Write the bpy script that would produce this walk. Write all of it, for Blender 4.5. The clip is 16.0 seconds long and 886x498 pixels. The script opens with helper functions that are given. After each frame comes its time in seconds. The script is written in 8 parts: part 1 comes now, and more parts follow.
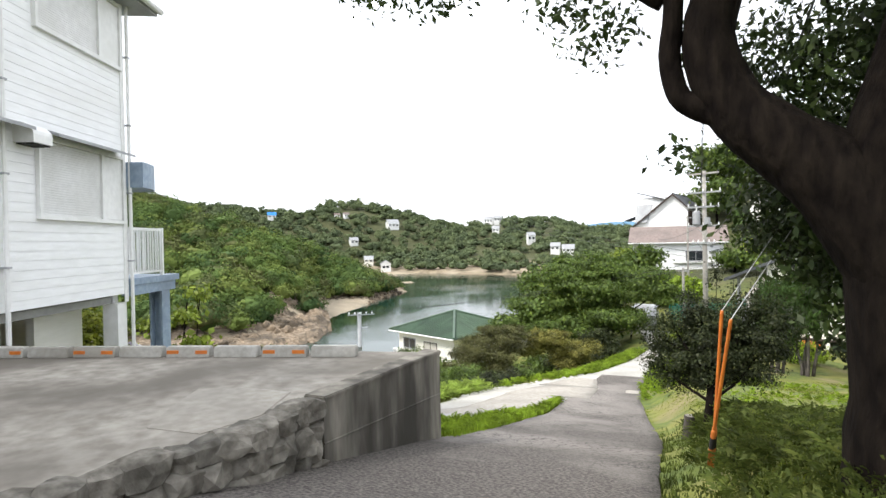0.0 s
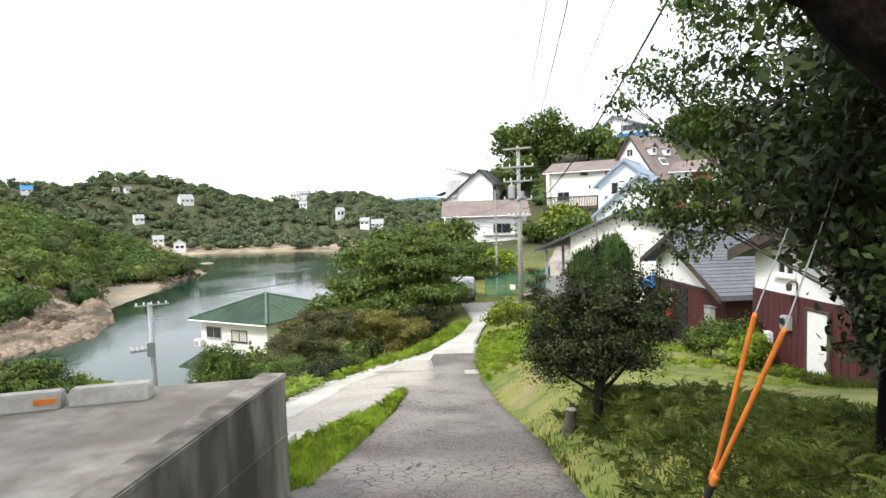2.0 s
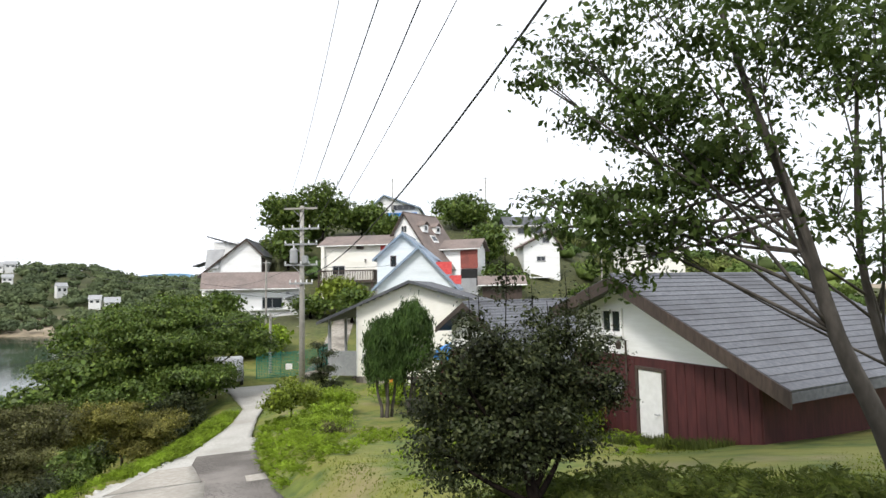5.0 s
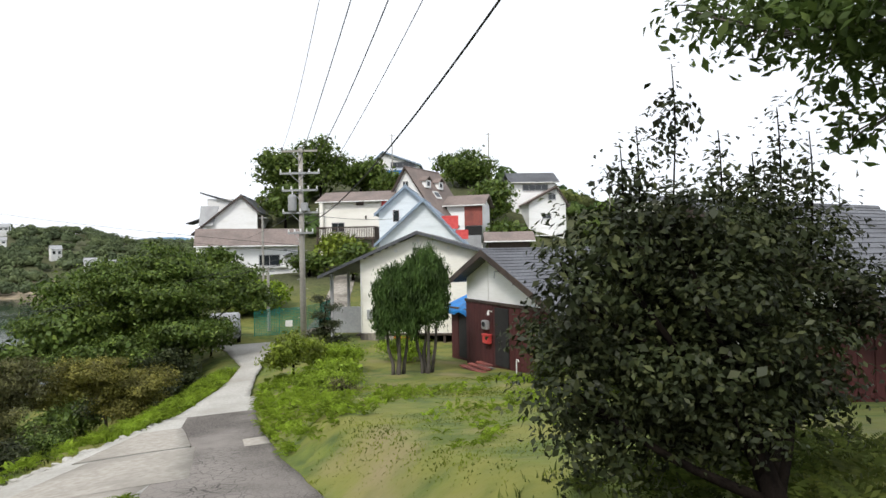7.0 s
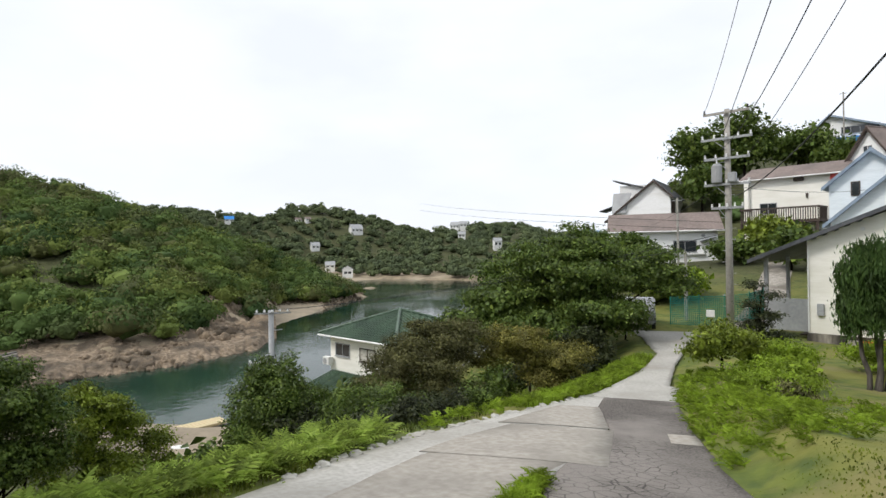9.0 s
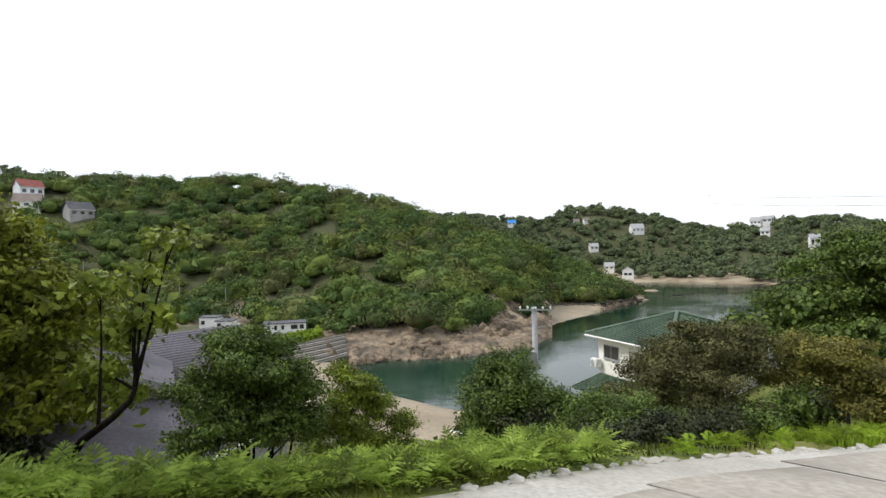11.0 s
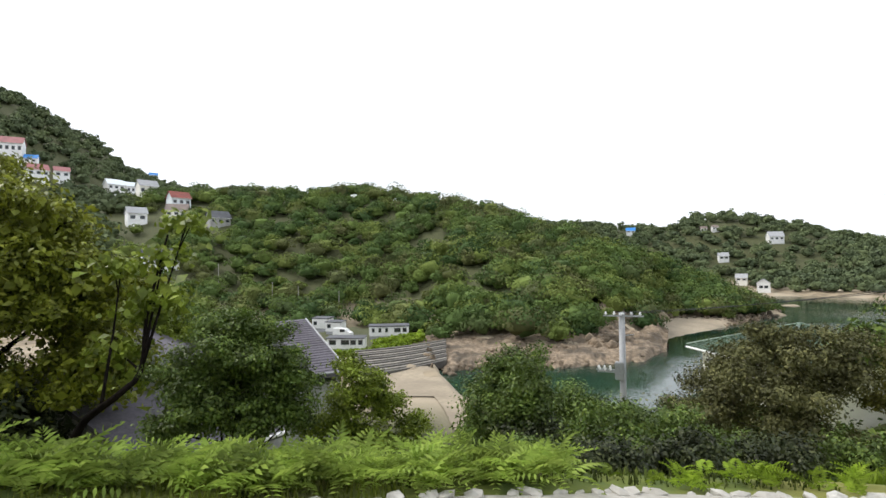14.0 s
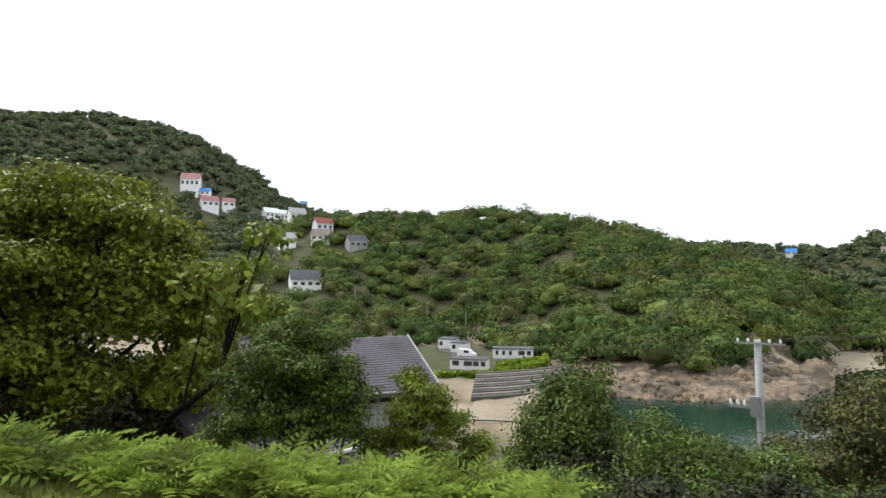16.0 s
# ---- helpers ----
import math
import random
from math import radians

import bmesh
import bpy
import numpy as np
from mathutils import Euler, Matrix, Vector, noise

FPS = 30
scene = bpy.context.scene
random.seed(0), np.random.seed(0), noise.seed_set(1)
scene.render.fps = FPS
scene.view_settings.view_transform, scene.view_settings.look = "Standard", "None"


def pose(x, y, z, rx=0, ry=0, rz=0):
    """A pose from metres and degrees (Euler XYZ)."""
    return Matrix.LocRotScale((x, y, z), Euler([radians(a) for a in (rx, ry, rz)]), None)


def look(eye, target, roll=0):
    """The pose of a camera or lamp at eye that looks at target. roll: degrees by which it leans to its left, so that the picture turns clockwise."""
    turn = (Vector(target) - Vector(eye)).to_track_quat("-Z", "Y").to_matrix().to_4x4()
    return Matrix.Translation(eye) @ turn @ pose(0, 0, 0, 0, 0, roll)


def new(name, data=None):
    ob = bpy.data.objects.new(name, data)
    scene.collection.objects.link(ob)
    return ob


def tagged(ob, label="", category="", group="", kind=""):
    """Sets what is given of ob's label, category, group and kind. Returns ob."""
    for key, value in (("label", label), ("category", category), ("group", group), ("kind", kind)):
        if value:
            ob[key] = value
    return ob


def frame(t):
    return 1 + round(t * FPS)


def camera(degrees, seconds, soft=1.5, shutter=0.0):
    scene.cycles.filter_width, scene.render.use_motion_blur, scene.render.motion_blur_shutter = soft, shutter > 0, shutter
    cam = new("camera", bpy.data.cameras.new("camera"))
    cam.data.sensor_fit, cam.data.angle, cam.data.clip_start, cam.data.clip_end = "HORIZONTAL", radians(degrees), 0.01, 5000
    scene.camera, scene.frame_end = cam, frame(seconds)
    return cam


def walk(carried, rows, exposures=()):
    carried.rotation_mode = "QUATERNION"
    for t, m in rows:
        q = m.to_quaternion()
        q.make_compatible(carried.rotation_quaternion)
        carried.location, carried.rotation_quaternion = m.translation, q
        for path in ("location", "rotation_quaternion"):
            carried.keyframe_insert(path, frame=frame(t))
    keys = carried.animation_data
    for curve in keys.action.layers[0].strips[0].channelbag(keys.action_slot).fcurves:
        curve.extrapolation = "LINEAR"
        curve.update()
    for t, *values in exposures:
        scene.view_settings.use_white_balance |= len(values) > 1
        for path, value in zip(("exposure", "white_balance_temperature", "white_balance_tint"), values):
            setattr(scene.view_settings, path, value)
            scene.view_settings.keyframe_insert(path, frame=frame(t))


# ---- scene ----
cam = camera(77.0, 16.0)
PATH = [
    (0, (4.353, -5.902, 1.263), (2.906, -4.522, 1.241), -1.1),
    (0.5, (3.801, -5.638, 1.225), (2.544, -4.084, 1.169), -2.3),
    (1, (3.353, -5.401, 1.232), (2.221, -3.758, 1.1), -1.7),
    (1.5, (2.964, -5.051, 1.242), (1.94, -3.34, 1.087), -2.5),
    (2, (2.589, -4.698, 1.271), (1.685, -2.918, 1.143), -1.8),
    (2.5, (2.231, -4.302, 1.226), (1.524, -2.433, 1.146), -1.6),
    (3, (1.869, -3.967, 1.121), (1.371, -2.031, 1.069), -0.9),
    (3.5, (1.578, -3.637, 1.013), (1.254, -1.663, 1.029), -1.2),
    (6, (0.122, -0.93, 0.303), (0.051, 1.063, 0.453), -1.0),
    (6.5, (-0.052, -0.351, 0.129), (-0.127, 1.647, 0.189), -1.4),
    (7, (-0.192, 0.06, -0.018), (-0.281, 2.058, -0.009), -1.1),
    (7.5, (-0.371, 0.475, -0.15), (-0.637, 2.457, -0.152), -1.1),
    (8, (-0.547, 0.898, -0.335), (-1.148, 2.805, -0.33), -1.1),
    (8.5, (-0.814, 1.312, -0.468), (-1.792, 3.056, -0.46), -1.2),
    (9, (-1.109, 1.652, -0.564), (-2.473, 3.115, -0.558), -0.9),
    (9.5, (-1.3, 2.054, -0.687), (-2.915, 3.234, -0.679), -1.2),
    (10, (-1.475, 2.423, -0.765), (-3.212, 3.416, -0.753), -1.4),
    (12.5, (-2.168, 4.415, -1.187), (-4.149, 4.686, -1.142), -0.8),
    (13, (-2.334, 4.81, -1.283), (-4.318, 5.053, -1.241), -0.7),
    (13.5, (-2.44, 5.258, -1.368), (-4.426, 5.492, -1.314), -0.7),
    (14, (-2.623, 5.641, -1.456), (-4.607, 5.884, -1.386), -0.6),
    (14.5, (-2.72, 6.03, -1.533), (-4.704, 6.263, -1.433), -0.2),
    (15, (-2.922, 6.357, -1.597), (-4.915, 6.487, -1.482), -0.1),
    (15.5, (-3.067, 6.75, -1.666), (-5.059, 6.668, -1.515), 0.0),
    (16, (-3.258, 7.048, -1.702), (-5.239, 6.82, -1.548), 0.1),
]
walk(cam, [(t, look(eye, target, roll)) for t, eye, target, roll in PATH],
     ((0.0, 0.86), (0.5, 0.56), (1.0, 0.64), (2.0, 0.8), (3.5, 0.58), (6.0, 0.27), (7.0, 0.18), (8.0, 0.16), (8.5, 0.05), (9.0, -0.02), (10.0, 0.02), (12.5, 0.36), (14.5, 0.36), (16.0, 0.3)))

# ---------------------------------------------------------------- world and light
world = bpy.data.worlds.new("overcast_sky")
scene.world = world
world.use_nodes = True
wn, wl = world.node_tree.nodes, world.node_tree.links
bg = wn["Background"]
sky = wn.new("ShaderNodeTexSky")
sky.sky_type = 'NISHITA'
sky.sun_disc = False
sky.sun_elevation = radians(49)
sky.sun_rotation = radians(200)
sky.air_density, sky.dust_density = 1.0, 3.0
veil = wn.new("ShaderNodeMixRGB")          # thin cloud cover over the clear sky
cloud_at = wn.new("ShaderNodeTexCoord").outputs["Generated"]
cloud_map = wn.new("ShaderNodeMapping")
cloud_map.inputs["Scale"].default_value = (1, 1, 2.6)
wl.new(cloud_at, cloud_map.inputs[0])
cloud = wn.new("ShaderNodeTexNoise")
cloud.inputs["Scale"].default_value, cloud.inputs["Detail"].default_value = 2.3, 5
wl.new(cloud_map.outputs[0], cloud.inputs["Vector"])
thick = wn.new("ShaderNodeMapRange")
thick.inputs[1].default_value, thick.inputs[2].default_value = 0.36, 0.56
thick.inputs[3].default_value, thick.inputs[4].default_value = 0.83, 0.93
wl.new(cloud.outputs[0], thick.inputs[0])
wl.new(thick.outputs[0], veil.inputs[0])
veil.inputs[2].default_value = (9.3, 9.65, 10.25, 1)
wl.new(sky.outputs[0], veil.inputs[1])
wl.new(veil.outputs[0], bg.inputs[0])
bg.inputs[1].default_value = 0.115
sun = new("sun", bpy.data.lights.new("sun", 'SUN'))
sun.data.energy, sun.data.angle, sun.data.color = 2.2, radians(12), (1.0, 0.96, 0.9)
sun.matrix_world = look((0, 0, 60), (20, 48, 0))

# ---------------------------------------------------------------- materials
def nodes_of(m):
    m.use_nodes = True
    return m.node_tree.nodes, m.node_tree.links


def ramp_mix(n, l, fac, a, b):
    mx = n.new("ShaderNodeMixRGB")
    if fac is not None:
        l.new(fac, mx.inputs[0])
    for k, c in ((1, a), (2, b)):
        if isinstance(c, tuple):
            mx.inputs[k].default_value = (*c, 1)
        else:
            l.new(c, mx.inputs[k])
    return mx.outputs[0]


def noise_fac(n, l, pos, scale, lo=0.35, hi=0.65, detail=6, stretch=None):
    src = pos
    if stretch:
        mp = n.new("ShaderNodeMapping")
        mp.inputs["Scale"].default_value = stretch
        l.new(pos, mp.inputs[0])
        src = mp.outputs[0]
    t = n.new("ShaderNodeTexNoise")
    t.inputs["Scale"].default_value, t.inputs["Detail"].default_value = scale, detail
    l.new(src, t.inputs["Vector"])
    r = n.new("ShaderNodeMapRange")
    r.inputs[1].default_value, r.inputs[2].default_value = lo, hi
    l.new(t.outputs[0], r.inputs[0])
    return r.outputs[0], t.outputs[0]


def surface(name, a, b, c=None, grain=30.0, stain=0.8, rough=0.8, bump=0.2, metal=0.0, stretch=None, spec=0.5, vary=0.0, depth=0.01, cracks=0.0, lo=0.45, hi=0.75):
    """A weathered surface: a and b mix by fine grain, c comes in as broad stains."""
    m = bpy.data.materials.new(name)
    n, l = nodes_of(m)
    bs = n["Principled BSDF"]
    pos = n.new("ShaderNodeNewGeometry").outputs["Position"]
    f1, raw = noise_fac(n, l, pos, grain, stretch=stretch)
    col = ramp_mix(n, l, f1, a, b)
    if c:
        f2, _ = noise_fac(n, l, pos, stain, lo, hi, 8, stretch)
        col = ramp_mix(n, l, f2, col, c)
    if cracks:                                  # a net of fine cracks, broken up by noise
        wob = n.new("ShaderNodeMixRGB")
        wob.inputs[0].default_value = 0.34
        nz = n.new("ShaderNodeTexNoise")
        nz.inputs["Scale"].default_value = 6
        l.new(pos, wob.inputs[1])
        l.new(nz.outputs["Color"], wob.inputs[2])
        vo = n.new("ShaderNodeTexVoronoi")
        vo.feature = 'DISTANCE_TO_EDGE'
        vo.inputs["Scale"].default_value = cracks
        l.new(wob.outputs[0], vo.inputs["Vector"])
        th = n.new("ShaderNodeMapRange")
        th.inputs[1].default_value, th.inputs[2].default_value = 0.055, 0.01
        l.new(vo.outputs["Distance"], th.inputs[0])
        gate, _ = noise_fac(n, l, pos, 0.6, 0.4, 0.62, 5)
        mul = n.new("ShaderNodeMath")
        mul.operation = 'MULTIPLY'
        l.new(th.outputs[0], mul.inputs[0])
        l.new(gate, mul.inputs[1])
        col = ramp_mix(n, l, mul.outputs[0], col, (0.05, 0.045, 0.042))
    if vary:
        oi = n.new("ShaderNodeObjectInfo")
        hv = n.new("ShaderNodeHueSaturation")
        mr = n.new("ShaderNodeMapRange")
        mr.inputs[3].default_value, mr.inputs[4].default_value = 1 - vary, 1 + vary
        l.new(oi.outputs["Random"], mr.inputs[0])
        l.new(mr.outputs[0], hv.inputs["Value"])
        l.new(col, hv.inputs["Color"])
        col = hv.outputs[0]
    l.new(col, bs.inputs["Base Color"])
    bs.inputs["Roughness"].default_value, bs.inputs["Metallic"].default_value = rough, metal
    bs.inputs["Specular IOR Level"].default_value = spec
    if bump:
        bp = n.new("ShaderNodeBump")
        bp.inputs["Strength"].default_value, bp.inputs["Distance"].default_value = bump, depth
        l.new(raw, bp.inputs["Height"])
        l.new(bp.outputs[0], bs.inputs["Normal"])
    return m


def leafage(name, dark, mid, light, rough=0.5, through_light=0.35, spec=0.22):
    m = bpy.data.materials.new(name)
    n, l = nodes_of(m)
    bs = n["Principled BSDF"]
    g = n.new("ShaderNodeNewGeometry")
    cr = n.new("ShaderNodeValToRGB")
    cr.color_ramp.elements[0].color = (*dark, 1)
    cr.color_ramp.elements[1].color = (*light, 1)
    e = cr.color_ramp.elements.new(0.55)
    e.color = (*mid, 1)
    l.new(g.outputs["Random Per Island"], cr.inputs[0])
    for e in cr.color_ramp.elements:
        e.color = tuple(0.45 * a + 0.55 * b for a, b in zip(e.color, (*mid, 1)))
    f, _ = noise_fac(n, l, g.outputs["Position"], 2.2, 0.38, 0.62, 3)
    hv = n.new("ShaderNodeHueSaturation")
    mr = n.new("ShaderNodeMapRange")
    mr.inputs[3].default_value, mr.inputs[4].default_value = 0.6, 1.45
    l.new(f, mr.inputs[0])
    l.new(mr.outputs[0], hv.inputs["Value"])
    l.new(cr.outputs[0], hv.inputs["Color"])
    l.new(hv.outputs[0], bs.inputs["Base Color"])
    bs.inputs["Roughness"].default_value = rough
    bs.inputs["Specular IOR Level"].default_value = spec
    tr = n.new("ShaderNodeBsdfTranslucent")
    l.new(hv.outputs[0], tr.inputs[0])
    mix = n.new("ShaderNodeMixShader")
    mix.inputs[0].default_value = through_light
    l.new(bs.outputs[0], mix.inputs[1])
    l.new(tr.outputs[0], mix.inputs[2])
    l.new(mix.outputs[0], n["Material Output"].inputs[0])
    return m


ASPHALT = surface("asphalt", (0.06, 0.053, 0.048), (0.19, 0.171, 0.155), (0.24, 0.218, 0.198), 34, 0.5, 0.95, 1.0, depth=0.02, cracks=9.0, lo=0.45, hi=0.65, spec=0.25)
CONCRETE_PALE = surface("concrete_pale", (0.37, 0.355, 0.32), (0.49, 0.475, 0.44), (0.29, 0.272, 0.235), 14, 0.6, 0.9, 0.3, stretch=(1, 1, 1))
CONCRETE_PATCH = surface("concrete_patch", (0.30, 0.272, 0.232), (0.40, 0.37, 0.325), (0.24, 0.22, 0.188), 9, 0.9, 0.9, 0.25)
CONCRETE_SLAB = surface("concrete_slab", (0.23, 0.207, 0.175), (0.38, 0.35, 0.305), (0.14, 0.124, 0.102), 5, 0.55, 0.92, 0.5, lo=0.4, hi=0.62)
CONCRETE_WALL = surface("concrete_wall", (0.145, 0.13, 0.107), (0.34, 0.313, 0.265), (0.05, 0.045, 0.037), 6, 1.6, 0.93, 0.6, stretch=(1, 1, 0.22), lo=0.4, hi=0.62)
CONCRETE_POLE = surface("concrete_pole", (0.30, 0.285, 0.26), (0.38, 0.36, 0.33), (0.25, 0.235, 0.21), 12, 1.2, 0.9, 0.2)
STONE = surface("wall_stone", (0.11, 0.098, 0.08), (0.26, 0.24, 0.205), (0.06, 0.056, 0.046), 9, 3.0, 0.95, 0.9, vary=0.25, depth=0.03)
ROCK = surface("shore_rock", (0.13, 0.096, 0.064), (0.31, 0.24, 0.165), (0.085, 0.066, 0.045), 1.3, 0.3, 0.95, 1.0, depth=0.5, lo=0.42, hi=0.62)
PALEWALL = surface("white_siding", (0.82, 0.825, 0.825), (0.88, 0.885, 0.89), (0.76, 0.76, 0.745), 3, 0.35, 0.7, 0.12, stretch=(1, 1, 6))
CREAMWALL = surface("cream_wall", (0.83, 0.81, 0.745), (0.88, 0.86, 0.80), (0.75, 0.73, 0.65), 3, 0.4, 0.75, 0.12, stretch=(1, 1, 5))
BLUEWHITE = surface("bluish_white_siding", (0.70, 0.76, 0.80), (0.77, 0.82, 0.855), (0.62, 0.67, 0.70), 3, 0.4, 0.7, 0.1, stretch=(1, 1, 6))
MAROON = surface("maroon_boards", (0.055, 0.012, 0.013), (0.085, 0.02, 0.02), (0.035, 0.01, 0.01), 14, 0.9, 0.75, 0.3, stretch=(1, 1, 0.15))
SLATE = surface("blue_grey_roofing", (0.085, 0.09, 0.105), (0.135, 0.14, 0.155), (0.06, 0.06, 0.068), 12, 0.8, 0.7, 0.3, vary=0.1)
BROWNROOF = surface("brown_roofing", (0.17, 0.13, 0.115), (0.23, 0.185, 0.165), (0.12, 0.10, 0.09), 5, 0.5, 0.8, 0.3)
DARKROOF = surface("dark_roofing", (0.06, 0.065, 0.075), (0.10, 0.105, 0.115), (0.04, 0.04, 0.045), 5, 0.5, 0.7, 0.3)
GREENTILE = surface("green_roof_tile", (0.045, 0.085, 0.05), (0.085, 0.135, 0.085), (0.03, 0.055, 0.035), 6, 0.8, 0.4, 0.2, vary=0.2)
PURPLEROOF = surface("purple_grey_roofing", (0.075, 0.068, 0.085), (0.115, 0.105, 0.125), (0.055, 0.05, 0.06), 9, 0.7, 0.75, 0.3)
GREYWALL = surface("grey_render", (0.33, 0.33, 0.325), (0.41, 0.41, 0.40), (0.27, 0.265, 0.25), 8, 0.5, 0.9, 0.3)
BLUEPAINT = surface("bluish_steel_paint", (0.20, 0.27, 0.36), (0.28, 0.35, 0.44), (0.16, 0.2, 0.25), 10, 1, 0.5, 0.1)
TARP = surface("blue_tarp", (0.01, 0.17, 0.52), (0.02, 0.25, 0.65), (0.02, 0.14, 0.4), 7, 1.5, 0.45, 0.6, depth=0.03)
REDPAINT = surface("red_panel_paint", (0.55, 0.05, 0.05), (0.65, 0.09, 0.08), None, 5, 1, 0.6, 0.1)
DUSTYRED = surface("dusty_red_roofing", (0.30, 0.12, 0.12), (0.38, 0.17, 0.17), (0.22, 0.10, 0.10), 3, 0.4, 0.8, 0.2)
BRICKRED = surface("red_brick", (0.20, 0.055, 0.045), (0.30, 0.09, 0.07), (0.14, 0.05, 0.045), 20, 1, 0.85, 0.4, vary=0.2)
DARKWOOD = surface("dark_wood", (0.05, 0.035, 0.028), (0.085, 0.06, 0.048), (0.03, 0.022, 0.02), 20, 1, 0.8, 0.4, stretch=(1, 1, 0.2))
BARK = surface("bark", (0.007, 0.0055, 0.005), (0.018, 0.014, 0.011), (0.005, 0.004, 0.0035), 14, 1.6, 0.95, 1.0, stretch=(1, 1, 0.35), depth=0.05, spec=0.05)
BARKGREY = surface("grey_bark", (0.06, 0.053, 0.045), (0.125, 0.11, 0.096), (0.042, 0.037, 0.032), 12, 2, 0.95, 0.8, stretch=(1, 1, 0.35), depth=0.02)
ORANGE = surface("orange_plastic", (0.62, 0.16, 0.02), (0.72, 0.22, 0.03), (0.45, 0.13, 0.03), 9, 1.6, 0.55, 0.1)
STEEL = surface("galvanised_steel", (0.30, 0.31, 0.32), (0.42, 0.43, 0.44), None, 20, 1, 0.5, 0.1, metal=0.6)
BLACKWIRE = surface("black_cable", (0.012, 0.012, 0.013), (0.02, 0.02, 0.021), None, 10, 1, 0.6, 0)
WHITEPAINT = surface("white_paint", (0.74, 0.74, 0.73), (0.82, 0.82, 0.81), (0.66, 0.66, 0.63), 8, 0.9, 0.55, 0.06)
PORCELAIN = surface("porcelain", (0.7, 0.7, 0.7), (0.8, 0.8, 0.8), None, 5, 1, 0.3, 0)
GREENNET = surface("green_net", (0.01, 0.13, 0.10), (0.02, 0.2, 0.15), None, 12, 1, 0.8, 0.2)
GREY = surface("grey_paint", (0.30, 0.31, 0.32), (0.37, 0.38, 0.39), (0.26, 0.26, 0.27), 8, 1, 0.6, 0.1)
# black parts, and painted shade inside doorways, carport, undercroft and vents
DARK = surface("near_black_and_shade", (0.012, 0.012, 0.012), (0.02, 0.02, 0.02), None, 3, 1, 0.9, 0)
SAND = surface("beach_sand", (0.27, 0.225, 0.16), (0.34, 0.285, 0.205), (0.20, 0.165, 0.12), 2, 0.15, 0.95, 0.3)
PLANKPALE = surface("pale_planks", (0.5, 0.41, 0.24), (0.6, 0.5, 0.31), None, 6, 1, 0.8, 0.2)
# blue base colour carries the distance haze; there is no real haze
HAZEBLUE = surface("distant_hill", (0.10, 0.20, 0.30), (0.12, 0.23, 0.33), None, 0.01, 0.002, 1.0, 0)
CURTAIN = surface("drawn_curtain", (0.45, 0.43, 0.38), (0.55, 0.53, 0.48), None, 6, 1, 0.9, 0.1)

GLASS = bpy.data.materials.new("window_glass")
gn, gl = nodes_of(GLASS)
gn["Principled BSDF"].inputs["Base Color"].default_value = (0.02, 0.025, 0.03, 1)
gn["Principled BSDF"].inputs["Roughness"].default_value = 0.06
gn["Principled BSDF"].inputs["Specular IOR Level"].default_value = 0.7

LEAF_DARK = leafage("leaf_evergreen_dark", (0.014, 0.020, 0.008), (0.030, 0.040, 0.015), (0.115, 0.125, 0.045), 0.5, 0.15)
LEAF_CHERRY = leafage("leaf_cherry", (0.03, 0.055, 0.013), (0.066, 0.105, 0.024), (0.13, 0.17, 0.04), 0.5, 0.4)
LEAF_MID = leafage("leaf_broad_mid", (0.03, 0.055, 0.012), (0.078, 0.122, 0.023), (0.20, 0.25, 0.045), 0.5, 0.18)
LEAF_BRIGHT = leafage("leaf_bright", (0.07, 0.10, 0.010), (0.155, 0.205, 0.024), (0.29, 0.335, 0.05), 0.5, 0.22)
LEAF_GOLD = leafage("leaf_yellow_green", (0.06, 0.075, 0.010), (0.17, 0.195, 0.02), (0.34, 0.35, 0.045), 0.5, 0.2)
LEAF_OLIVE = leafage("leaf_olive_brown", (0.05, 0.048, 0.022), (0.096, 0.098, 0.036), (0.18, 0.17, 0.058), 0.6, 0.18)
LEAF_YELLOW = leafage("leaf_yellowing", (0.07, 0.07, 0.016), (0.155, 0.15, 0.034), (0.29, 0.25, 0.06), 0.6, 0.2)
LEAF_CONE = leafage("leaf_juniper", (0.02, 0.042, 0.012), (0.05, 0.092, 0.022), (0.10, 0.155, 0.036), 0.6, 0.12)
LEAF_FERN = leafage("leaf_bracken", (0.11, 0.17, 0.03), (0.245, 0.335, 0.06), (0.38, 0.46, 0.10), 0.6, 0.38)
LEAF_GRASS = leafage("grass_blade", (0.09, 0.125, 0.016), (0.145, 0.178, 0.024), (0.26, 0.25, 0.048), 0.6, 0.3)
LEAF_WEED = leafage("weed_leaf", (0.10, 0.155, 0.014), (0.205, 0.295, 0.027), (0.32, 0.41, 0.05), 0.6, 0.42)
# dark weed tone, part of it painted-in shade from the trees
LEAF_ROUGH = leafage("rough_grass_leaf", (0.028, 0.04, 0.009), (0.066, 0.09, 0.017), (0.15, 0.165, 0.036), 0.65, 0.35)
LEAF_OLD = leafage("leaf_old_tree", (0.016, 0.027, 0.008), (0.034, 0.054, 0.015), (0.085, 0.11, 0.03), 0.5, 0.22)
STEPSTONE = surface("slip_stone", (0.17, 0.155, 0.13), (0.27, 0.25, 0.215), (0.12, 0.11, 0.095), 2.5, 0.4, 0.95, 0.5, depth=0.05)
# dark colour for the gaps between the slipway treads
STEPGAP = surface("slip_gap_dark", (0.075, 0.07, 0.062), (0.13, 0.12, 0.105), (0.055, 0.05, 0.045), 2.5, 0.4, 0.95, 0.5, depth=0.05)


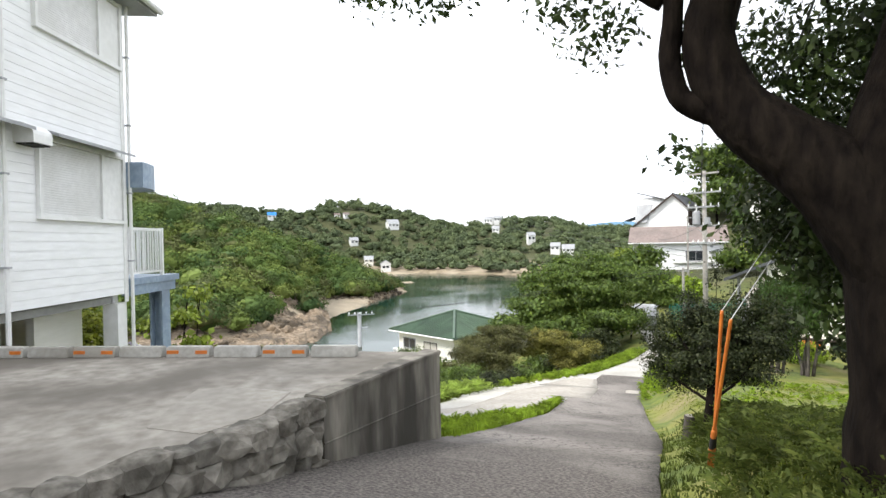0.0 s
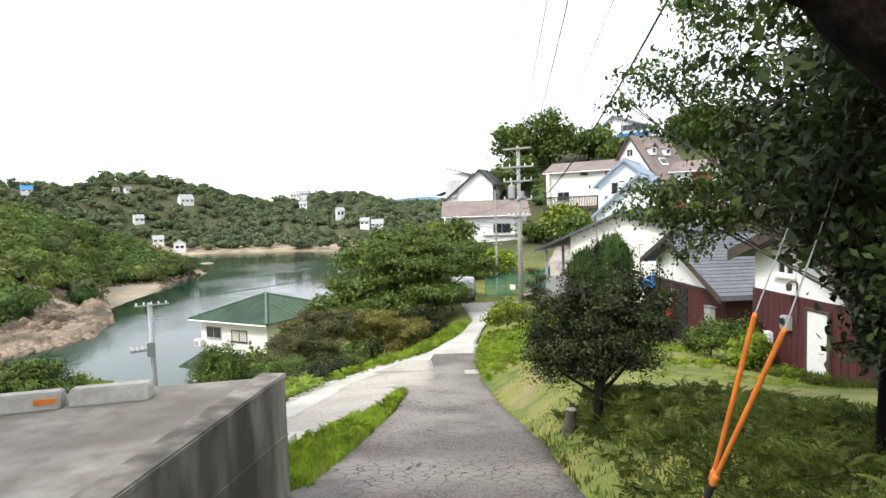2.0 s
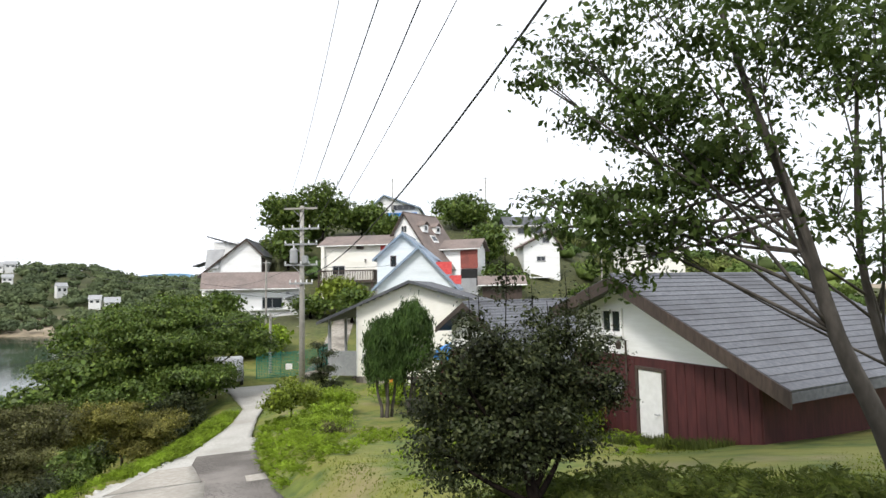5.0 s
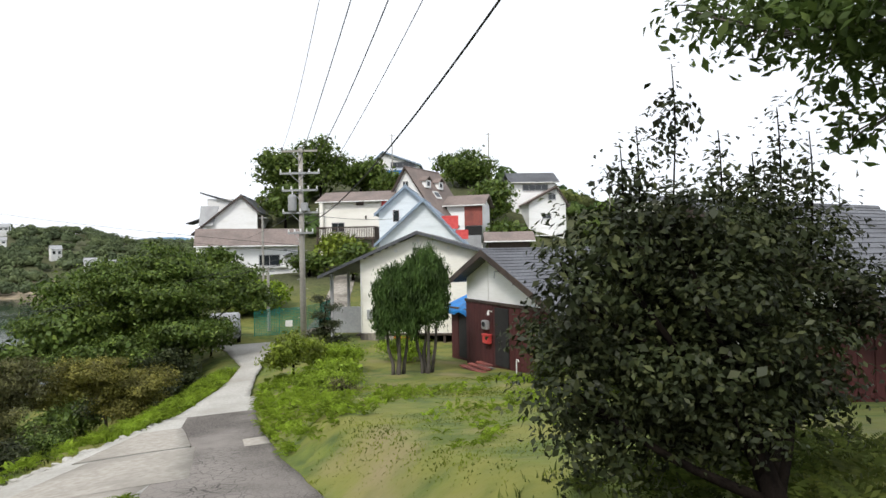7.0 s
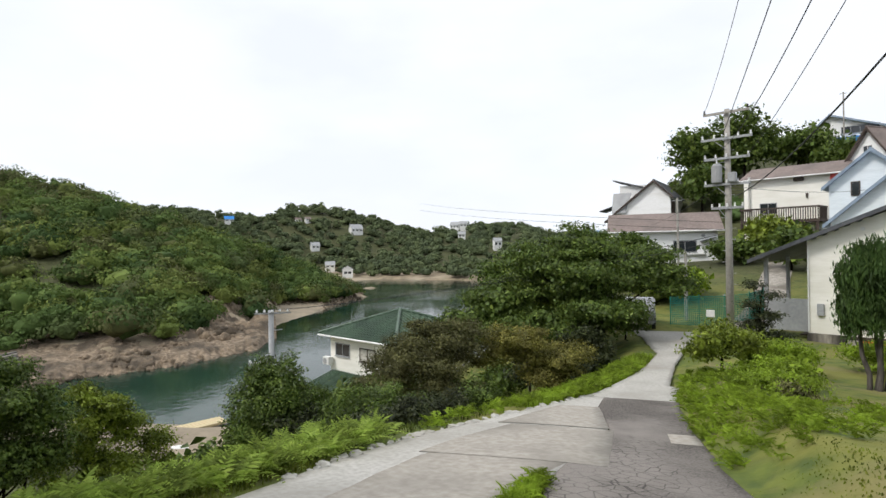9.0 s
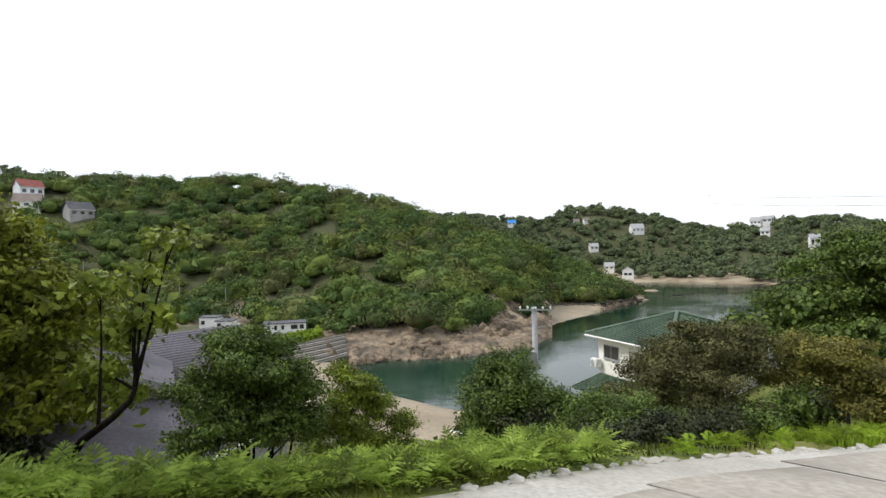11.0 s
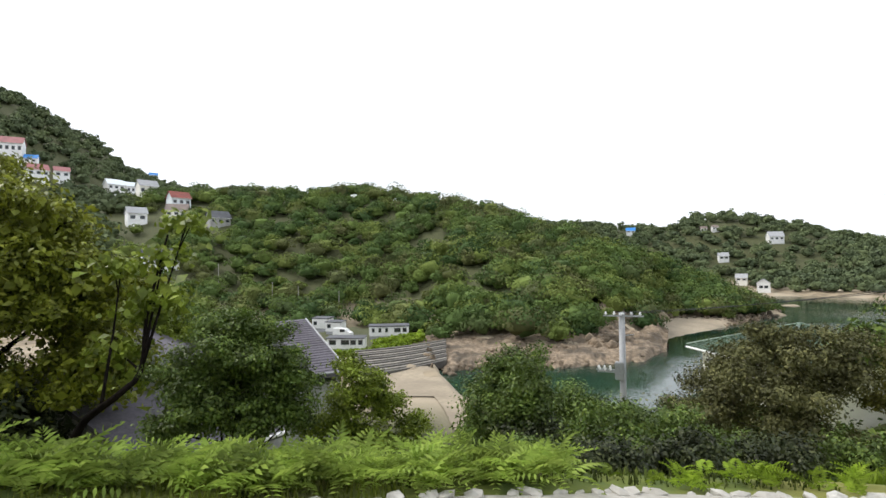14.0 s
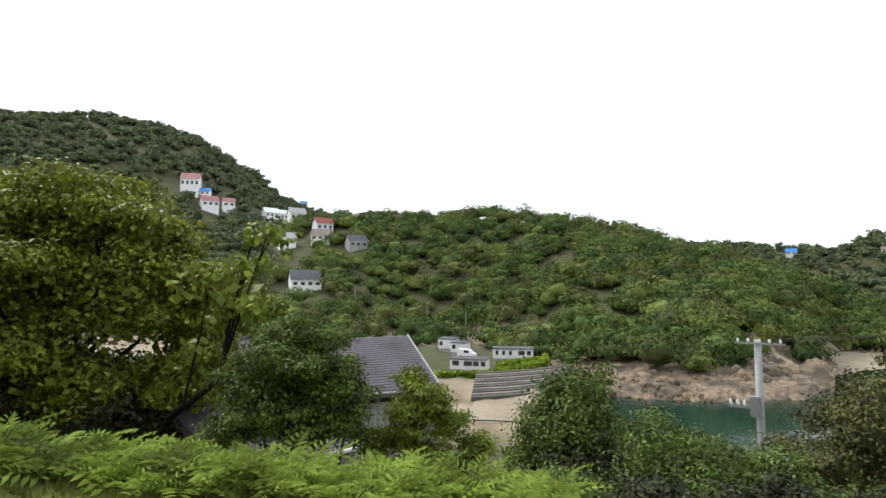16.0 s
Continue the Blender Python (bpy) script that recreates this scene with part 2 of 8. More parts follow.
def woodland(name, hues, through_light=0.14):
    """Leaves of mixed woods: every crown takes its hue from the mix by its own tint."""
    m = bpy.data.materials.new(name)
    n, l = nodes_of(m)
    bs = n["Principled BSDF"]
    at = n.new("ShaderNodeAttribute")
    at.attribute_name = "tint"
    cr = n.new("ShaderNodeValToRGB")
    cr.color_ramp.elements[0].color = (*hues[0], 1)
    cr.color_ramp.elements[1].color = (*hues[-1], 1)
    for i, c in enumerate(hues[1:-1]):
        cr.color_ramp.elements.new((i + 1) / (len(hues) - 1)).color = (*c, 1)
    l.new(at.outputs["Fac"], cr.inputs[0])
    g = n.new("ShaderNodeNewGeometry")
    f, _ = noise_fac(n, l, g.outputs["Position"], 0.55, 0.35, 0.65, 4)
    isl = n.new("ShaderNodeMath")
    isl.operation = 'ADD'
    l.new(f, isl.inputs[0])
    l.new(g.outputs["Random Per Island"], isl.inputs[1])
    mr = n.new("ShaderNodeMapRange")
    mr.inputs[2].default_value, mr.inputs[3].default_value, mr.inputs[4].default_value = 2.0, 0.62, 1.42
    l.new(isl.outputs[0], mr.inputs[0])
    hv = n.new("ShaderNodeHueSaturation")
    l.new(mr.outputs[0], hv.inputs["Value"])
    l.new(cr.outputs[0], hv.inputs["Color"])
    l.new(hv.outputs[0], bs.inputs["Base Color"])
    bs.inputs["Roughness"].default_value = 0.75
    bs.inputs["Specular IOR Level"].default_value = 0.1
    tr = n.new("ShaderNodeBsdfTranslucent")
    l.new(hv.outputs[0], tr.inputs[0])
    mix = n.new("ShaderNodeMixShader")
    mix.inputs[0].default_value = through_light
    l.new(bs.outputs[0], mix.inputs[1])
    l.new(tr.outputs[0], mix.inputs[2])
    l.new(mix.outputs[0], n["Material Output"].inputs[0])
    return m


WOOD_NEAR = woodland("forest_leaf_near", ((0.045, 0.082, 0.028), (0.08, 0.124, 0.034), (0.105, 0.155, 0.04), (0.15, 0.19, 0.045), (0.10, 0.108, 0.042), (0.064, 0.112, 0.036)))
# far leaves: distance haze mixed into the hues, paler and greyer
WOOD_HAZED = woodland("forest_leaf_far_hazed", ((0.085, 0.11, 0.06), (0.105, 0.135, 0.066), (0.13, 0.16, 0.074), (0.095, 0.122, 0.066)), 0.2)
PETAL = surface("white_petals", (0.6, 0.56, 0.55), (0.75, 0.7, 0.7), None, 10, 1, 0.7, 0)


# ---------------------------------------------------------------- mesh helpers
def mesh_from(bm, name, smooth=False):
    me = bpy.data.meshes.new(name)
    bmesh.ops.recalc_face_normals(bm, faces=bm.faces)
    bm.to_mesh(me)
    bm.free()
    if smooth:
        me.polygons.foreach_set("use_smooth", [True] * len(me.polygons))
    return me


def part(name, bm, material, parent=None, label="", smooth=False):
    me = mesh_from(bm, name, smooth)
    me.materials.append(material)
    ob = new(name, me)
    if parent:
        ob.parent = parent
    return tagged(ob, label=label)


def piece(name, me, parent, m):
    ob = new(name, me)
    ob.parent = parent
    ob.matrix_local = m
    return ob


def thing(name, m, label, category, group="", kind=""):
    ob = new(name)
    ob.empty_display_size = 0.2
    ob.matrix_world = m
    return tagged(ob, label, category, group, kind)


def raw(name, verts, faces, material, smooth=False):
    """A mesh object from arrays: verts (n,3), faces (m,k)."""
    verts, faces = np.asarray(verts, dtype=np.float32), np.asarray(faces, dtype=np.int32)
    k = faces.shape[1]
    me = bpy.data.meshes.new(name)
    me.vertices.add(len(verts))
    me.vertices.foreach_set("co", verts.ravel())
    me.loops.add(faces.size)
    me.loops.foreach_set("vertex_index", faces.ravel())
    me.polygons.add(len(faces))
    me.polygons.foreach_set("loop_start", np.arange(0, faces.size, k, dtype=np.int32))
    if smooth:
        me.polygons.foreach_set("use_smooth", [True] * len(faces))
    me.update(calc_edges=True)
    me.validate()
    me.materials.append(material)
    return new(name, me)


def box(bm, a, b):
    (x0, y0, z0), (x1, y1, z1) = a, b
    v = [bm.verts.new(p) for p in ((x0, y0, z0), (x1, y0, z0), (x1, y1, z0), (x0, y1, z0), (x0, y0, z1), (x1, y0, z1), (x1, y1, z1), (x0, y1, z1))]
    for f in ((0, 3, 2, 1), (4, 5, 6, 7), (0, 1, 5, 4), (1, 2, 6, 5), (2, 3, 7, 6), (3, 0, 4, 7)):
        bm.faces.new([v[i] for i in f])
    return bm


def boxes(*pairs):
    bm = bmesh.new()
    for a, b in pairs:
        box(bm, a, b)
    return bm


def bevelled(a, b, r=0.02, seg=2):
    bm = boxes((a, b))
    bmesh.ops.bevel(bm, geom=bm.edges[:], offset=r, segments=seg, affect='EDGES')
    return bm


def prism(bm, poly, y0, y1):
    """Extrudes an xz outline from y0 to y1."""
    lo = [bm.verts.new((x, y0, z)) for x, z in poly]
    hi = [bm.verts.new((x, y1, z)) for x, z in poly]
    bm.faces.new(lo)
    bm.faces.new(hi[::-1])
    for i in range(len(poly)):
        j = (i + 1) % len(poly)
        bm.faces.new((lo[j], lo[i], hi[i], hi[j]))
    return bm


def slab(bm, corners, t):
    """A sheet through the corners with thickness t downwards."""
    up = [bm.verts.new(p) for p in corners]
    dn = [bm.verts.new((p[0], p[1], p[2] - t)) for p in corners]
    bm.faces.new(up)
    bm.faces.new(dn[::-1])
    for i in range(len(up)):
        j = (i + 1) % len(up)
        bm.faces.new((up[j], up[i], dn[i], dn[j]))
    return bm


def tube(bm, pts, radii, seg=8, cap=True):
    rings = []
    pts = [Vector(p) for p in pts]
    for i, p in enumerate(pts):
        d = (pts[min(i + 1, len(pts) - 1)] - pts[max(i - 1, 0)]).normalized()
        s = d.cross(Vector((0.31, 0.95, 0.05))).normalized()
        q = d.cross(s)
        r = radii[i] if hasattr(radii, "__len__") else radii
        rings.append([bm.verts.new(p + (s * math.cos(a) + q * math.sin(a)) * r) for a in (2 * math.pi * k / seg for k in range(seg))])
    for a, b in zip(rings, rings[1:]):
        for k in range(seg):
            bm.faces.new((a[k], a[(k + 1) % seg], b[(k + 1) % seg], b[k]))
    if cap:
        bm.faces.new(rings[0][::-1])
        bm.faces.new(rings[-1])
    return bm


def rod(pts, radii, seg=8):
    return tube(bmesh.new(), pts, radii, seg)


def curve_pts(pts, n=24):
    """A smooth line through a few points."""
    P = [Vector(p) for p in pts]
    P = [P[0] * 2 - P[1]] + P + [P[-1] * 2 - P[-2]]
    out = []
    per = max(2, n // (len(P) - 3))
    for i in range(1, len(P) - 2):
        for k in range(per):
            t = k / per
            a, b, c, d = P[i - 1:i + 3]
            out.append(0.5 * (2 * b + (c - a) * t + (2 * a - 5 * b + 4 * c - d) * t * t + (3 * b - a - 3 * c + d) * t ** 3))
    out.append(P[-2])
    return out


# ---------------------------------------------------------------- the lie of the land
EYE0 = (-1.5, 3.0)
SEA = -15.5
UV = (-0.42, 0.908)
L_U = [-30, -14, -7.2, -4.5, -0.9, 2, 6.3, 12.2, 15, 20, 26, 34, 60]
L_Z = [0.8, 0.25, -0.2, -0.45, -1.22, -1.95, -2.95, -3.75, -4.09, -4.5, -4.7, -4.6, -4.6]
EDGE_L_U = [-30, -6.0, 0, 4.8, 6.7, 9.0, 10.4, 13.3, 16.4, 21.7, 24.9, 28.9, 40]
EDGE_L_W = [-9, -7.0, -5.2, -4.4, -4.2, -3.9, -3.6, -2.5, -1.07, 0.25, 0.8, 0.3, -1.5]
EDGE_R_U = [-30, -6, -1.5, 2.7, 6.6, 9.9, 13, 16.3, 22.5, 27.6, 32]
EDGE_R_W = [2.2, 1.6, 1.41, 1.44, 1.11, 0.82, 0.74, 0.80, 1.47, 2.4, 5.0]
AZ_F = [20, 28, 38, 46, 51.5, 54.3, 56, 57, 61, 62.4, 65, 70.4, 74, 78.8, 82, 86, 90, 100, 115, 140]
FOOT1 = [900, 900, 700, 400, 186, 160, 148, 150, 146, 108, 92, 86, 81, 87, 94, 108, 118, 122, 118, 120]
RIDGE1 = [1000, 1000, 900, 500, 215, 195, 186, 186, 184, 172, 165, 165, 178, 192, 205, 215, 225, 245, 260, 260]
EL1_AZ = [50, 51.5, 54.5, 57, 60.5, 66.5, 71, 77, 84, 90, 93, 101, 108, 118, 140]
EL1 = [-4.8, -4.6, -3.0, -1.6, -0.1, 2.2, 3.7, 5.8, 7.3, 8.1, 7.9, 7.7, 7.4, 6.0, 5.0]
EL2_AZ = [15, 28, 31.5, 35.8, 38, 41, 44.5, 46.5, 51, 55.5, 58.5, 60.6, 65, 71, 78, 100]
EL2 = [1.2, 1.6, 1.5, 2.8, 2.65, 2.8, 2.05, 2.4, 3.75, 4.7, 4.7, 3.55, 3.95, 4.5, 4.6, 4.6]
FOOT2_AZ, FOOT2 = [15, 28, 38, 40.5, 46, 53, 60, 100], [230, 240, 257, 270, 290, 308, 300, 300]
EL3_AZ = [100, 108, 110.6, 112.2, 115, 117, 119, 121, 123.6, 128.6, 132, 136, 150, 175]
EL3 = [5.0, 7.8, 8.7, 9.2, 11.6, 12.6, 13.8, 14.6, 15.1, 15.4, 14.6, 14.2, 10.5, 4.0]
NEAR_AZ, NEAR = [10, 20, 30, 40, 50, 63, 72, 79, 81.5, 84, 95, 140], [200, 140, 75, 58, 50, 48, 54, 62, 74, 110, 130, 130]


def sstep(a, b, v):
    t = np.clip((v - a) / (b - a), 0, 1)
    return t * t * (3 - 2 * t)


def lane_z(u, w):
    return np.interp(u, L_U, L_Z) + np.minimum(0, w + 1.5) * 0.03


def ground_z(x, y):
    """Height of the land: the lane and its banks, the slope to the bay, the far shores and the hill with the houses."""
    x, y = np.asarray(x, float), np.asarray(y, float)
    u, w = x * UV[0] + y * UV[1], x * UV[1] - y * UV[0]
    el, er = np.interp(u, EDGE_L_U, EDGE_L_W), np.interp(u, EDGE_R_U, EDGE_R_W)
    z = lane_z(u, np.maximum(w, el))
    z = z + np.interp(u, [-8, -2, 6, 12, 17, 24], [0.25, 0.55, 0.6, 0.55, 0.25, 0.1]) * sstep(0.05, 1.1, w - er) - 0.03 * np.clip(w - er - 1, 0, 12)
    d = np.maximum(0, el - w - 0.7)
    az = np.degrees(np.arctan2(-(x - EYE0[0]), y - EYE0[1]))
    r = np.hypot(x - EYE0[0], y - EYE0[1])
    floor_s = np.interp(r, [45, 58, 70, 93, 97], [-13.2, -14.4, -15.0, -13.2, -12.9])
    k = sstep(78, 83, az)
    floor_z = np.interp(az, [70, 79], [-14.9, -14.6]) * (1 - k) + floor_s * k
    left = np.maximum(z - 0.45 * d - 0.1 * sstep(0, 2, d), floor_z)
    z = np.where(w < el, left, z)
    # the hill with the houses
    rise = np.interp(y, [25, 35, 45, 52, 58, 62, 72, 85, 110, 220, 500, 900], [-4.8, -4.4, -2.6, -1.8, -1.0, 1.0, 6.5, 11, 13, 12, 4, 0])
    rise = rise - 0.5 * np.maximum(0, -24 - x) - 0.35 * np.clip(x - 2, 0, 14) - 0.15 * np.maximum(0, x - 16)
    k = sstep(28, 42, y)
    z = np.where(y > 28, z * (1 - k) + np.maximum(rise, -16.5) * k, z)
    # the bay
    near = np.interp(az, NEAR_AZ, NEAR)
    s = r - near
    west = sstep(8, 14, az) * (1 - sstep(140, 150, az))
    shore = SEA + 0.05 - 0.16 * s + 0.01 * np.minimum(s, 0) ** 2
    wet = np.where(s > -40, np.minimum(z, np.maximum(shore, -18)), z)
    z = np.where(west > 0.5, wet, z)
    # far shores
    for azs, els, rid, foot in ((EL1_AZ, EL1, np.interp(az, AZ_F, RIDGE1), np.interp(az, AZ_F, FOOT1)),
                                (EL2_AZ, EL2, 440 + 0 * az, np.interp(az, FOOT2_AZ, FOOT2)),
                                (EL3_AZ, EL3, 430 + 0 * az, 150 + 0 * az)):
        top = -1.0 + rid * np.tan(np.radians(np.interp(az, azs, els))) - 4.0
        f = np.clip((r - foot) / (rid - foot), 0, None)
        base = SEA - 0.3 if azs is not EL3_AZ else -13.0
        prof = np.where(f < 1, sstep(0, 1, f * 0.5 + 0.0) * 2 * 0.55 + 0.45 * sstep(0, 1, f), np.maximum(1 - 0.35 * (f - 1), -0.2))
        hgt = base + (top - base) * prof + np.clip((r - foot) * 0.4, -2, 1.3)
        ok = (r > foot - 5) & (az > azs[0]) & (az < azs[-1])
        z = np.where(ok, np.maximum(z, hgt), z)
    return z


def gz(x, y):
    return float(ground_z(x, y))


def on_slope(az, el, start=60.0):
    """Where the line of sight at that bearing and height meets the far hills."""
    a, e = math.radians(az), math.tan(math.radians(el))
    r = np.arange(start, 900, 1.0)
    xs, ys = EYE0[0] - r * math.sin(a), EYE0[1] + r * math.cos(a)
    g = ground_z(xs, ys)
    hit = np.nonzero(g + 2.5 > -1.0 + r * e)[0]
    i = hit[0] if len(hit) else len(r) - 1
    return float(xs[i]), float(ys[i]), float(g[i]), float(r[i])


def terrain():
    t = np.linspace(-1, 1, 301)
    k = 7.4
    s = np.sinh(t * k) / math.sinh(k)
    xs, ys = -6 + 2600 * s, 7 + 2600 * s
    X, Y = np.meshgrid(xs, ys)
    Z = ground_z(X, Y)
    u, w = X * UV[0] + Y * UV[1], X * UV[1] - Y * UV[0]
    on = (w > np.interp(u, EDGE_L_U, EDGE_L_W) + 0.1) & (w < np.interp(u, EDGE_R_U, EDGE_R_W) - 0.1) & (u > -12) & (u < 32)
    Z = Z - 0.10 * on
    rough = np.array([noise.noise((x * 0.35, y * 0.35, 0)) for x, y in zip(X.ravel(), Y.ravel())]).reshape(X.shape)
    far = np.hypot(X - EYE0[0], Y - EYE0[1])
    Z = Z + np.where(on, 0, rough * np.where(far > 70, 0.7, 0.05))
    n = len(t)
    idx = np.arange(n * n).reshape(n, n)
    faces = np.stack((idx[:-1, :-1], idx[:-1, 1:], idx[1:, 1:], idx[1:, :-1]), -1).reshape(-1, 4)
    m = bpy.data.materials.new("ground_soil_grass_rock")
    nn, ll = nodes_of(m)
    bs = nn["Principled BSDF"]
    pos = nn.new("ShaderNodeNewGeometry").outputs["Position"]
    sep = nn.new("ShaderNodeSeparateXYZ")
    ll.new(pos, sep.inputs[0])
    f1, raw1 = noise_fac(nn, ll, pos, 3.0)
    f2, _ = noise_fac(nn, ll, pos, 0.45, 0.58, 0.72)
    f3, _ = noise_fac(nn, ll, pos, 25.0)
    grass = ramp_mix(nn, ll, f1, (0.06, 0.09, 0.014), (0.125, 0.155, 0.022))
    f5, _ = noise_fac(nn, ll, pos, 0.8, 0.42, 0.6, 4)
    grass = ramp_mix(nn, ll, f5, grass, (0.17, 0.172, 0.034))
    grass = ramp_mix(nn, ll, f2, grass, (0.215, 0.18, 0.085))
    far_off = nn.new("ShaderNodeVectorMath")        # woodland floor away from the gardens
    far_off.operation = 'DISTANCE'
    far_off.inputs[1].default_value = (-3, 10, -3)
    ll.new(pos, far_off.inputs[0])
    wood = nn.new("ShaderNodeMapRange")
    wood.inputs[1].default_value, wood.inputs[2].default_value = 26, 40
    ll.new(far_off.outputs["Value"], wood.inputs[0])
    litter = ramp_mix(nn, ll, f1, (0.035, 0.042, 0.014), (0.075, 0.08, 0.026))
    grass = ramp_mix(nn, ll, wood.outputs[0], grass, litter)
    rk1, rawr = noise_fac(nn, ll, pos, 0.35, 0.35, 0.65, 9)
    rock = ramp_mix(nn, ll, rk1, (0.14, 0.108, 0.068), (0.29, 0.232, 0.152))
    rk2, _ = noise_fac(nn, ll, pos, 0.09, 0.4, 0.6, 9)
    rock = ramp_mix(nn, ll, rk2, rock, (0.32, 0.268, 0.19))
    lo = nn.new("ShaderNodeMapRange")
    lo.inputs[1].default_value, lo.inputs[2].default_value = -12.2, -8.5
    ll.new(sep.outputs[2], lo.inputs[0])
    home = nn.new("ShaderNodeMapRange")            # the near slope is soil, not rock
    home.inputs[1].default_value, home.inputs[2].default_value = 55, 42
    ll.new(far_off.outputs["Value"], home.inputs[0])
    camp = nn.new("ShaderNodeVectorMath")           # the camp ground is turfed
    camp.operation = 'DISTANCE'
    camp.inputs[1].default_value = (-106, -4, -12)
    ll.new(pos, camp.inputs[0])
    turf = nn.new("ShaderNodeMapRange")
    turf.inputs[1].default_value, turf.inputs[2].default_value = 26, 19
    ll.new(camp.outputs["Value"], turf.inputs[0])
    top2 = nn.new("ShaderNodeMath")
    top2.operation = 'MAXIMUM'
    ll.new(lo.outputs[0], top2.inputs[0])
    ll.new(turf.outputs[0], top2.inputs[1])
    top = nn.new("ShaderNodeMath")
    top.operation = 'MAXIMUM'
    ll.new(top2.outputs[0], top.inputs[0])
    ll.new(home.outputs[0], top.inputs[1])
    col = ramp_mix(nn, ll, top.outputs[0], rock, grass)
    ll.new(col, bs.inputs["Base Color"])
    bs.inputs["Roughness"].default_value = 0.95
    bp = nn.new("ShaderNodeBump")
    bp.inputs["Strength"].default_value, bp.inputs["Distance"].default_value = 0.5, 0.08
    ll.new(raw1, bp.inputs["Height"])
    ll.new(bp.outputs[0], bs.inputs["Normal"])
    ob = raw("ground", np.stack((X, Y, Z), -1).reshape(-1, 3), faces, m, True)
    tagged(ob, "grassy and rocky ground falling to the bay", "ground", kind="structure")


terrain()


def water():
    m = bpy.data.materials.new("bay_water")
    n, l = nodes_of(m)
    bs = n["Principled BSDF"]
    pos = n.new("ShaderNodeNewGeometry").outputs["Position"]
    f, _ = noise_fac(n, l, pos, 0.02, 0.4, 0.6, 3)
    col = ramp_mix(n, l, f, (0.008, 0.024, 0.016), (0.014, 0.04, 0.028))
    l.new(col, bs.inputs["Base Color"])
    bs.inputs["Roughness"].default_value = 0.07
    bs.inputs["IOR"].default_value = 1.33
    _, a = noise_fac(n, l, pos, 1.1, 0.3, 0.7, 4, (1, 1, 1))
    gust, _ = noise_fac(n, l, pos, 0.035, 0.44, 0.6, 3, (1, 1, 1))     # the wind ruffles the water in patches
    calm = n.new("ShaderNodeMapRange")
    calm.inputs[3].default_value, calm.inputs[4].default_value = 0.08, 0.5
    l.new(gust, calm.inputs[0])
    bp = n.new("ShaderNodeBump")
    bp.inputs["Distance"].default_value = 0.12
    l.new(calm.outputs[0], bp.inputs["Strength"])
    l.new(a, bp.inputs["Height"])
    l.new(bp.outputs[0], bs.inputs["Normal"])
    ob = raw("water", [(-2600, -1500, SEA), (200, -1500, SEA), (200, 2600, SEA), (-2600, 2600, SEA)], [(0, 1, 2, 3)], m)
    tagged(ob, "calm dark green bay water with small ripples", "water", kind="structure")


water()


# ---------------------------------------------------------------- lane and paving
def xy(u, w):
    return u * UV[0] + w * UV[1], u * UV[1] - w * UV[0]


def strip(name, us, left, right, mat, label, lift, cols=14, wob=0.0, category="road"):
    """Paving between two edges (functions of the station), draped on the lane."""
    V = []
    for i, u in enumerate(us):
        a, b = left(u), right(u)
        a += wob * noise.noise((u * 1.3, 3.1, 0))
        b += wob * noise.noise((u * 1.3, 9.7, 0))
        for k in range(cols):
            t = 0.0 if k == 0 else 1.0 if k == cols - 1 else 0.004 + 0.992 * (k - 1) / (cols - 3)
            w = a + (b - a) * t
            x, y = xy(u, w)
            V.append((x, y, float(lane_z(u, w)) + lift - (0.06 if k in (0, cols - 1) else 0) + 0.004 * noise.noise((x * 1.2, y * 1.2, 2))))
    n = len(us)
    F = [(i * cols + k, i * cols + k + 1, (i + 1) * cols + k + 1, (i + 1) * cols + k) for i in range(n - 1) for k in range(cols - 1)]
    ob = raw(name, V, F, mat)
    return tagged(ob, label, category, kind="structure")


def lerp_table(us, ws):
    return lambda u: float(np.interp(u, us, ws))


edge_l, edge_r = lerp_table(EDGE_L_U, EDGE_L_W), lerp_table(EDGE_R_U, EDGE_R_W)
ASPH_L = lerp_table([-12, -6, -1, 0.5, 8.6, 9.3, 10.2, 12, 14.5, 17], [-2.5, -2.2, -1.5, -1.25, -1.16, -1.1, -0.62, -0.62, -0.95, -0.8])
strip("road", np.arange(-12, 17.2, 0.25), ASPH_L, edge_r, ASPHALT, "worn grey asphalt lane with cracks, running downhill", 0.024, 16, 0.05)
strip("driveway", np.arange(-0.5, 16.6, 0.25), edge_l, lambda u: float(np.interp(u, [-0.5, 3, 6, 8.6, 9.4, 10.2, 16.6], [-2.6, -2.3, -1.75, -1.25, -1.0, -0.55, -0.85])), CONCRETE_PALE, "pale concrete driveway joining the lane", 0.018, 14, 0.06)
strip("road_far", np.arange(15.8, 31, 0.3), edge_l, lambda u: edge_r(u) - (0.25 if u > 18 else 0), CONCRETE_PALE, "pale concrete lane bending round the trees", 0.028, 10, 0.04)
strip("paving_patch_1", np.arange(9.3, 12.0, 0.2), lambda u: edge_l(u) + 0.7, lambda u: -0.55, CONCRETE_PATCH, "brownish concrete repair patch in the lane", 0.028, 8, 0.02)
strip("paving_patch_2", np.arange(12.0, 14.5, 0.2), lambda u: -2.6 + 0.35 * (u - 12), lambda u: -0.62 - 0.12 * (u - 12), CONCRETE_PATCH, "brownish concrete repair patch in the lane", 0.031, 8, 0.02)
strip("paving_patch_3", np.arange(11.2, 12.1, 0.2), lambda u: 0.3, lambda u: edge_r(u) - 0.02, CONCRETE_PATCH, "small concrete patch at the lane edge", 0.029, 6, 0.02)
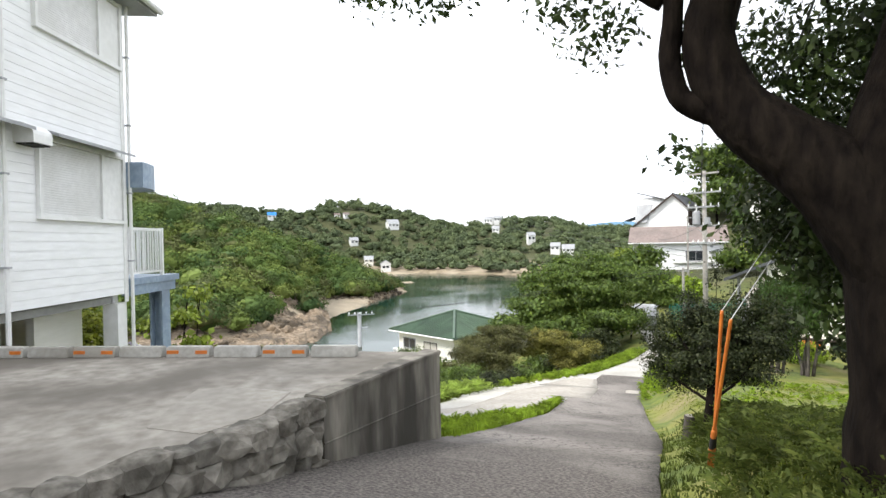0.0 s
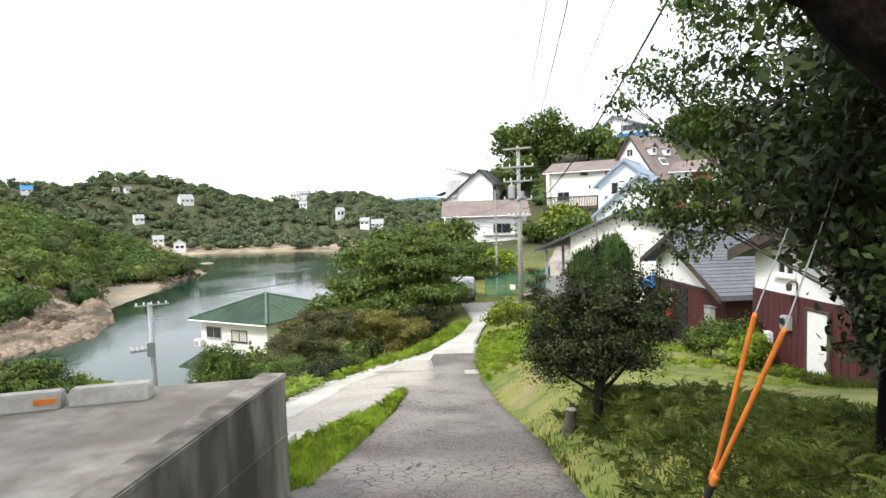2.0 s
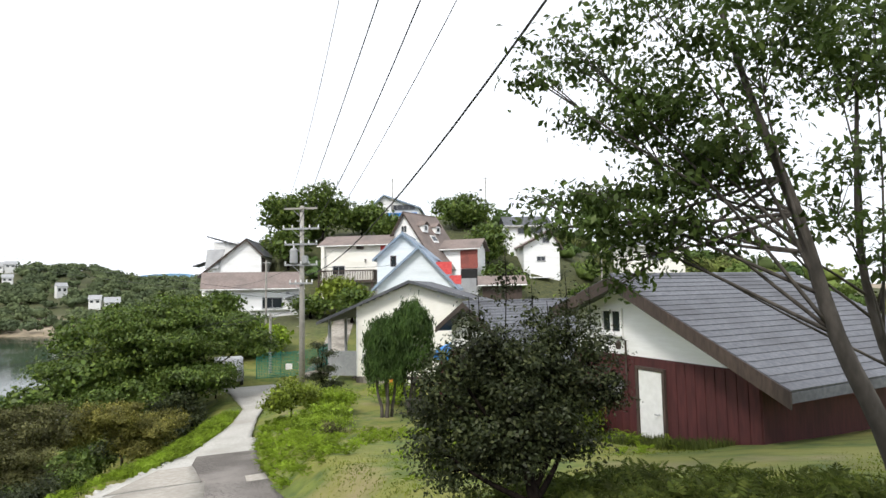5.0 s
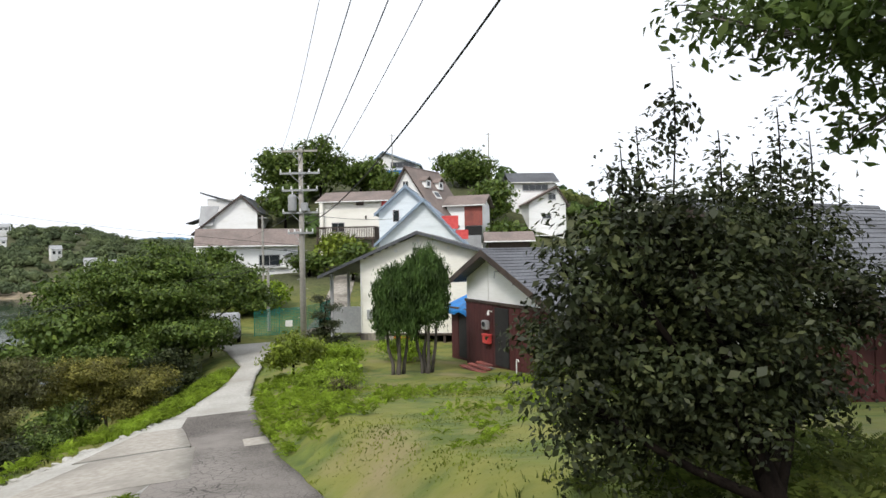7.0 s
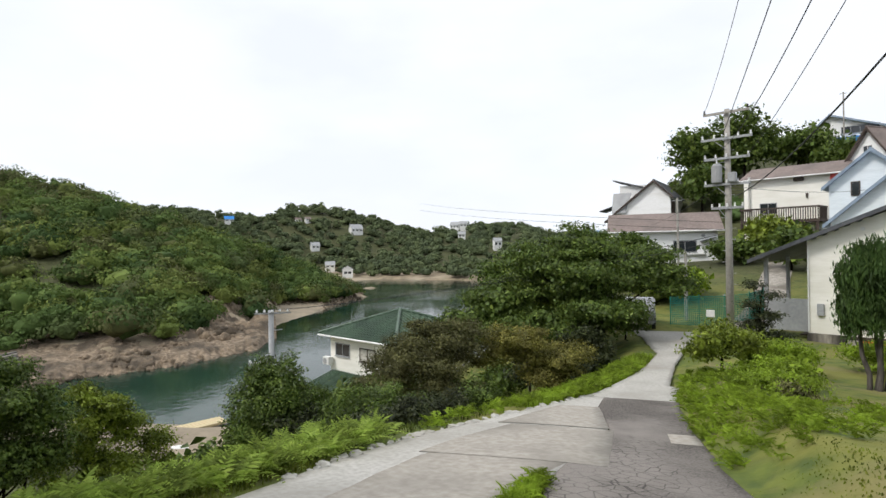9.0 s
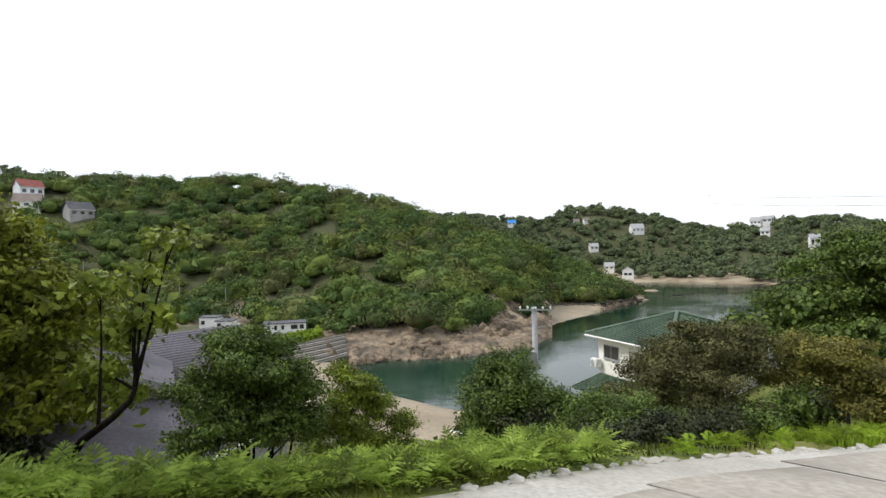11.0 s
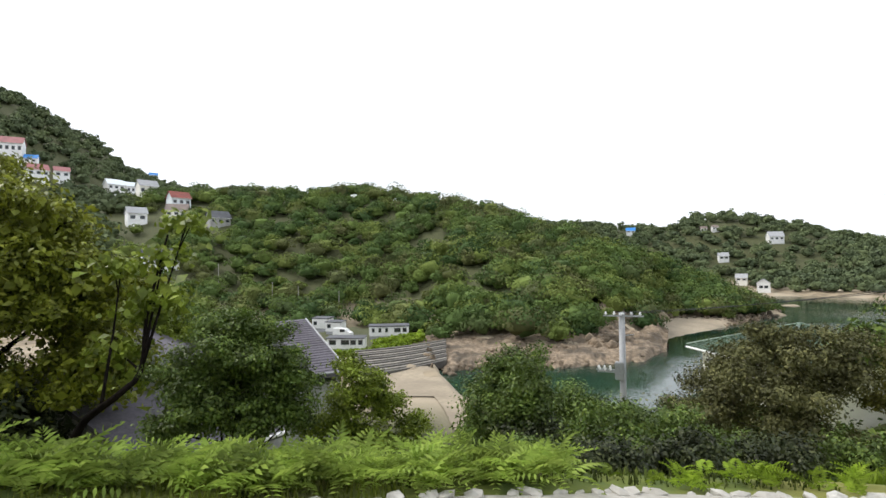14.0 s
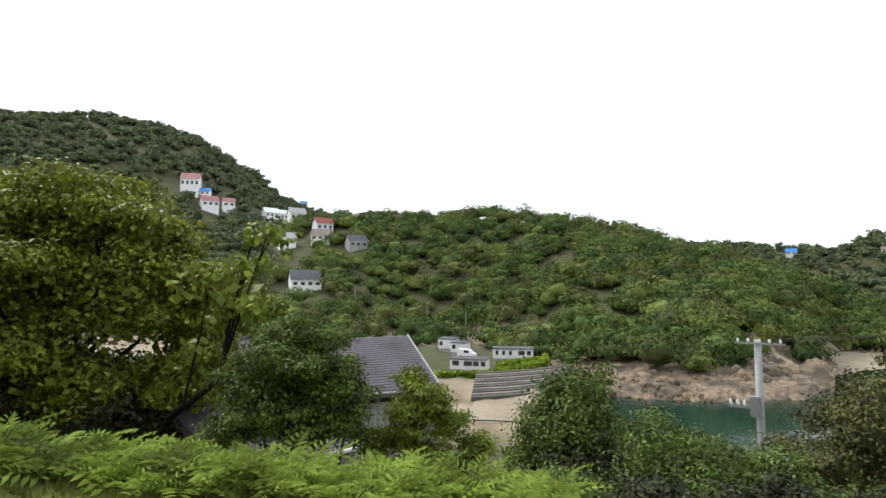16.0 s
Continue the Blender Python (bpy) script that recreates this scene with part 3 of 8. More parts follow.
strip("paving_patch_4", np.arange(4.0, 9.6, 0.25), lambda u: edge_l(u) + 0.85, lambda u: float(np.interp(u, [3, 6, 8.6, 9.4], [-2.36, -1.82, -1.32, -1.05])), CONCRETE_PATCH, "worn brownish concrete bay in the driveway", 0.022, 8, 0.05)


# ---------------------------------------------------------------- plants
def rand_dirs(rng, n):
    v = rng.normal(size=(n, 3))
    return v / np.linalg.norm(v, axis=1, keepdims=True)


def leaf_quads(rng, P, N, size, aspect=0.55, droop=0.0):
    """Pointed leaves at P, roughly facing N: four corners each, folded along the rib."""
    n = len(P)
    A = rand_dirs(rng, n)
    T = A - (A * N).sum(1, keepdims=True) * N
    T /= np.linalg.norm(T, axis=1, keepdims=True) + 1e-9
    T[:, 2] -= droop
    B = np.cross(N, T)
    s = size * rng.uniform(0.6, 1.3, (n, 1))
    a, c = P - T * s * 0.5, P + T * s * 0.5
    lift = N * s * 0.12
    b, d = P + B * s * aspect * 0.5 + lift, P - B * s * aspect * 0.5 + lift
    V = np.stack((a, b, c, d), 1).reshape(-1, 3)
    F = np.arange(4 * n).reshape(n, 4)
    return V, F


def pads(rng, blobs):
    """Breaks big lobes into a core and flattened pads of foliage with gaps between."""
    out = []
    for c, r in blobs:
        if max(r) < 0.42:
            out.append((c, r))
            continue
        out.append((c, tuple(0.66 * q for q in r)))
        for d in rand_dirs(rng, 11):
            d[2] = d[2] * 0.9 + 0.12
            k = rng.uniform(0.75, 1.25)
            out.append((tuple(np.array(c) + d * np.array(r) * rng.uniform(0.66, 0.92)), (r[0] * 0.36 * k, r[1] * 0.36 * k, r[2] * 0.2 * k)))
    return out


def crown_leaves(rng, blobs, n, size, sprig=6, aspect=0.5, up=0.35, shell=0.55, droop=0.0):
    """Leaves in sprigs over several uneven lobes (centre, radii)."""
    vol = np.array([b[1][0] * b[1][1] + b[1][0] * b[1][2] for b in blobs])
    cnt = np.maximum(1, (n / sprig * vol / vol.sum()).astype(int))
    PP, NN = [], []
    for (c, rad), k in zip(blobs, cnt):
        d = rand_dirs(rng, k)
        rr = rng.uniform(shell ** 3, 1.0, (k, 1)) ** (1 / 3)
        lump = 1 + 0.22 * np.sin(d[:, :1] * 7 + c[0] * 3) * np.sin(d[:, 1:2] * 6 + c[1] * 5) + 0.18 * np.sin(d[:, 2:3] * 9 + c[2])
        tip = 0.86 + 0.42 * rng.uniform(0, 1, (k, 1)) ** 2.5
        ctr = np.array(c) + d * rr * lump * tip * np.array(rad)
        P = np.repeat(ctr, sprig, 0) + rng.normal(size=(k * sprig, 3)) * size * np.array((1.15, 1.15, 0.6))
        N = np.repeat(d, sprig, 0) * 0.7 + rand_dirs(rng, k * sprig) * 0.5 + np.array((0, 0, up))
        N /= np.linalg.norm(N, axis=1, keepdims=True)
        PP.append(P)
        NN.append(N)
    return leaf_quads(rng, np.concatenate(PP), np.concatenate(NN), size, aspect, droop)


def tree(name, base, blobs, n, size, leaf, label, trunk=None, bark=BARK, r0=0.12, seed=1, sprig=6, aspect=0.5, limbs=True, up=0.35, shell=0.5, category="tree", group="", droop=0.0, twigs=2):
    """A plant with trunk, limbs reaching into each lobe, and a crown of separate leaves. blobs are relative to the base."""
    rng = np.random.default_rng(seed)
    root = thing(name, Matrix.Translation(base), label, category, group)
    bm = bmesh.new()
    if trunk is None:
        top = max(blobs, key=lambda b: b[0][2])[0]
        trunk = [(0, 0, -0.25), (0.03, 0.02, top[2] * 0.3), (top[0] * 0.5, top[1] * 0.5, top[2] * 0.65), top]
    pts = curve_pts(trunk, 18)
    m = len(pts)
    tube(bm, pts, [r0 * (1.25 - 0.25 * min(1, i / 2)) * (1 - 0.8 * i / (m - 1)) for i in range(m)], 9)
    part("trunk", bm, bark, root, smooth=True)
    if limbs:
        for c, rad in blobs:
            if rad[2] > 2.2 * rad[0] and name == "evergreen_shrub":      # a long thin sprig
                bm = bmesh.new()
                tube(bm, curve_pts([(c[0], c[1], c[2] - rad[2] * 1.4), (c[0] + 0.02, c[1], c[2]), (c[0] + 0.01, c[1] + 0.01, c[2] + rad[2])], 5), [0.006, 0.005, 0.005, 0.004, 0.003, 0.002], 5)
                part("sprig", bm, bark, root, smooth=True)
                continue
            i0 = int(m * rng.uniform(0.35, 0.7))
            a = Vector(pts[i0])
            c = Vector(c)
            mid = a.lerp(c, 0.5) + Vector(rng.normal(size=3) * 0.08 * rad[0]) + Vector((0, 0, -0.1 * rad[2]))
            bm = bmesh.new()
            r1 = max(0.010, r0 * (0.2 if name == "cherry_tree" else 0.38))
            tube(bm, curve_pts([a, mid, c], 8), [r1 * (1 - 0.75 * k / 8) for k in range(9)], 6)
            for _ in range(twigs):
                e = c + Vector(rand_dirs(rng, 1)[0] * np.array(rad) * 0.8)
                tube(bm, [c.lerp(mid, 0.4), c.lerp(e, 0.5) + Vector((0, 0, 0.03)), e], [r1 * 0.4, r1 * 0.28, r1 * 0.12], 5)
            part("limb", bm, bark, root, smooth=True)
    V, F = crown_leaves(rng, pads(rng, blobs) if name != "juniper" else blobs, n, size, sprig, aspect, up, shell, droop)
    if shell > 0.4 and sprig > 4:                     # larger leaves added inside to block light and darken the crown
        inner = [(c, tuple(0.56 * q for q in r)) for c, r in blobs if max(r) > 0.2]
        V2, F2 = crown_leaves(rng, inner, n // 7, size * (1.7 if size > 0.08 else 1.2), 3, 0.7, 0.0, 0.0)
        V, F = np.concatenate((V, V2)), np.concatenate((F, F2 + len(V)))
    crown = raw("crown", V, F, leaf)
    crown.parent = root
    return root


def lobes(rng_seed, w, d, h, z0, n, fill=0.55):
    """Uneven lobes that together fill a rounded crown of width w, depth d, height h above z0."""
    rng = np.random.default_rng(rng_seed)
    out = [((0, 0, z0 + h * 0.5), (w * 0.36, d * 0.36, h * 0.40))]
    for i in range(n):
        a = 2 * math.pi * (i + rng.uniform(0, 0.7)) / n * 2.4
        t = rng.uniform(-0.75, 0.85)
        q = math.sqrt(max(0.05, 1 - t * t))
        s = rng.uniform(0.8, 1.2) * (1 - fill * 0.5)
        out.append(((w * 0.5 * q * math.cos(a) * fill * 1.15, d * 0.5 * q * math.sin(a) * fill * 1.15, z0 + h * 0.5 + h * 0.5 * t * fill * 1.1), (w * 0.26 * s, d * 0.26 * s, h * 0.24 * s)))
    return out


def ball_net(k=3):
    """Points and quads of a cube blown up into a ball."""
    q = np.linspace(-1, 1, k + 1)
    V, F = [], []
    for ax in range(3):
        for s in (-1, 1):
            o = len(V)
            for a in q:
                for b in q:
                    p = np.zeros(3)
                    p[ax], p[(ax + 1) % 3], p[(ax + 2) % 3] = s, a, b
                    V.append(p / np.linalg.norm(p))
            F += [(o + i * (k + 1) + j, o + (i + 1) * (k + 1) + j, o + (i + 1) * (k + 1) + j + 1, o + i * (k + 1) + j + 1) for i in range(k) for j in range(k)]
    return np.array(V), np.array(F)


def forest(name, spots, bunches, quads, qsize, mat, label, seed):
    """Far woods: each crown is a dome of rounded bunches of leaves about a leafy core. spots: (x, y, z, radius)."""
    rng = np.random.default_rng(seed)
    S = np.asarray(spots)
    k, m = len(S), bunches
    rad = S[:, 3].reshape(k, 1, 1)
    tall = rng.uniform(0.55, 0.9, (k, 1, 1))
    shape = np.concatenate((np.ones((k, 1, 2)), tall), 2)
    mid = S[:, None, :3] + np.array((0, 0, 0.62)) * rad
    # bunches over the dome, and leaves over each bunch, facing outwards
    sd = rand_dirs(rng, k * m).reshape(k, m, 3)
    sd[:, :, 2] = np.abs(sd[:, :, 2]) * 1.2 - 0.3
    sc = mid + sd * rad * shape * rng.uniform(0.55, 0.78, (k, m, 1))
    sr = rad * rng.uniform(0.2, 0.42, (k, m, 1))
    d = rand_dirs(rng, k * m * quads).reshape(k, m, quads, 3)
    d[..., 2] = np.abs(d[..., 2]) * 1.35 - 0.42
    P = sc[:, :, None] + d * (sr * np.array((1, 1, 0.72)))[:, :, None] * rng.uniform(0.62, 1.25, (k, m, quads, 1))
    N = d + sd[:, :, None] * 0.25 + rand_dirs(rng, k * m * quads).reshape(k, m, quads, 3) * 0.38
    out = np.ones((k, m, quads), bool)
    for j in range(m):
        gap = ((P - sc[:, j][:, None, None]) / np.array((1, 1, 0.72)))
        inside = (gap ** 2).sum(3) < (0.82 * sr[:, j][:, None]) ** 2
        inside[:, j] = False
        out &= ~inside
    N /= np.linalg.norm(N, axis=3, keepdims=True)
    kind = rng.uniform(0, 1, k)                       # one hue for each crown
    V, F = leaf_quads(rng, P[out], N[out], qsize, 0.75)
    tint = np.repeat(np.broadcast_to(kind[:, None, None], out.shape)[out], 4)
    bv, bf = ball_net(3)
    ph = rng.uniform(0, 6.28, (k, 1, 3))
    core = mid + bv[None] * rad * np.array((0.46, 0.46, 0.36)) * (1 + 0.12 * np.sin(bv[None] * 5 + ph).sum(2, keepdims=True))
    cf = (np.arange(k)[:, None, None] * len(bv) + bf[None]).reshape(-1, 4) + len(V)
    ob = raw(name, np.concatenate((V, core.reshape(-1, 3))), np.concatenate((F, cf)), mat)
    at = ob.data.attributes.new("tint", 'FLOAT', 'POINT')
    at.data.foreach_set("value", np.concatenate((tint, np.repeat(kind, len(bv)))).astype(np.float32))
    return tagged(ob, label, "trees", kind="stuff")


def forest_spots(seed, az0, az1, r0f, r1f, spacing, rad0, rad1, keep=None, cap=4000):
    rng = np.random.default_rng(seed)
    out = []
    lim = r1f(0.5 * (az0 + az1))
    area = 0.5 * math.radians(az1 - az0) * (lim ** 2 - r0f(0.5 * (az0 + az1)) ** 2)
    for _ in range(min(cap, int(area / spacing ** 2))):
        az = rng.uniform(az0, az1)
        a, b = r0f(az), r1f(az)
        r = math.sqrt(rng.uniform(a * a, b * b)) if b > a else 0
        if r == 0:
            continue
        x, y = EYE0[0] - r * math.sin(math.radians(az)), EYE0[1] + r * math.cos(math.radians(az))
        if keep and not keep(x, y, az, r):
            continue
        out.append((x, y, 0, rng.uniform(rad0, rad1)))
    S = np.array(out)
    S[:, 2] = ground_z(S[:, 0], S[:, 1]) - 0.6
    return S


# bearing, height of sight line, width, wall height, roof, label, wall
FAR_HOMES = ((52.4, 2.1, 11, 4, GREY, "grey villa among the trees of the far hill", WHITEPAINT), (56.4, 0.5, 7, 3.5, GREY, "white house in the far woods", WHITEPAINT), (55.1, -1.45, 7, 3, GREY, "yellow-trimmed house near the far shore", CREAMWALL), (42.3, 2.35, 9, 4, GREY, "white house on the far ridge", WHITEPAINT), (41.3, 2.5, 7, 4, GREY, "white house on the far ridge", WHITEPAINT), (41.5, 1.4, 6.5, 4, GREY, "white house below the far ridge", WHITEPAINT), (37.8, 0.35, 6.5, 6, GREY, "tall white house in the far woods", WHITEPAINT), (35.5, -0.55, 7, 4, GREY, "white house in the far woods", WHITEPAINT), (34.3, -0.7, 9, 3, GREY, "long white house in the far woods", WHITEPAINT), (57.9, 3.2, 5, 2.5, BROWNROOF, "small white house on the far hill", WHITEPAINT), (56.9, 3.3, 5, 2.5, BROWNROOF, "small white house on the far hill", WHITEPAINT), (64.5, 3.25, 8, 2.5, TARP, "low house with blue roof on the far ridge", WHITEPAINT),
             (121.3, 9.6, 9, 6, DUSTYRED, "white house with red gable roof high on the mountain side", PALEWALL), (119.3, 8.0, 8, 4, DUSTYRED, "white house with red roof on the mountain side", PALEWALL), (117.5, 8.0, 6, 4, DUSTYRED, "white house with red roof on the mountain side", PALEWALL), (119.6, 9.0, 5, 3, TARP, "house with blue roof on the mountain side", PALEWALL), (113.6, 7.2, 8, 4, BLUEWHITE, "white house with pale blue roof on the mountain side", PALEWALL), (112.2, 7.0, 7, 5, BLUEWHITE, "white house with pale roof on the mountain side", PALEWALL), (111.0, 6.9, 7, 5, GREY, "cream house on the mountain side", CREAMWALL), (108.3, 6.0, 7, 4, BRICKRED, "pale green house with red roof on the mountain side", BLUEWHITE), (108.8, 5.0, 7, 3, BROWNROOF, "pink house with brown roof on the mountain side", CREAMWALL), (111.8, 4.4, 6, 4, GREY, "white house lower on the mountain side", PALEWALL), (104.9, 4.4, 7, 3, DARKROOF, "dark roofed house at the valley edge", GREYWALL), (110.3, 0.3, 9, 3, DARKROOF, "low house with grey roof in the valley", PALEWALL), (110.5, 8.6, 5, 2, TARP, "blue roof on the mountain shoulder", PALEWALL))
HOME_SPOTS = [(*on_slope(q[0], q[1]), q[2]) for q in FAR_HOMES]


def clear_of_homes(S):
    """Gardens: no crowns on a house or right before its front."""
    ok = np.ones(len(S), bool)
    for x, y, z, r, w in HOME_SPOTS:
        a = math.atan2(-(x - EYE0[0]), y - EYE0[1])
        fx, fy = -math.sin(a), math.cos(a)
        dx, dy = S[:, 0] - x, S[:, 1] - y
        along, side = dx * fx + dy * fy, dx * fy - dy * fx
        ok &= ~((along > -5) & (along < w) & (side > -w * 0.25 - 1) & (side < w + 1) | (np.hypot(dx, dy) < w))
    return S[ok]


foot1, ridge1 = lerp_table(AZ_F, FOOT1), lerp_table(AZ_F, RIDGE1)
foot2 = lerp_table(FOOT2_AZ, FOOT2)


def bare(x, y, az, r):
    """Rock faces above the shore, the camp ground and the beach stay clear."""
    f = foot1(az)
    if r < float(np.interp(az, [50, 57, 60, 62, 64, 66, 68, 70.5, 82, 85], [0, 0, 110, 114, 111, 105, 99, 95.5, 96, 0])) + 4 * noise.noise((az * 0.7, 1.7, 0)):
        return False
    if 60.5 < az < 68 and r < f + 45 and noise.noise((az * 0.9, r * 0.08, 4)) > 0.12:
        return False
    return r > f + 4


forest("forest_headland", clear_of_homes(forest_spots(11, 52.5, 112, lambda a: foot1(a) + 4, lambda a: ridge1(a) + 12, 4.0, 2.2, 5.6, bare, 1700)), 13, 36, 0.6, WOOD_NEAR, "dense broadleaf forest covering the headland hill", 21)
# far shore and mountain woods wear the leaf colours with haze painted in
forest("forest_far_shore", clear_of_homes(forest_spots(12, 16, 80, lambda a: foot2(a) + 8, lambda a: 465, 6.2, 3.6, 5.5, lambda x, y, az, r: az < 52 or r > ridge1(az) + 40, 1600)), 7, 13, 1.6, WOOD_HAZED, "forested hills on the far shore of the bay", 22)
forest("forest_mountain", clear_of_homes(forest_spots(13, 97, 139, lambda a: 150 if a > 112 else 240, lambda a: 455, 6.4, 3.4, 5.2, None, 1900)), 7, 13, 1.6, WOOD_HAZED, "forested mountain side above the bay", 23)


def hilltop_spots():
    rng = np.random.default_rng(14)
    out = []
    homes = ((-12, 61, 6), (-5, 48, 6), (-4, 44, 5), (-4, 62, 7), (-11, 91, 7), (8, 74, 6), (10, 70, 5), (-20, 51, 7), (-26, 63, 7), (22, 64, 6), (-27, 78, 4), (-9, 40, 4), (-10, 35, 4), (-3, 33, 8), (3, 50, 4))
    for _ in range(900):
        x, y = rng.uniform(-42, 60), rng.uniform(36, 150)
        if any(math.hypot(x - a, y - b) < c for a, b, c in homes) or (4 < x < 14 and 58 < y < 78) or (-20 < x < 2 and 66 < y < 100) or (-13 < x < 3 and y < 58) or (abs(x + 9) < 14 and 82 < y < 100):
            continue
        rad = rng.uniform(1.2, 2.2) if y < 70 else rng.uniform(1.6, 3.2)
        out.append((x, y, 0, rad))
    S = np.array(out)
    S[:, 2] = ground_z(S[:, 0], S[:, 1]) - 0.5
    return S[S[:, 2] > SEA + 1]


forest("forest_hilltop", hilltop_spots(), 6, 22, 0.6, WOOD_NEAR, "broadleaf woods covering the hill behind the houses", 24)


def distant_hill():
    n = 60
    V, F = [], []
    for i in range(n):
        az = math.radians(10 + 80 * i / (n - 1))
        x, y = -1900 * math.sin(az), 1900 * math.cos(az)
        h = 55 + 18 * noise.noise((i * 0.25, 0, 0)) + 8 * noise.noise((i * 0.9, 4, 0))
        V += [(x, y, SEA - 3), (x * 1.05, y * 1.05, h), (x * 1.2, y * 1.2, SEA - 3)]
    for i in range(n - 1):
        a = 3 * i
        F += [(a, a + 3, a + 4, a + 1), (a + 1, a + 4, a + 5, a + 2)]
    # haze over these hills is only their blue colour
    tagged(raw("backdrop", V, F, HAZEBLUE, True), "far hills across the sea, haze painted in as blue", "hill", kind="structure")


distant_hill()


# ---------------------------------------------------------------- buildings
def window(parent, x0, z0, x1, z1, y, frame_mat=WHITEPAINT, panes=2, sill=True, glass=GLASS, t=0.05):
    """A framed window on a wall at y, looking towards -y."""
    fr = boxes(((x0 - t, y - 0.05, z0 - t), (x1 + t, y + 0.04, z0)), ((x0 - t, y - 0.05, z1), (x1 + t, y + 0.04, z1 + t)), ((x0 - t, y - 0.05, z0), (x0, y + 0.04, z1)), ((x1, y - 0.05, z0), (x1 + t, y + 0.04, z1)))
    for k in range(1, panes):
        xm = x0 + (x1 - x0) * k / panes
        box(fr, (xm - t * 0.45, y - 0.045, z0), (xm + t * 0.45, y + 0.03, z1))
    w = part("window", fr, frame_mat, parent)
    for k in range(panes):
        a, b = x0 + (x1 - x0) * k / panes, x0 + (x1 - x0) * (k + 1) / panes
        part("pane", boxes(((a + 0.01, y - 0.012, z0 + 0.01), (b - 0.01, y - 0.006, z1 - 0.01))), glass, w)
    if sill:
        part("sill", boxes(((x0 - 2 * t, y - 0.1, z0 - t - 0.04), (x1 + 2 * t, y - 0.052, z0 - t))), frame_mat, w)
    return w


def gable_house(name, x, y, yaw, wl, wr, depth, base, eave_l, eave_r, ridge_x, ridge_z, wall, roof, label, over_l=0.5, over_r=0.5, over_f=0.45, band=None, band_z=None, group="", trim=DARKWOOD, courses=0, category="house"):
    """A gable front on local y = 0 from wl to wr; heights are absolute. band: a second wall material below band_z."""
    h = thing(name, pose(x, y, 0, 0, 0, yaw), label, category, group)
    th = 0.16
    sl, sr = (ridge_z - eave_l) / (ridge_x - wl), (ridge_z - eave_r) / (wr - ridge_x)
    lo = band_z if band else base
    for y0, y1 in ((0, th), (depth - th, depth)):
        part("wall", prism(bmesh.new(), [(wl, lo), (wr, lo), (wr, eave_r), (ridge_x, ridge_z), (wl, eave_l)], y0, y1), wall, h)
    part("wall", boxes(((wl, th, lo), (wl + th, depth - th, eave_l))), wall, h)
    part("wall", boxes(((wr - th, th, lo), (wr, depth - th, eave_r))), wall, h)
    if band:
        e = 0.03
        part("lower_wall", boxes(((wl - e, -e, base), (wr + e, th, band_z))), band, h, "dark maroon board cladding")
        part("lower_wall", boxes(((wl - e, depth - th, base), (wr + e, depth + e, band_z))), band, h)
        part("lower_wall", boxes(((wl - e, th, base), (wl + th, depth - th, band_z))), band, h)
        part("lower_wall", boxes(((wr - th, th, base), (wr + e, depth - th, band_z))), band, h)
    t = 0.14
    zl, zr = eave_l - sl * over_l + t + 0.02, eave_r - sr * over_r + t + 0.02
    rz = ridge_z + t + 0.02
    f, b = -over_f, depth + over_f
    part("roof", slab(bmesh.new(), [(wl - over_l, f, zl), (ridge_x, f, rz), (ridge_x, b, rz), (wl - over_l, b, zl)], t), roof, h)
    part("roof", slab(bmesh.new(), [(ridge_x, f, rz), (wr + over_r, f, zr), (wr + over_r, b, zr), (ridge_x, b, rz)], t), roof, h)
    part("ridge_cap", rod([(ridge_x, f - 0.01, rz + 0.01), (ridge_x, b + 0.01, rz + 0.01)], 0.07, 8), roof, h)
    for xa, za, xb, zb in ((wl - over_l, zl, ridge_x, rz), (ridge_x, rz, wr + over_r, zr)):
        bm = bmesh.new()
        prism(bm, [(xa, za - 0.22), (xb, zb - 0.22), (xb, zb + 0.02), (xa, za + 0.02)], f - 0.04, f - 0.003)
        part("bargeboard", bm, trim, h)
    if courses:
        for side, xa, za in ((-1, wl - over_l, zl), (1, wr + over_r, zr)):
            L = math.hypot(ridge_x - xa, rz - za)
            n = int(L / courses)
            a = math.atan2(rz - za, (ridge_x - xa) * -side)
            me = mesh_from(boxes(((0, f - 0.02, -0.01), (courses * 1.02, b + 0.02, 0.02))), "roof_course")
            me.materials.append(roof)
            for k in range(n):
                s = k / n
                px, pz = xa + (ridge_x - xa) * s, za + (rz - za) * s + 0.022
                ang = a - 0.07
                m = Matrix.Translation((px, 0, pz)) @ (Matrix.Rotation(-ang, 4, 'Y') if side < 0 else Matrix.Rotation(math.pi, 4, 'Z') @ Matrix.Translation((0, -(f + b), 0)) @ Matrix.Rotation(-ang, 4, 'Y'))
                piece("roof_course", me, h, m)
    return h


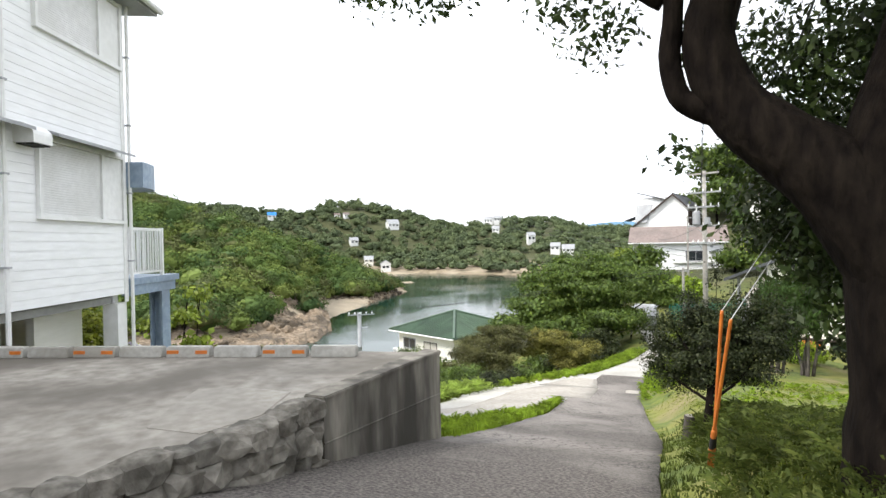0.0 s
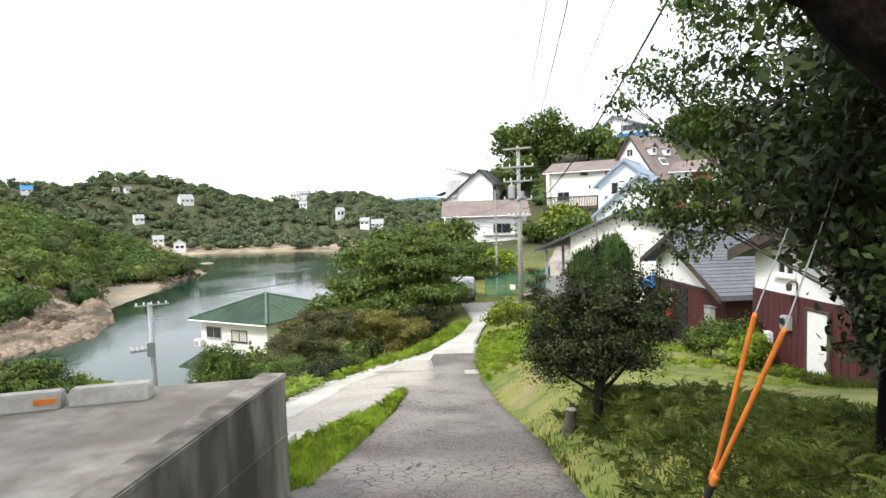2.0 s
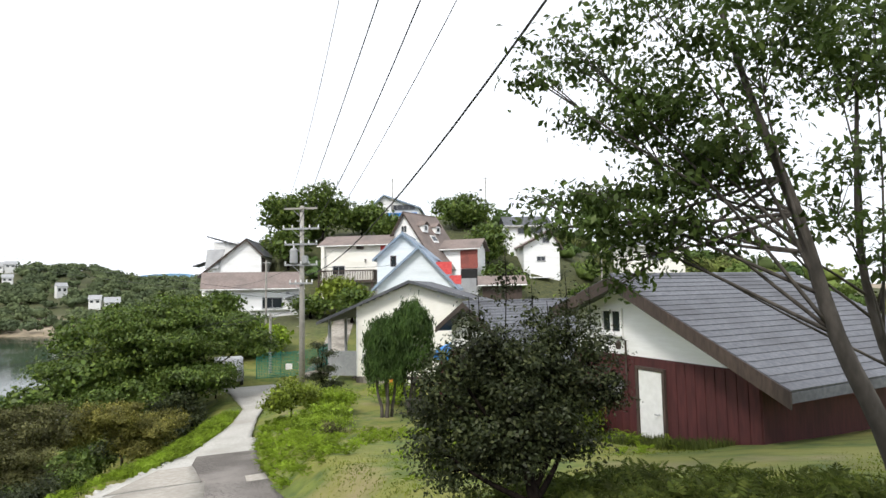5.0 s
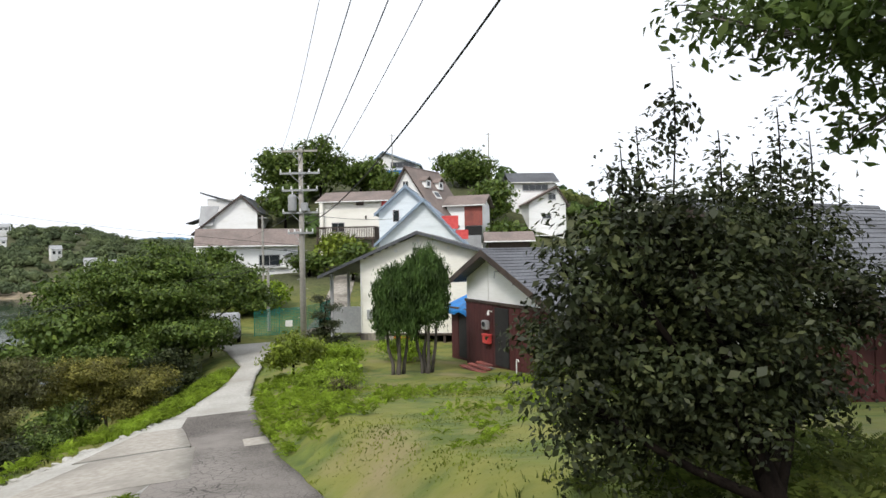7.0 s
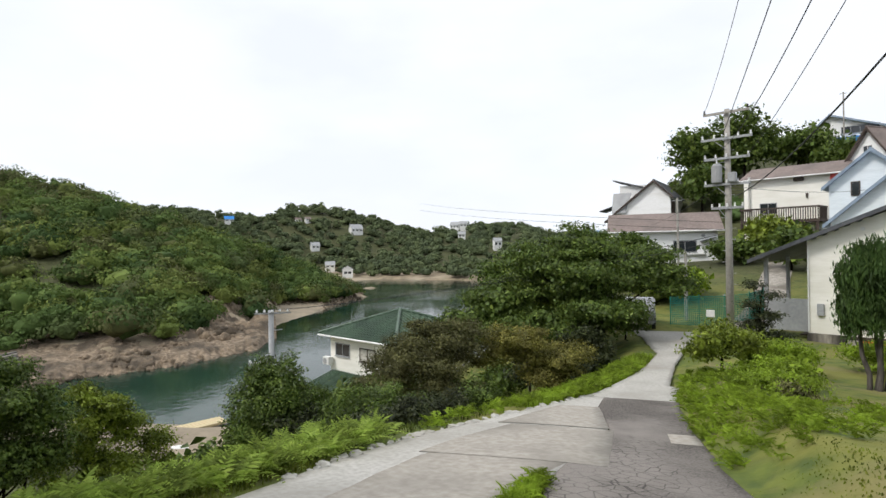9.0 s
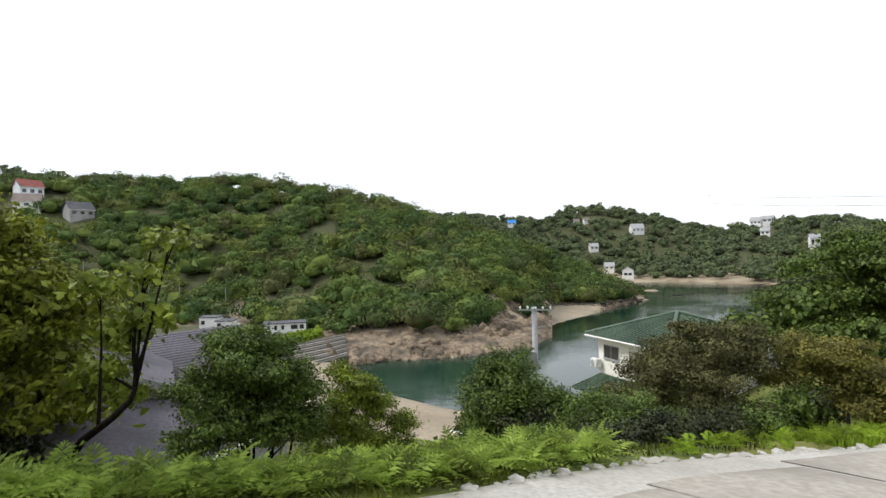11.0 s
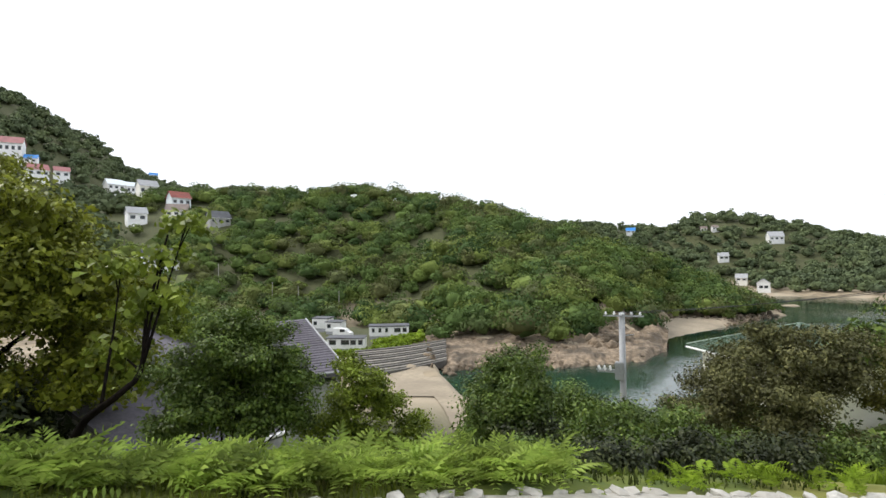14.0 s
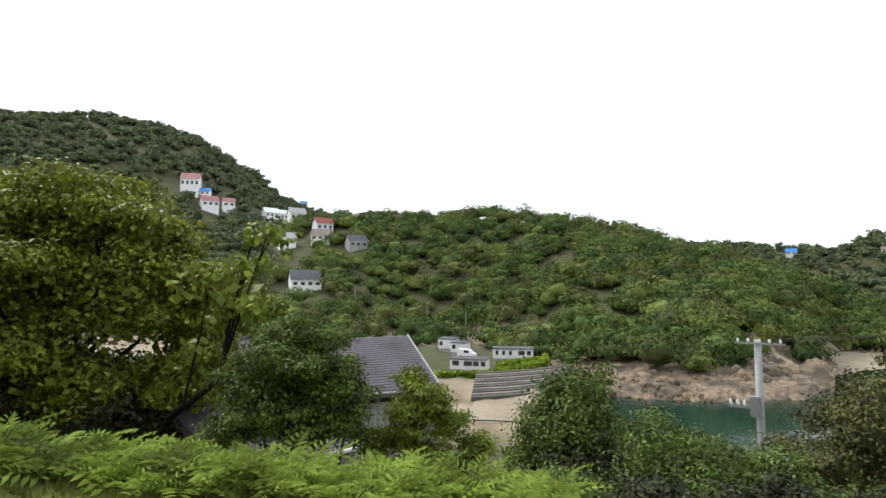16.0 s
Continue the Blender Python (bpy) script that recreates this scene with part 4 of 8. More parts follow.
def side_house(name, x, y, yaw, w, d, base, eave, ridge, wall, roof, label, over=0.45, group="", category="house"):
    """A house with its eaves to the front: local x from 0 to w, y from 0 to d, ridge along x."""
    h = thing(name, pose(x, y, 0, 0, 0, yaw), label, category, group)
    th = 0.16
    part("wall", boxes(((0, 0, base), (w, th, eave))), wall, h)
    part("wall", boxes(((0, d - th, base), (w, d, eave))), wall, h)
    for x0 in (0, w - th):
        bm = bmesh.new()
        pts = [(th, base), (d - th, base), (d - th, eave), (d / 2, ridge), (th, eave)]
        lo = [bm.verts.new((x0, a, b)) for a, b in pts]
        hi = [bm.verts.new((x0 + th, a, b)) for a, b in pts]
        bm.faces.new(lo)
        bm.faces.new(hi)
        for i in range(5):
            bm.faces.new((lo[i], lo[(i + 1) % 5], hi[(i + 1) % 5], hi[i]))
        part("wall", bm, wall, h)
    s = (ridge - eave) / (d / 2)
    t = 0.14
    ze = eave - s * over + t + 0.03
    rz = ridge + t + 0.03
    part("roof", slab(bmesh.new(), [(-over, -over, ze), (w + over, -over, ze), (w + over, d / 2, rz), (-over, d / 2, rz)], t), roof, h)
    part("roof", slab(bmesh.new(), [(-over, d / 2, rz), (w + over, d / 2, rz), (w + over, d + over, ze), (-over, d + over, ze)], t), roof, h)
    part("gutter", rod([(-over, -over - 0.05, ze - 0.1), (w + over, -over - 0.05, ze - 0.1)], 0.06, 6), WHITEPAINT, h)
    return h


def shed_two():
    h = gable_house("shed", 3.95, 8.1, -60.2, -1.82, 2.25, 4.8, -3.1, 0.14, -0.6, -0.3, 0.68, PALEWALL, SLATE, "white and maroon timber shed with a blue-grey shingle roof", 0.35, 0.7, 0.4, MAROON, -0.64, courses=0.17, category="shed")
    window(h, -0.98, -0.21, -0.50, 0.19, 0, WHITEPAINT, 2)
    d = part("door", bevelled((-0.06, -0.075, -2.42), (0.48, -0.034, -0.86), 0.012), WHITEPAINT, h, "pale grey flush door")
    part("frame", boxes(((-0.12, -0.09, -2.42), (-0.065, -0.034, -0.80)), ((0.485, -0.09, -2.42), (0.54, -0.034, -0.80)), ((-0.064, -0.09, -0.855), (0.484, -0.034, -0.80))), DARKWOOD, d)
    part("handle", rod([(0.40, -0.075, -1.6), (0.40, -0.13, -1.6), (0.34, -0.13, -1.6)], 0.012, 6), STEEL, d)
    v = part("gable_vent", prism(bmesh.new(), [(0.86, -0.12), (1.14, -0.12), (0.86, 0.07)], -0.02, -0.003), DARK, h)
    part("vent_slat", boxes(((0.87, -0.03, -0.1), (1.08, -0.021, -0.085)), ((0.87, -0.03, -0.055), (1.0, -0.021, -0.04))), GREY, v)
    part("vent_hood", bevelled((1.33, -0.05, -0.40), (1.42, -0.003, -0.32), 0.015), GREY, h)
    la = part("wall_lamp", rod([(-0.40, -0.04, -0.35), (-0.40, -0.16, -0.33), (-0.40, -0.2, -0.38)], 0.012, 6), DARKWOOD, h, "black lantern lamp")
    part("lantern", rod([(-0.40, -0.2, -0.52), (-0.40, -0.2, -0.50), (-0.40, -0.2, -0.40), (-0.40, -0.2, -0.34)], [0.03, 0.05, 0.06, 0.01], 8), DARKWOOD, la)
    part("pipe", rod([(-0.36, -0.06, -0.36), (-0.36, -0.06, -1.2)], 0.018, 6), DARKWOOD, h)
    mt = part("meter_box", bevelled((-0.74, -0.17, -1.36), (-0.50, -0.034, -1.06), 0.02), GREY, h, "grey electricity meter box")
    part("meter_dial", rod([(-0.62, -0.172, -1.17), (-0.62, -0.20, -1.17)], 0.07, 12), GLASS, mt)
    part("gas_box", bevelled((-1.28, -0.16, -1.75), (-1.10, -0.034, -1.5), 0.02), WHITEPAINT, h)
    for k in range(22):
        part("board", boxes(((-1.84 + 0.187 * k, -0.042, -2.9), (-1.84 + 0.187 * k + 0.17, -0.031, -0.66))), MAROON, h) if not (-0.3 < -1.84 + 0.187 * k < 0.5) else None
    an = part("aerial", rod([(-0.3, 3.9, 0.84), (-0.3, 3.9, 1.3)], 0.012, 6), STEEL, h, "thin television aerial on the ridge")
    part("stay", rod([(-0.3, 3.9, 1.05), (-0.55, 3.7, 0.74)], 0.007, 5), STEEL, an)
    part("stay", rod([(-0.3, 3.9, 1.05), (-0.05, 4.1, 0.74)], 0.007, 5), STEEL, an)
    h.matrix_world = pose(4.396, 10.48, -0.214, 0, 0, -60.2) @ Matrix.Scale(1.2, 4)


SHED = pose(-0.266, 22.696, 0, 0, 0, -60.2)


def shed_one():
    h = gable_house("shed", -0.266, 22.696, -60.2, 0.0, 5.8, 9.0, -5.4, -1.105, -1.825, 2.1, -0.16, PALEWALL, SLATE, "white and maroon timber shed with a blue-grey shingle roof", 0.45, 0.65, 0.55, MAROON, -1.95, courses=0.25, category="shed")
    part("sill_board", boxes(((-0.04, -0.09, -2.03), (5.84, -0.034, -1.93))), DARKWOOD, h, "brown board between white and maroon")
    v = part("gable_vent", prism(bmesh.new(), [(3.3, -1.25), (3.9, -1.25), (3.3, -0.95)], -0.03, -0.003), DARK, h)
    part("vent_slat", boxes(((3.32, -0.04, -1.2), (3.8, -0.031, -1.18)), ((3.32, -0.04, -1.11), (3.6, -0.031, -1.09))), GREY, v)
    # solid panel on the wall, black to give the shade of an opening
    part("door", bevelled((2.17, -0.08, -4.25), (3.07, -0.034, -2.12), 0.015), DARK, h, "black panel painted as the shade of an open doorway")
    mb = part("meter_box", bevelled((1.4, -0.2, -3.0), (1.78, -0.034, -2.66), 0.03), GREY, h, "grey electricity meter")
    part("meter_dial", rod([(1.59, -0.202, -2.8), (1.59, -0.23, -2.8)], 0.1, 12), GLASS, mb)
    ex = part("extinguisher_box", bevelled((1.52, -0.24, -3.52), (1.93, -0.045, -3.18), 0.03), REDPAINT, h, "small red extinguisher box")
    part("lid", boxes(((1.5, -0.26, -3.2), (1.95, -0.045, -3.165))), REDPAINT, ex)
    part("wall_lamp", rod([(1.95, -0.05, -2.3), (1.95, -0.2, -2.26), (1.95, -0.22, -2.42)], [0.02, 0.03, 0.06], 8), WHITEPAINT, h, "small white porch lamp")
    part("conduit", rod([(1.7, -0.05, -0.45), (1.7, -0.05, -1.95)], 0.02, 6), WHITEPAINT, h)
    part("bracket", rod([(2.95, -0.3, -0.78), (3.05, -0.6, -0.75), (3.05, -0.62, -1.0)], 0.025, 6), STEEL, h)
    for k in range(26):
        part("board", boxes(((0.22 * k, -0.046, -5.2), (0.22 * k + 0.205, -0.031, -2.04))), MAROON, h) if not (2.0 < 0.22 * k + 0.1 < 3.15) else None


def lean_to():
    """Low boarded store beside the shed, its roof under a blue tarpaulin."""
    f = thing("lean_to", SHED, "maroon boarded lean-to store beside the shed", "shed")
    part("wall", boxes(((-1.9, 0.3, -5.4), (-0.06, 0.42, -2.5)), ((-1.9, 0.42, -5.4), (-1.78, 2.6, -2.5)), ((-1.78, 2.5, -5.4), (-0.06, 2.6, -1.6))), MAROON, f)
    part("roof", slab(bmesh.new(), [(-2.0, 0.15, -2.42), (-0.06, 0.15, -2.42), (-0.06, 2.65, -1.5), (-2.0, 2.65, -1.5)], 0.06), DARKWOOD, f)
    # no opening here: a black panel paints the doorway's shade
    part("door", boxes(((-1.2, 0.26, -4.5), (-0.5, 0.295, -2.75))), DARK, f, "black panel painted as doorway shade")
    me = mesh_from(boxes(((0, 0.275, -5.2), (0.19, 0.297, -2.52))), "board")
    me.materials.append(MAROON)
    for k in range(9):
        if not 3 <= k <= 6:
            piece("board", me, f, Matrix.Translation((-1.88 + 0.2 * k, 0, 0)))
    V = []
    n = 14
    for i in range(n + 1):
        for k in range(n + 1):
            a, b = i / n, k / n
            y = 0.08 + 2.5 * b
            z = -2.36 + 0.92 * (y - 0.15) / 2.5 + 0.03 * math.sin(11 * a + 4 * b) * (1 - b) + 0.015 * math.sin(23 * a)
            if k == 0:
                y, z = 0.04, z - 0.28 - 0.06 * math.sin(7 * a)
            V.append((-2.05 + 1.95 * a, y, z))
    F = [(i * (n + 1) + k, i * (n + 1) + k + 1, (i + 1) * (n + 1) + k + 1, (i + 1) * (n + 1) + k) for i in range(n) for k in range(n)]
    ob = raw("tarpaulin", V, F, TARP, True)
    ob.matrix_world = SHED
    so = ob.modifiers.new("thick", 'SOLIDIFY')
    so.thickness = 0.012
    tagged(ob, "bright blue tarpaulin laid over the lean-to roof", "tarpaulin")


def meter_post():
    """Grey supply box on two pale pipes before the shed corner."""
    p = thing("supply_box", SHED @ Matrix.Translation((5.35, -0.35, 0)), "grey electric supply box on pale pipes by the shed", "electric box")
    b = part("box", bevelled((-0.2, -0.12, -3.02), (0.25, 0.08, -2.48), 0.02), GREY, p, "weathered grey metal box")
    part("hood", boxes(((-0.23, -0.15, -2.478), (0.28, 0.1, -2.45))), STEEL, b)
    for x in (-0.08, 0.08):
        part("pipe", rod([(x, 0, -3.03), (x, 0, -3.6), (x - 0.03, 0, -4.6)], 0.035, 8), PLANKPALE, p, smooth=True)
    st = thing("standpipe", SHED @ Matrix.Translation((4.3, -0.6, -4.15)), "thin white garden tap on a bent pipe", "tap")
    part("pipe", rod(curve_pts([(0, 0, -0.1), (0, 0, 0.42), (0.06, 0, 0.5), (0.14, 0, 0.44)], 9), 0.02, 6), WHITEPAINT, st, smooth=True)


def house_a():
    h = thing("house", pose(-5.95, 29.6, 0, 0, 0, -4), "cream-white gabled house with grey sheet roof and lean-to", "house")
    s = 0.425
    part("wall", prism(bmesh.new(), [(0, -4.3), (7.2, -4.3), (7.2, -0.25), (3.15, 0.9), (0, -0.44)], 0, 0.16), CREAMWALL, h)
    part("wall", boxes(((0, 0.16, -4.3), (0.16, 8, -0.44))), CREAMWALL, h)
    part("wall", boxes(((7.04, 0.16, -4.3), (7.2, 8, -0.25))), CREAMWALL, h)
    part("wall", boxes(((0.16, 7.84, -4.3), (7.04, 8, -0.44))), CREAMWALL, h)
    part("roof", slab(bmesh.new(), [(-2.2, -0.5, -1.2), (3.15, -0.5, 1.07), (3.15, 8.5, 1.07), (-2.2, 8.5, -1.2)], 0.12), DARKROOF, h)
    part("roof", slab(bmesh.new(), [(3.15, -0.5, 1.07), (7.9, -0.5, -0.38), (7.9, 8.5, -0.38), (3.15, 8.5, 1.07)], 0.12), DARKROOF, h)
    for xa, za, xb, zb in ((-2.2, -1.2, 3.15, 1.07), (3.15, 1.07, 7.9, -0.38)):
        part("bargeboard", prism(bmesh.new(), [(xa, za - 0.15), (xb, zb - 0.15), (xb, zb + 0.02), (xa, za + 0.02)], -0.54, -0.503), DARKROOF, h)
    part("foundation", boxes(((-0.04, -0.04, -6.2), (1.45, 0.2, -4.3))), CONCRETE_WALL, h, "grey concrete footing")
    part("foundation", boxes(((5.6, -0.04, -6.2), (7.24, 0.2, -4.3))), CONCRETE_WALL, h)
    # recess lined in black so its shade is in the colour
    part("undercroft_shade", boxes(((1.45, 2.6, -6.2), (5.6, 2.7, -4.3)), ((1.40, 0.2, -6.2), (1.45, 2.7, -4.3)), ((5.6, 0.2, -6.2), (5.65, 2.7, -4.3))), DARK, h)
    part("floor_beam", boxes(((1.45, -0.02, -4.42), (5.6, 2.6, -4.305))), DARKWOOD, h)
    for x in (1.9, 4.4):
        part("post", boxes(((x, 0.03, -6.2), (x + 0.12, 0.15, -4.42))), DARKWOOD, h)
    part("lean_to_post", boxes(((-1.75, 0.2, -5.9), (-1.6, 0.35, -1.12))), GREY, h)
    part("lean_to_post", boxes(((-1.75, 3.4, -5.9), (-1.6, 3.55, -1.12))), GREY, h)
    part("parapet", boxes(((-1.6, 0.25, -4.3), (-0.03, 0.33, -2.9))), GREY, h, "grey panel screen")
    st = part("stair", boxes(*[((-1.55 + 0.22 * k, 0.5, -5.5 + 0.2 * k), (-1.25 + 0.22 * k, 1.5, -5.44 + 0.2 * k)) for k in range(6)]), DARKWOOD, h)
    part("handrail", rod([(-1.6, 0.45, -4.7), (-0.1, 0.45, -3.3)], 0.03, 6), WHITEPAINT, st)
    part("meter_box", bevelled((0.35, -0.14, -3.55), (0.6, -0.005, -3.05), 0.02), GREY, h)
    part("downpipe", rod([(0.04, -0.06, -0.6), (0.04, -0.06, -4.2)], 0.035, 6), WHITEPAINT, h)
    for x, z in ((1.95, 0.06), (3.15, 0.6), (4.75, 0.18)):
        part("eave_light", bevelled((x - 0.07, -0.12, z - 0.08), (x + 0.07, -0.005, z + 0.06), 0.02), WHITEPAINT, h)
    for k in range(28):
        z = -4.25 + 0.17 * k
        a = 0.0 if z < -0.5 else (z + 0.44) / 0.425 + 0.1
        b = 7.2 if z < -0.3 else 3.15 + (0.9 - z) / 0.284 - 0.1
        if b - a > 0.4:
            part("siding_board", boxes(((a, -0.014, z), (b, -0.002, z + 0.163))), CREAMWALL, h)


def low_house():
    h = side_house("house", -24.2, 48.9, 24, 8.6, 6.0, -4.2, 0.95, 2.4, PALEWALL, BROWNROOF, "white two-storey house with brown roof above the lane")
    window(h, 5.1, -1.0, 6.9, -0.05, 0, GREY, 2)
    part("balcony_ledge", bevelled((3.9, -0.25, -1.25), (7.6, -0.003, -1.13), 0.03), WHITEPAINT, h)
    part("awning", prism(bmesh.new(), [(7.2, -0.15), (8.3, 0.15), (8.3, 0.2), (7.2, -0.1)], -0.7, -0.01), DARKROOF, h)
    part("wall_vent", bevelled((7.3, -0.1, 0.3), (7.6, -0.003, 0.5), 0.03), GREY, h)
    w = thing("wall_window", pose(-24.2, 48.9, 0, 0, 0, 24) @ pose(-0.01, 3.6, 0, 0, 0, -90), "small white-framed window in a gable", "window")
    window(w, -0.5, 0.9, 0.6, 1.7, 0, WHITEPAINT, 2)
    part("planter", bevelled((2.6, -1.6, -4.3), (4.2, -0.9, -3.3), 0.04), BRICKRED, h, "red brick planter wall")


def left_house():
    h = gable_house("house", -30.4, 60.8, 10, 0.0, 6.6, 7, -2.5, 2.6, 5.0, 4.95, 6.6, PALEWALL, DARKROOF, "tall white house with steep asymmetric roof and raised fin roof", 0.4, 0.35, 0.4)
    part("tower_wall", boxes(((0.6, 2.4, 2.9), (3.4, 5.6, 6.6))), WHITEPAINT, h)
    part("fin_roof", slab(bmesh.new(), [(-0.1, 2.0, 7.35), (4.2, 2.0, 6.1), (4.2, 6.0, 6.1), (-0.1, 6.0, 7.35)], 0.14), DARKROOF, h, "slanting dark fin roof")
    part("tower_roof", slab(bmesh.new(), [(0.4, 0.5, 5.6), (2.4, 0.5, 5.6), (1.9, -0.35, 3.4), (0.4, -0.35, 3.4)], 0.1), GREY, h)
    for k in range(6):
        part("lattice_bar", boxes(((6.62, 0.3 + 0.35 * k, 2.5), (6.68, 0.42 + 0.35 * k, 4.6))), DARKWOOD, h)
    part("side_roof", slab(bmesh.new(), [(-1.2, 0.4, 3.7), (0.6, 0.4, 4.3), (0.6, 3, 4.3), (-1.2, 3, 3.7)], 0.1), DARKROOF, h)


def deck_house():
    h = side_house("house", -15.7, 58.6, -5, 7.2, 5.6, -2.0, 5.5, 6.6, CREAMWALL, BROWNROOF, "cream two-storey house on the hill with a timber deck")
    window(h, 1.2, 2.3, 2.5, 3.2, 0, GREY, 2)
    part("vent_hood", bevelled((3.9, -0.25, 5.0), (4.7, -0.003, 5.4), 0.05), DARKWOOD, h)
    part("wall_lamp", rod([(4.9, -0.1, 3.5), (4.9, -0.1, 3.9)], [0.06, 0.1], 8), DARKWOOD, h)
    dk = part("deck", boxes(((0.3, -2.4, 1.35), (6.4, -0.01, 1.6))), DARKWOOD, h, "dark timber deck")
    part("rail", boxes(((0.3, -2.42, 2.55), (6.4, -2.32, 2.68)), ((0.3, -2.3, 2.55), (0.4, -0.05, 2.68)), ((6.3, -2.3, 2.55), (6.4, -0.05, 2.68))), DARKWOOD, dk)
    me = mesh_from(boxes(((-0.035, -0.03, 0), (0.035, 0.03, 0.95))), "baluster")
    me.materials.append(DARKWOOD)
    for k in range(34):
        piece("baluster", me, dk, Matrix.Translation((0.4 + 0.178 * k, -2.37, 1.6)))
    for k in range(12):
        piece("baluster", me, dk, Matrix.Translation((6.35, -2.2 + 0.18 * k, 1.6)))
    for x in (0.4, 3.3, 6.2):
        part("post", boxes(((x - 0.09, -2.35, -3.2), (x + 0.09, -2.17, 1.35))), DARKWOOD, dk)
    for x in (0.45, 0.5):
        part("brace", rod([(0.5, -2.26, -1.2), (2.1, -2.26, 1.3)], 0.07, 5) if x < 0.47 else rod([(0.5, -2.26, 0.2), (1.3, -0.3, 1.3)], 0.07, 5), DARKWOOD, dk)
    part("red_panel", boxes(((6.6, -0.06, 4.3), (7.15, -0.004, 5.4))), REDPAINT, h, "red painted panel")
    part("porch_column", boxes(((0.0, -0.5, -2.5), (0.35, -0.02, 5.4))), CREAMWALL, h)


def gable_pair():
    a = gable_house("house", -7.55, 46.3, -3, 0.0, 4.7, 7, -1.5, 3.35, 3.35, 2.3, 5.35, BLUEWHITE, BLUEPAINT, "bluish white gabled house on the hillside", 0.35, 0.35, 0.4, trim=BLUEPAINT)
    window(a, 1.25, 2.6, 1.65, 3.45, 0, DARKWOOD, 1, False)
    b = gable_house("house", -6.9, 42.2, -3, 0.0, 6.3, 4, -4.0, 0.75, 0.75, 3.45, 3.8, BLUEWHITE, BLUEPAINT, "bluish white steep-gabled house front on the hillside", 0.35, 0.35, 0.4, trim=BLUEPAINT)
    part("gutter_pipe", rod([(0.05, -0.1, 0.7), (0.05, -0.1, -3.0)], 0.05, 6), WHITEPAINT, b)
    part("red_panel", boxes(((4.75, 0.5, 1.7), (6.0, 0.62, 2.7)), ), REDPAINT, b, "red painted gable panel")
    part("red_panel", boxes(((5.8, 0.5, 0.9), (6.75, 0.62, 1.6)), ), REDPAINT, b)


def dormer_house():
    h = gable_house("house", -6.6, 59.6, -30, -2.7, 2.7, 6.0, -1.0, 5.2, 5.2, 0.0, 9.0, PALEWALL, BROWNROOF, "white house with steep brown roof, dormers and skylight", 0.2, 1.9, 0.4)
    window(h, -0.5, 6.9, 0.2, 7.6, 0, WHITEPAINT, 2)
    s = (9.0 - 5.2) / 2.7
    for yy, x in ((1.5, 1.05), (4.0, 1.05)):
        z = 9.05 - s * x
        d = part("dormer", prism(bmesh.new(), [(x - 0.2, z - 0.4), (x + 0.75, z - 0.7), (x + 0.75, z + 0.15), (x - 0.2, z + 0.15)], yy - 0.45, yy + 0.45), PALEWALL, h, "small white dormer")
        part("dormer_roof", slab(bmesh.new(), [(x - 0.5, yy - 0.6, z + 0.1), (x + 0.9, yy - 0.6, z + 0.1), (x + 0.9, yy, z + 0.62), (x - 0.5, yy, z + 0.62)], 0.07), BROWNROOF, d)
        part("dormer_roof", slab(bmesh.new(), [(x - 0.5, yy, z + 0.62), (x + 0.9, yy, z + 0.62), (x + 0.9, yy + 0.6, z + 0.1), (x - 0.5, yy + 0.6, z + 0.1)], 0.07), BROWNROOF, d)
        part("pane", boxes(((x + 0.755, yy - 0.25, z - 0.45), (x + 0.77, yy + 0.25, z + 0.02))), GLASS, d)
    x = 1.95
    z = 9.2 - s * x
    sk = part("skylight", slab(bmesh.new(), [(x, 2.0, z + 0.12), (x + 0.55, 2.0, z + 0.12 - s * 0.55), (x + 0.55, 3.1, z + 0.12 - s * 0.55), (x, 3.1, z + 0.12)], 0.08), WHITEPAINT, h)
    part("pane", slab(bmesh.new(), [(x + 0.08, 2.1, z + 0.14 - s * 0.08), (x + 0.47, 2.1, z + 0.14 - s * 0.47), (x + 0.47, 3.0, z + 0.14 - s * 0.47), (x + 0.08, 3.0, z + 0.14 - s * 0.08)], 0.01), GLASS, sk)
    g = side_house("house_wing", -2.4, 60.4, -14, 3.9, 4, -1.0, 5.0, 6.0, PALEWALL, BROWNROOF, "white and brick wing, carport shade painted black below")
    part("brick_panel", boxes(((2.0, -0.08, 2.7), (3.95, -0.004, 4.75))), BRICKRED, g, "red brick wall panel")
    # thin black sheet on the wall paints the carport's inner shade
    part("carport_shade", boxes(((2.0, -0.06, 0.8), (3.9, -0.004, 2.65))), DARK, g)
    part("grey_wall", boxes(((0.5, -2.0, -2.0), (4.2, -1.8, 1.6))), GREY, g)


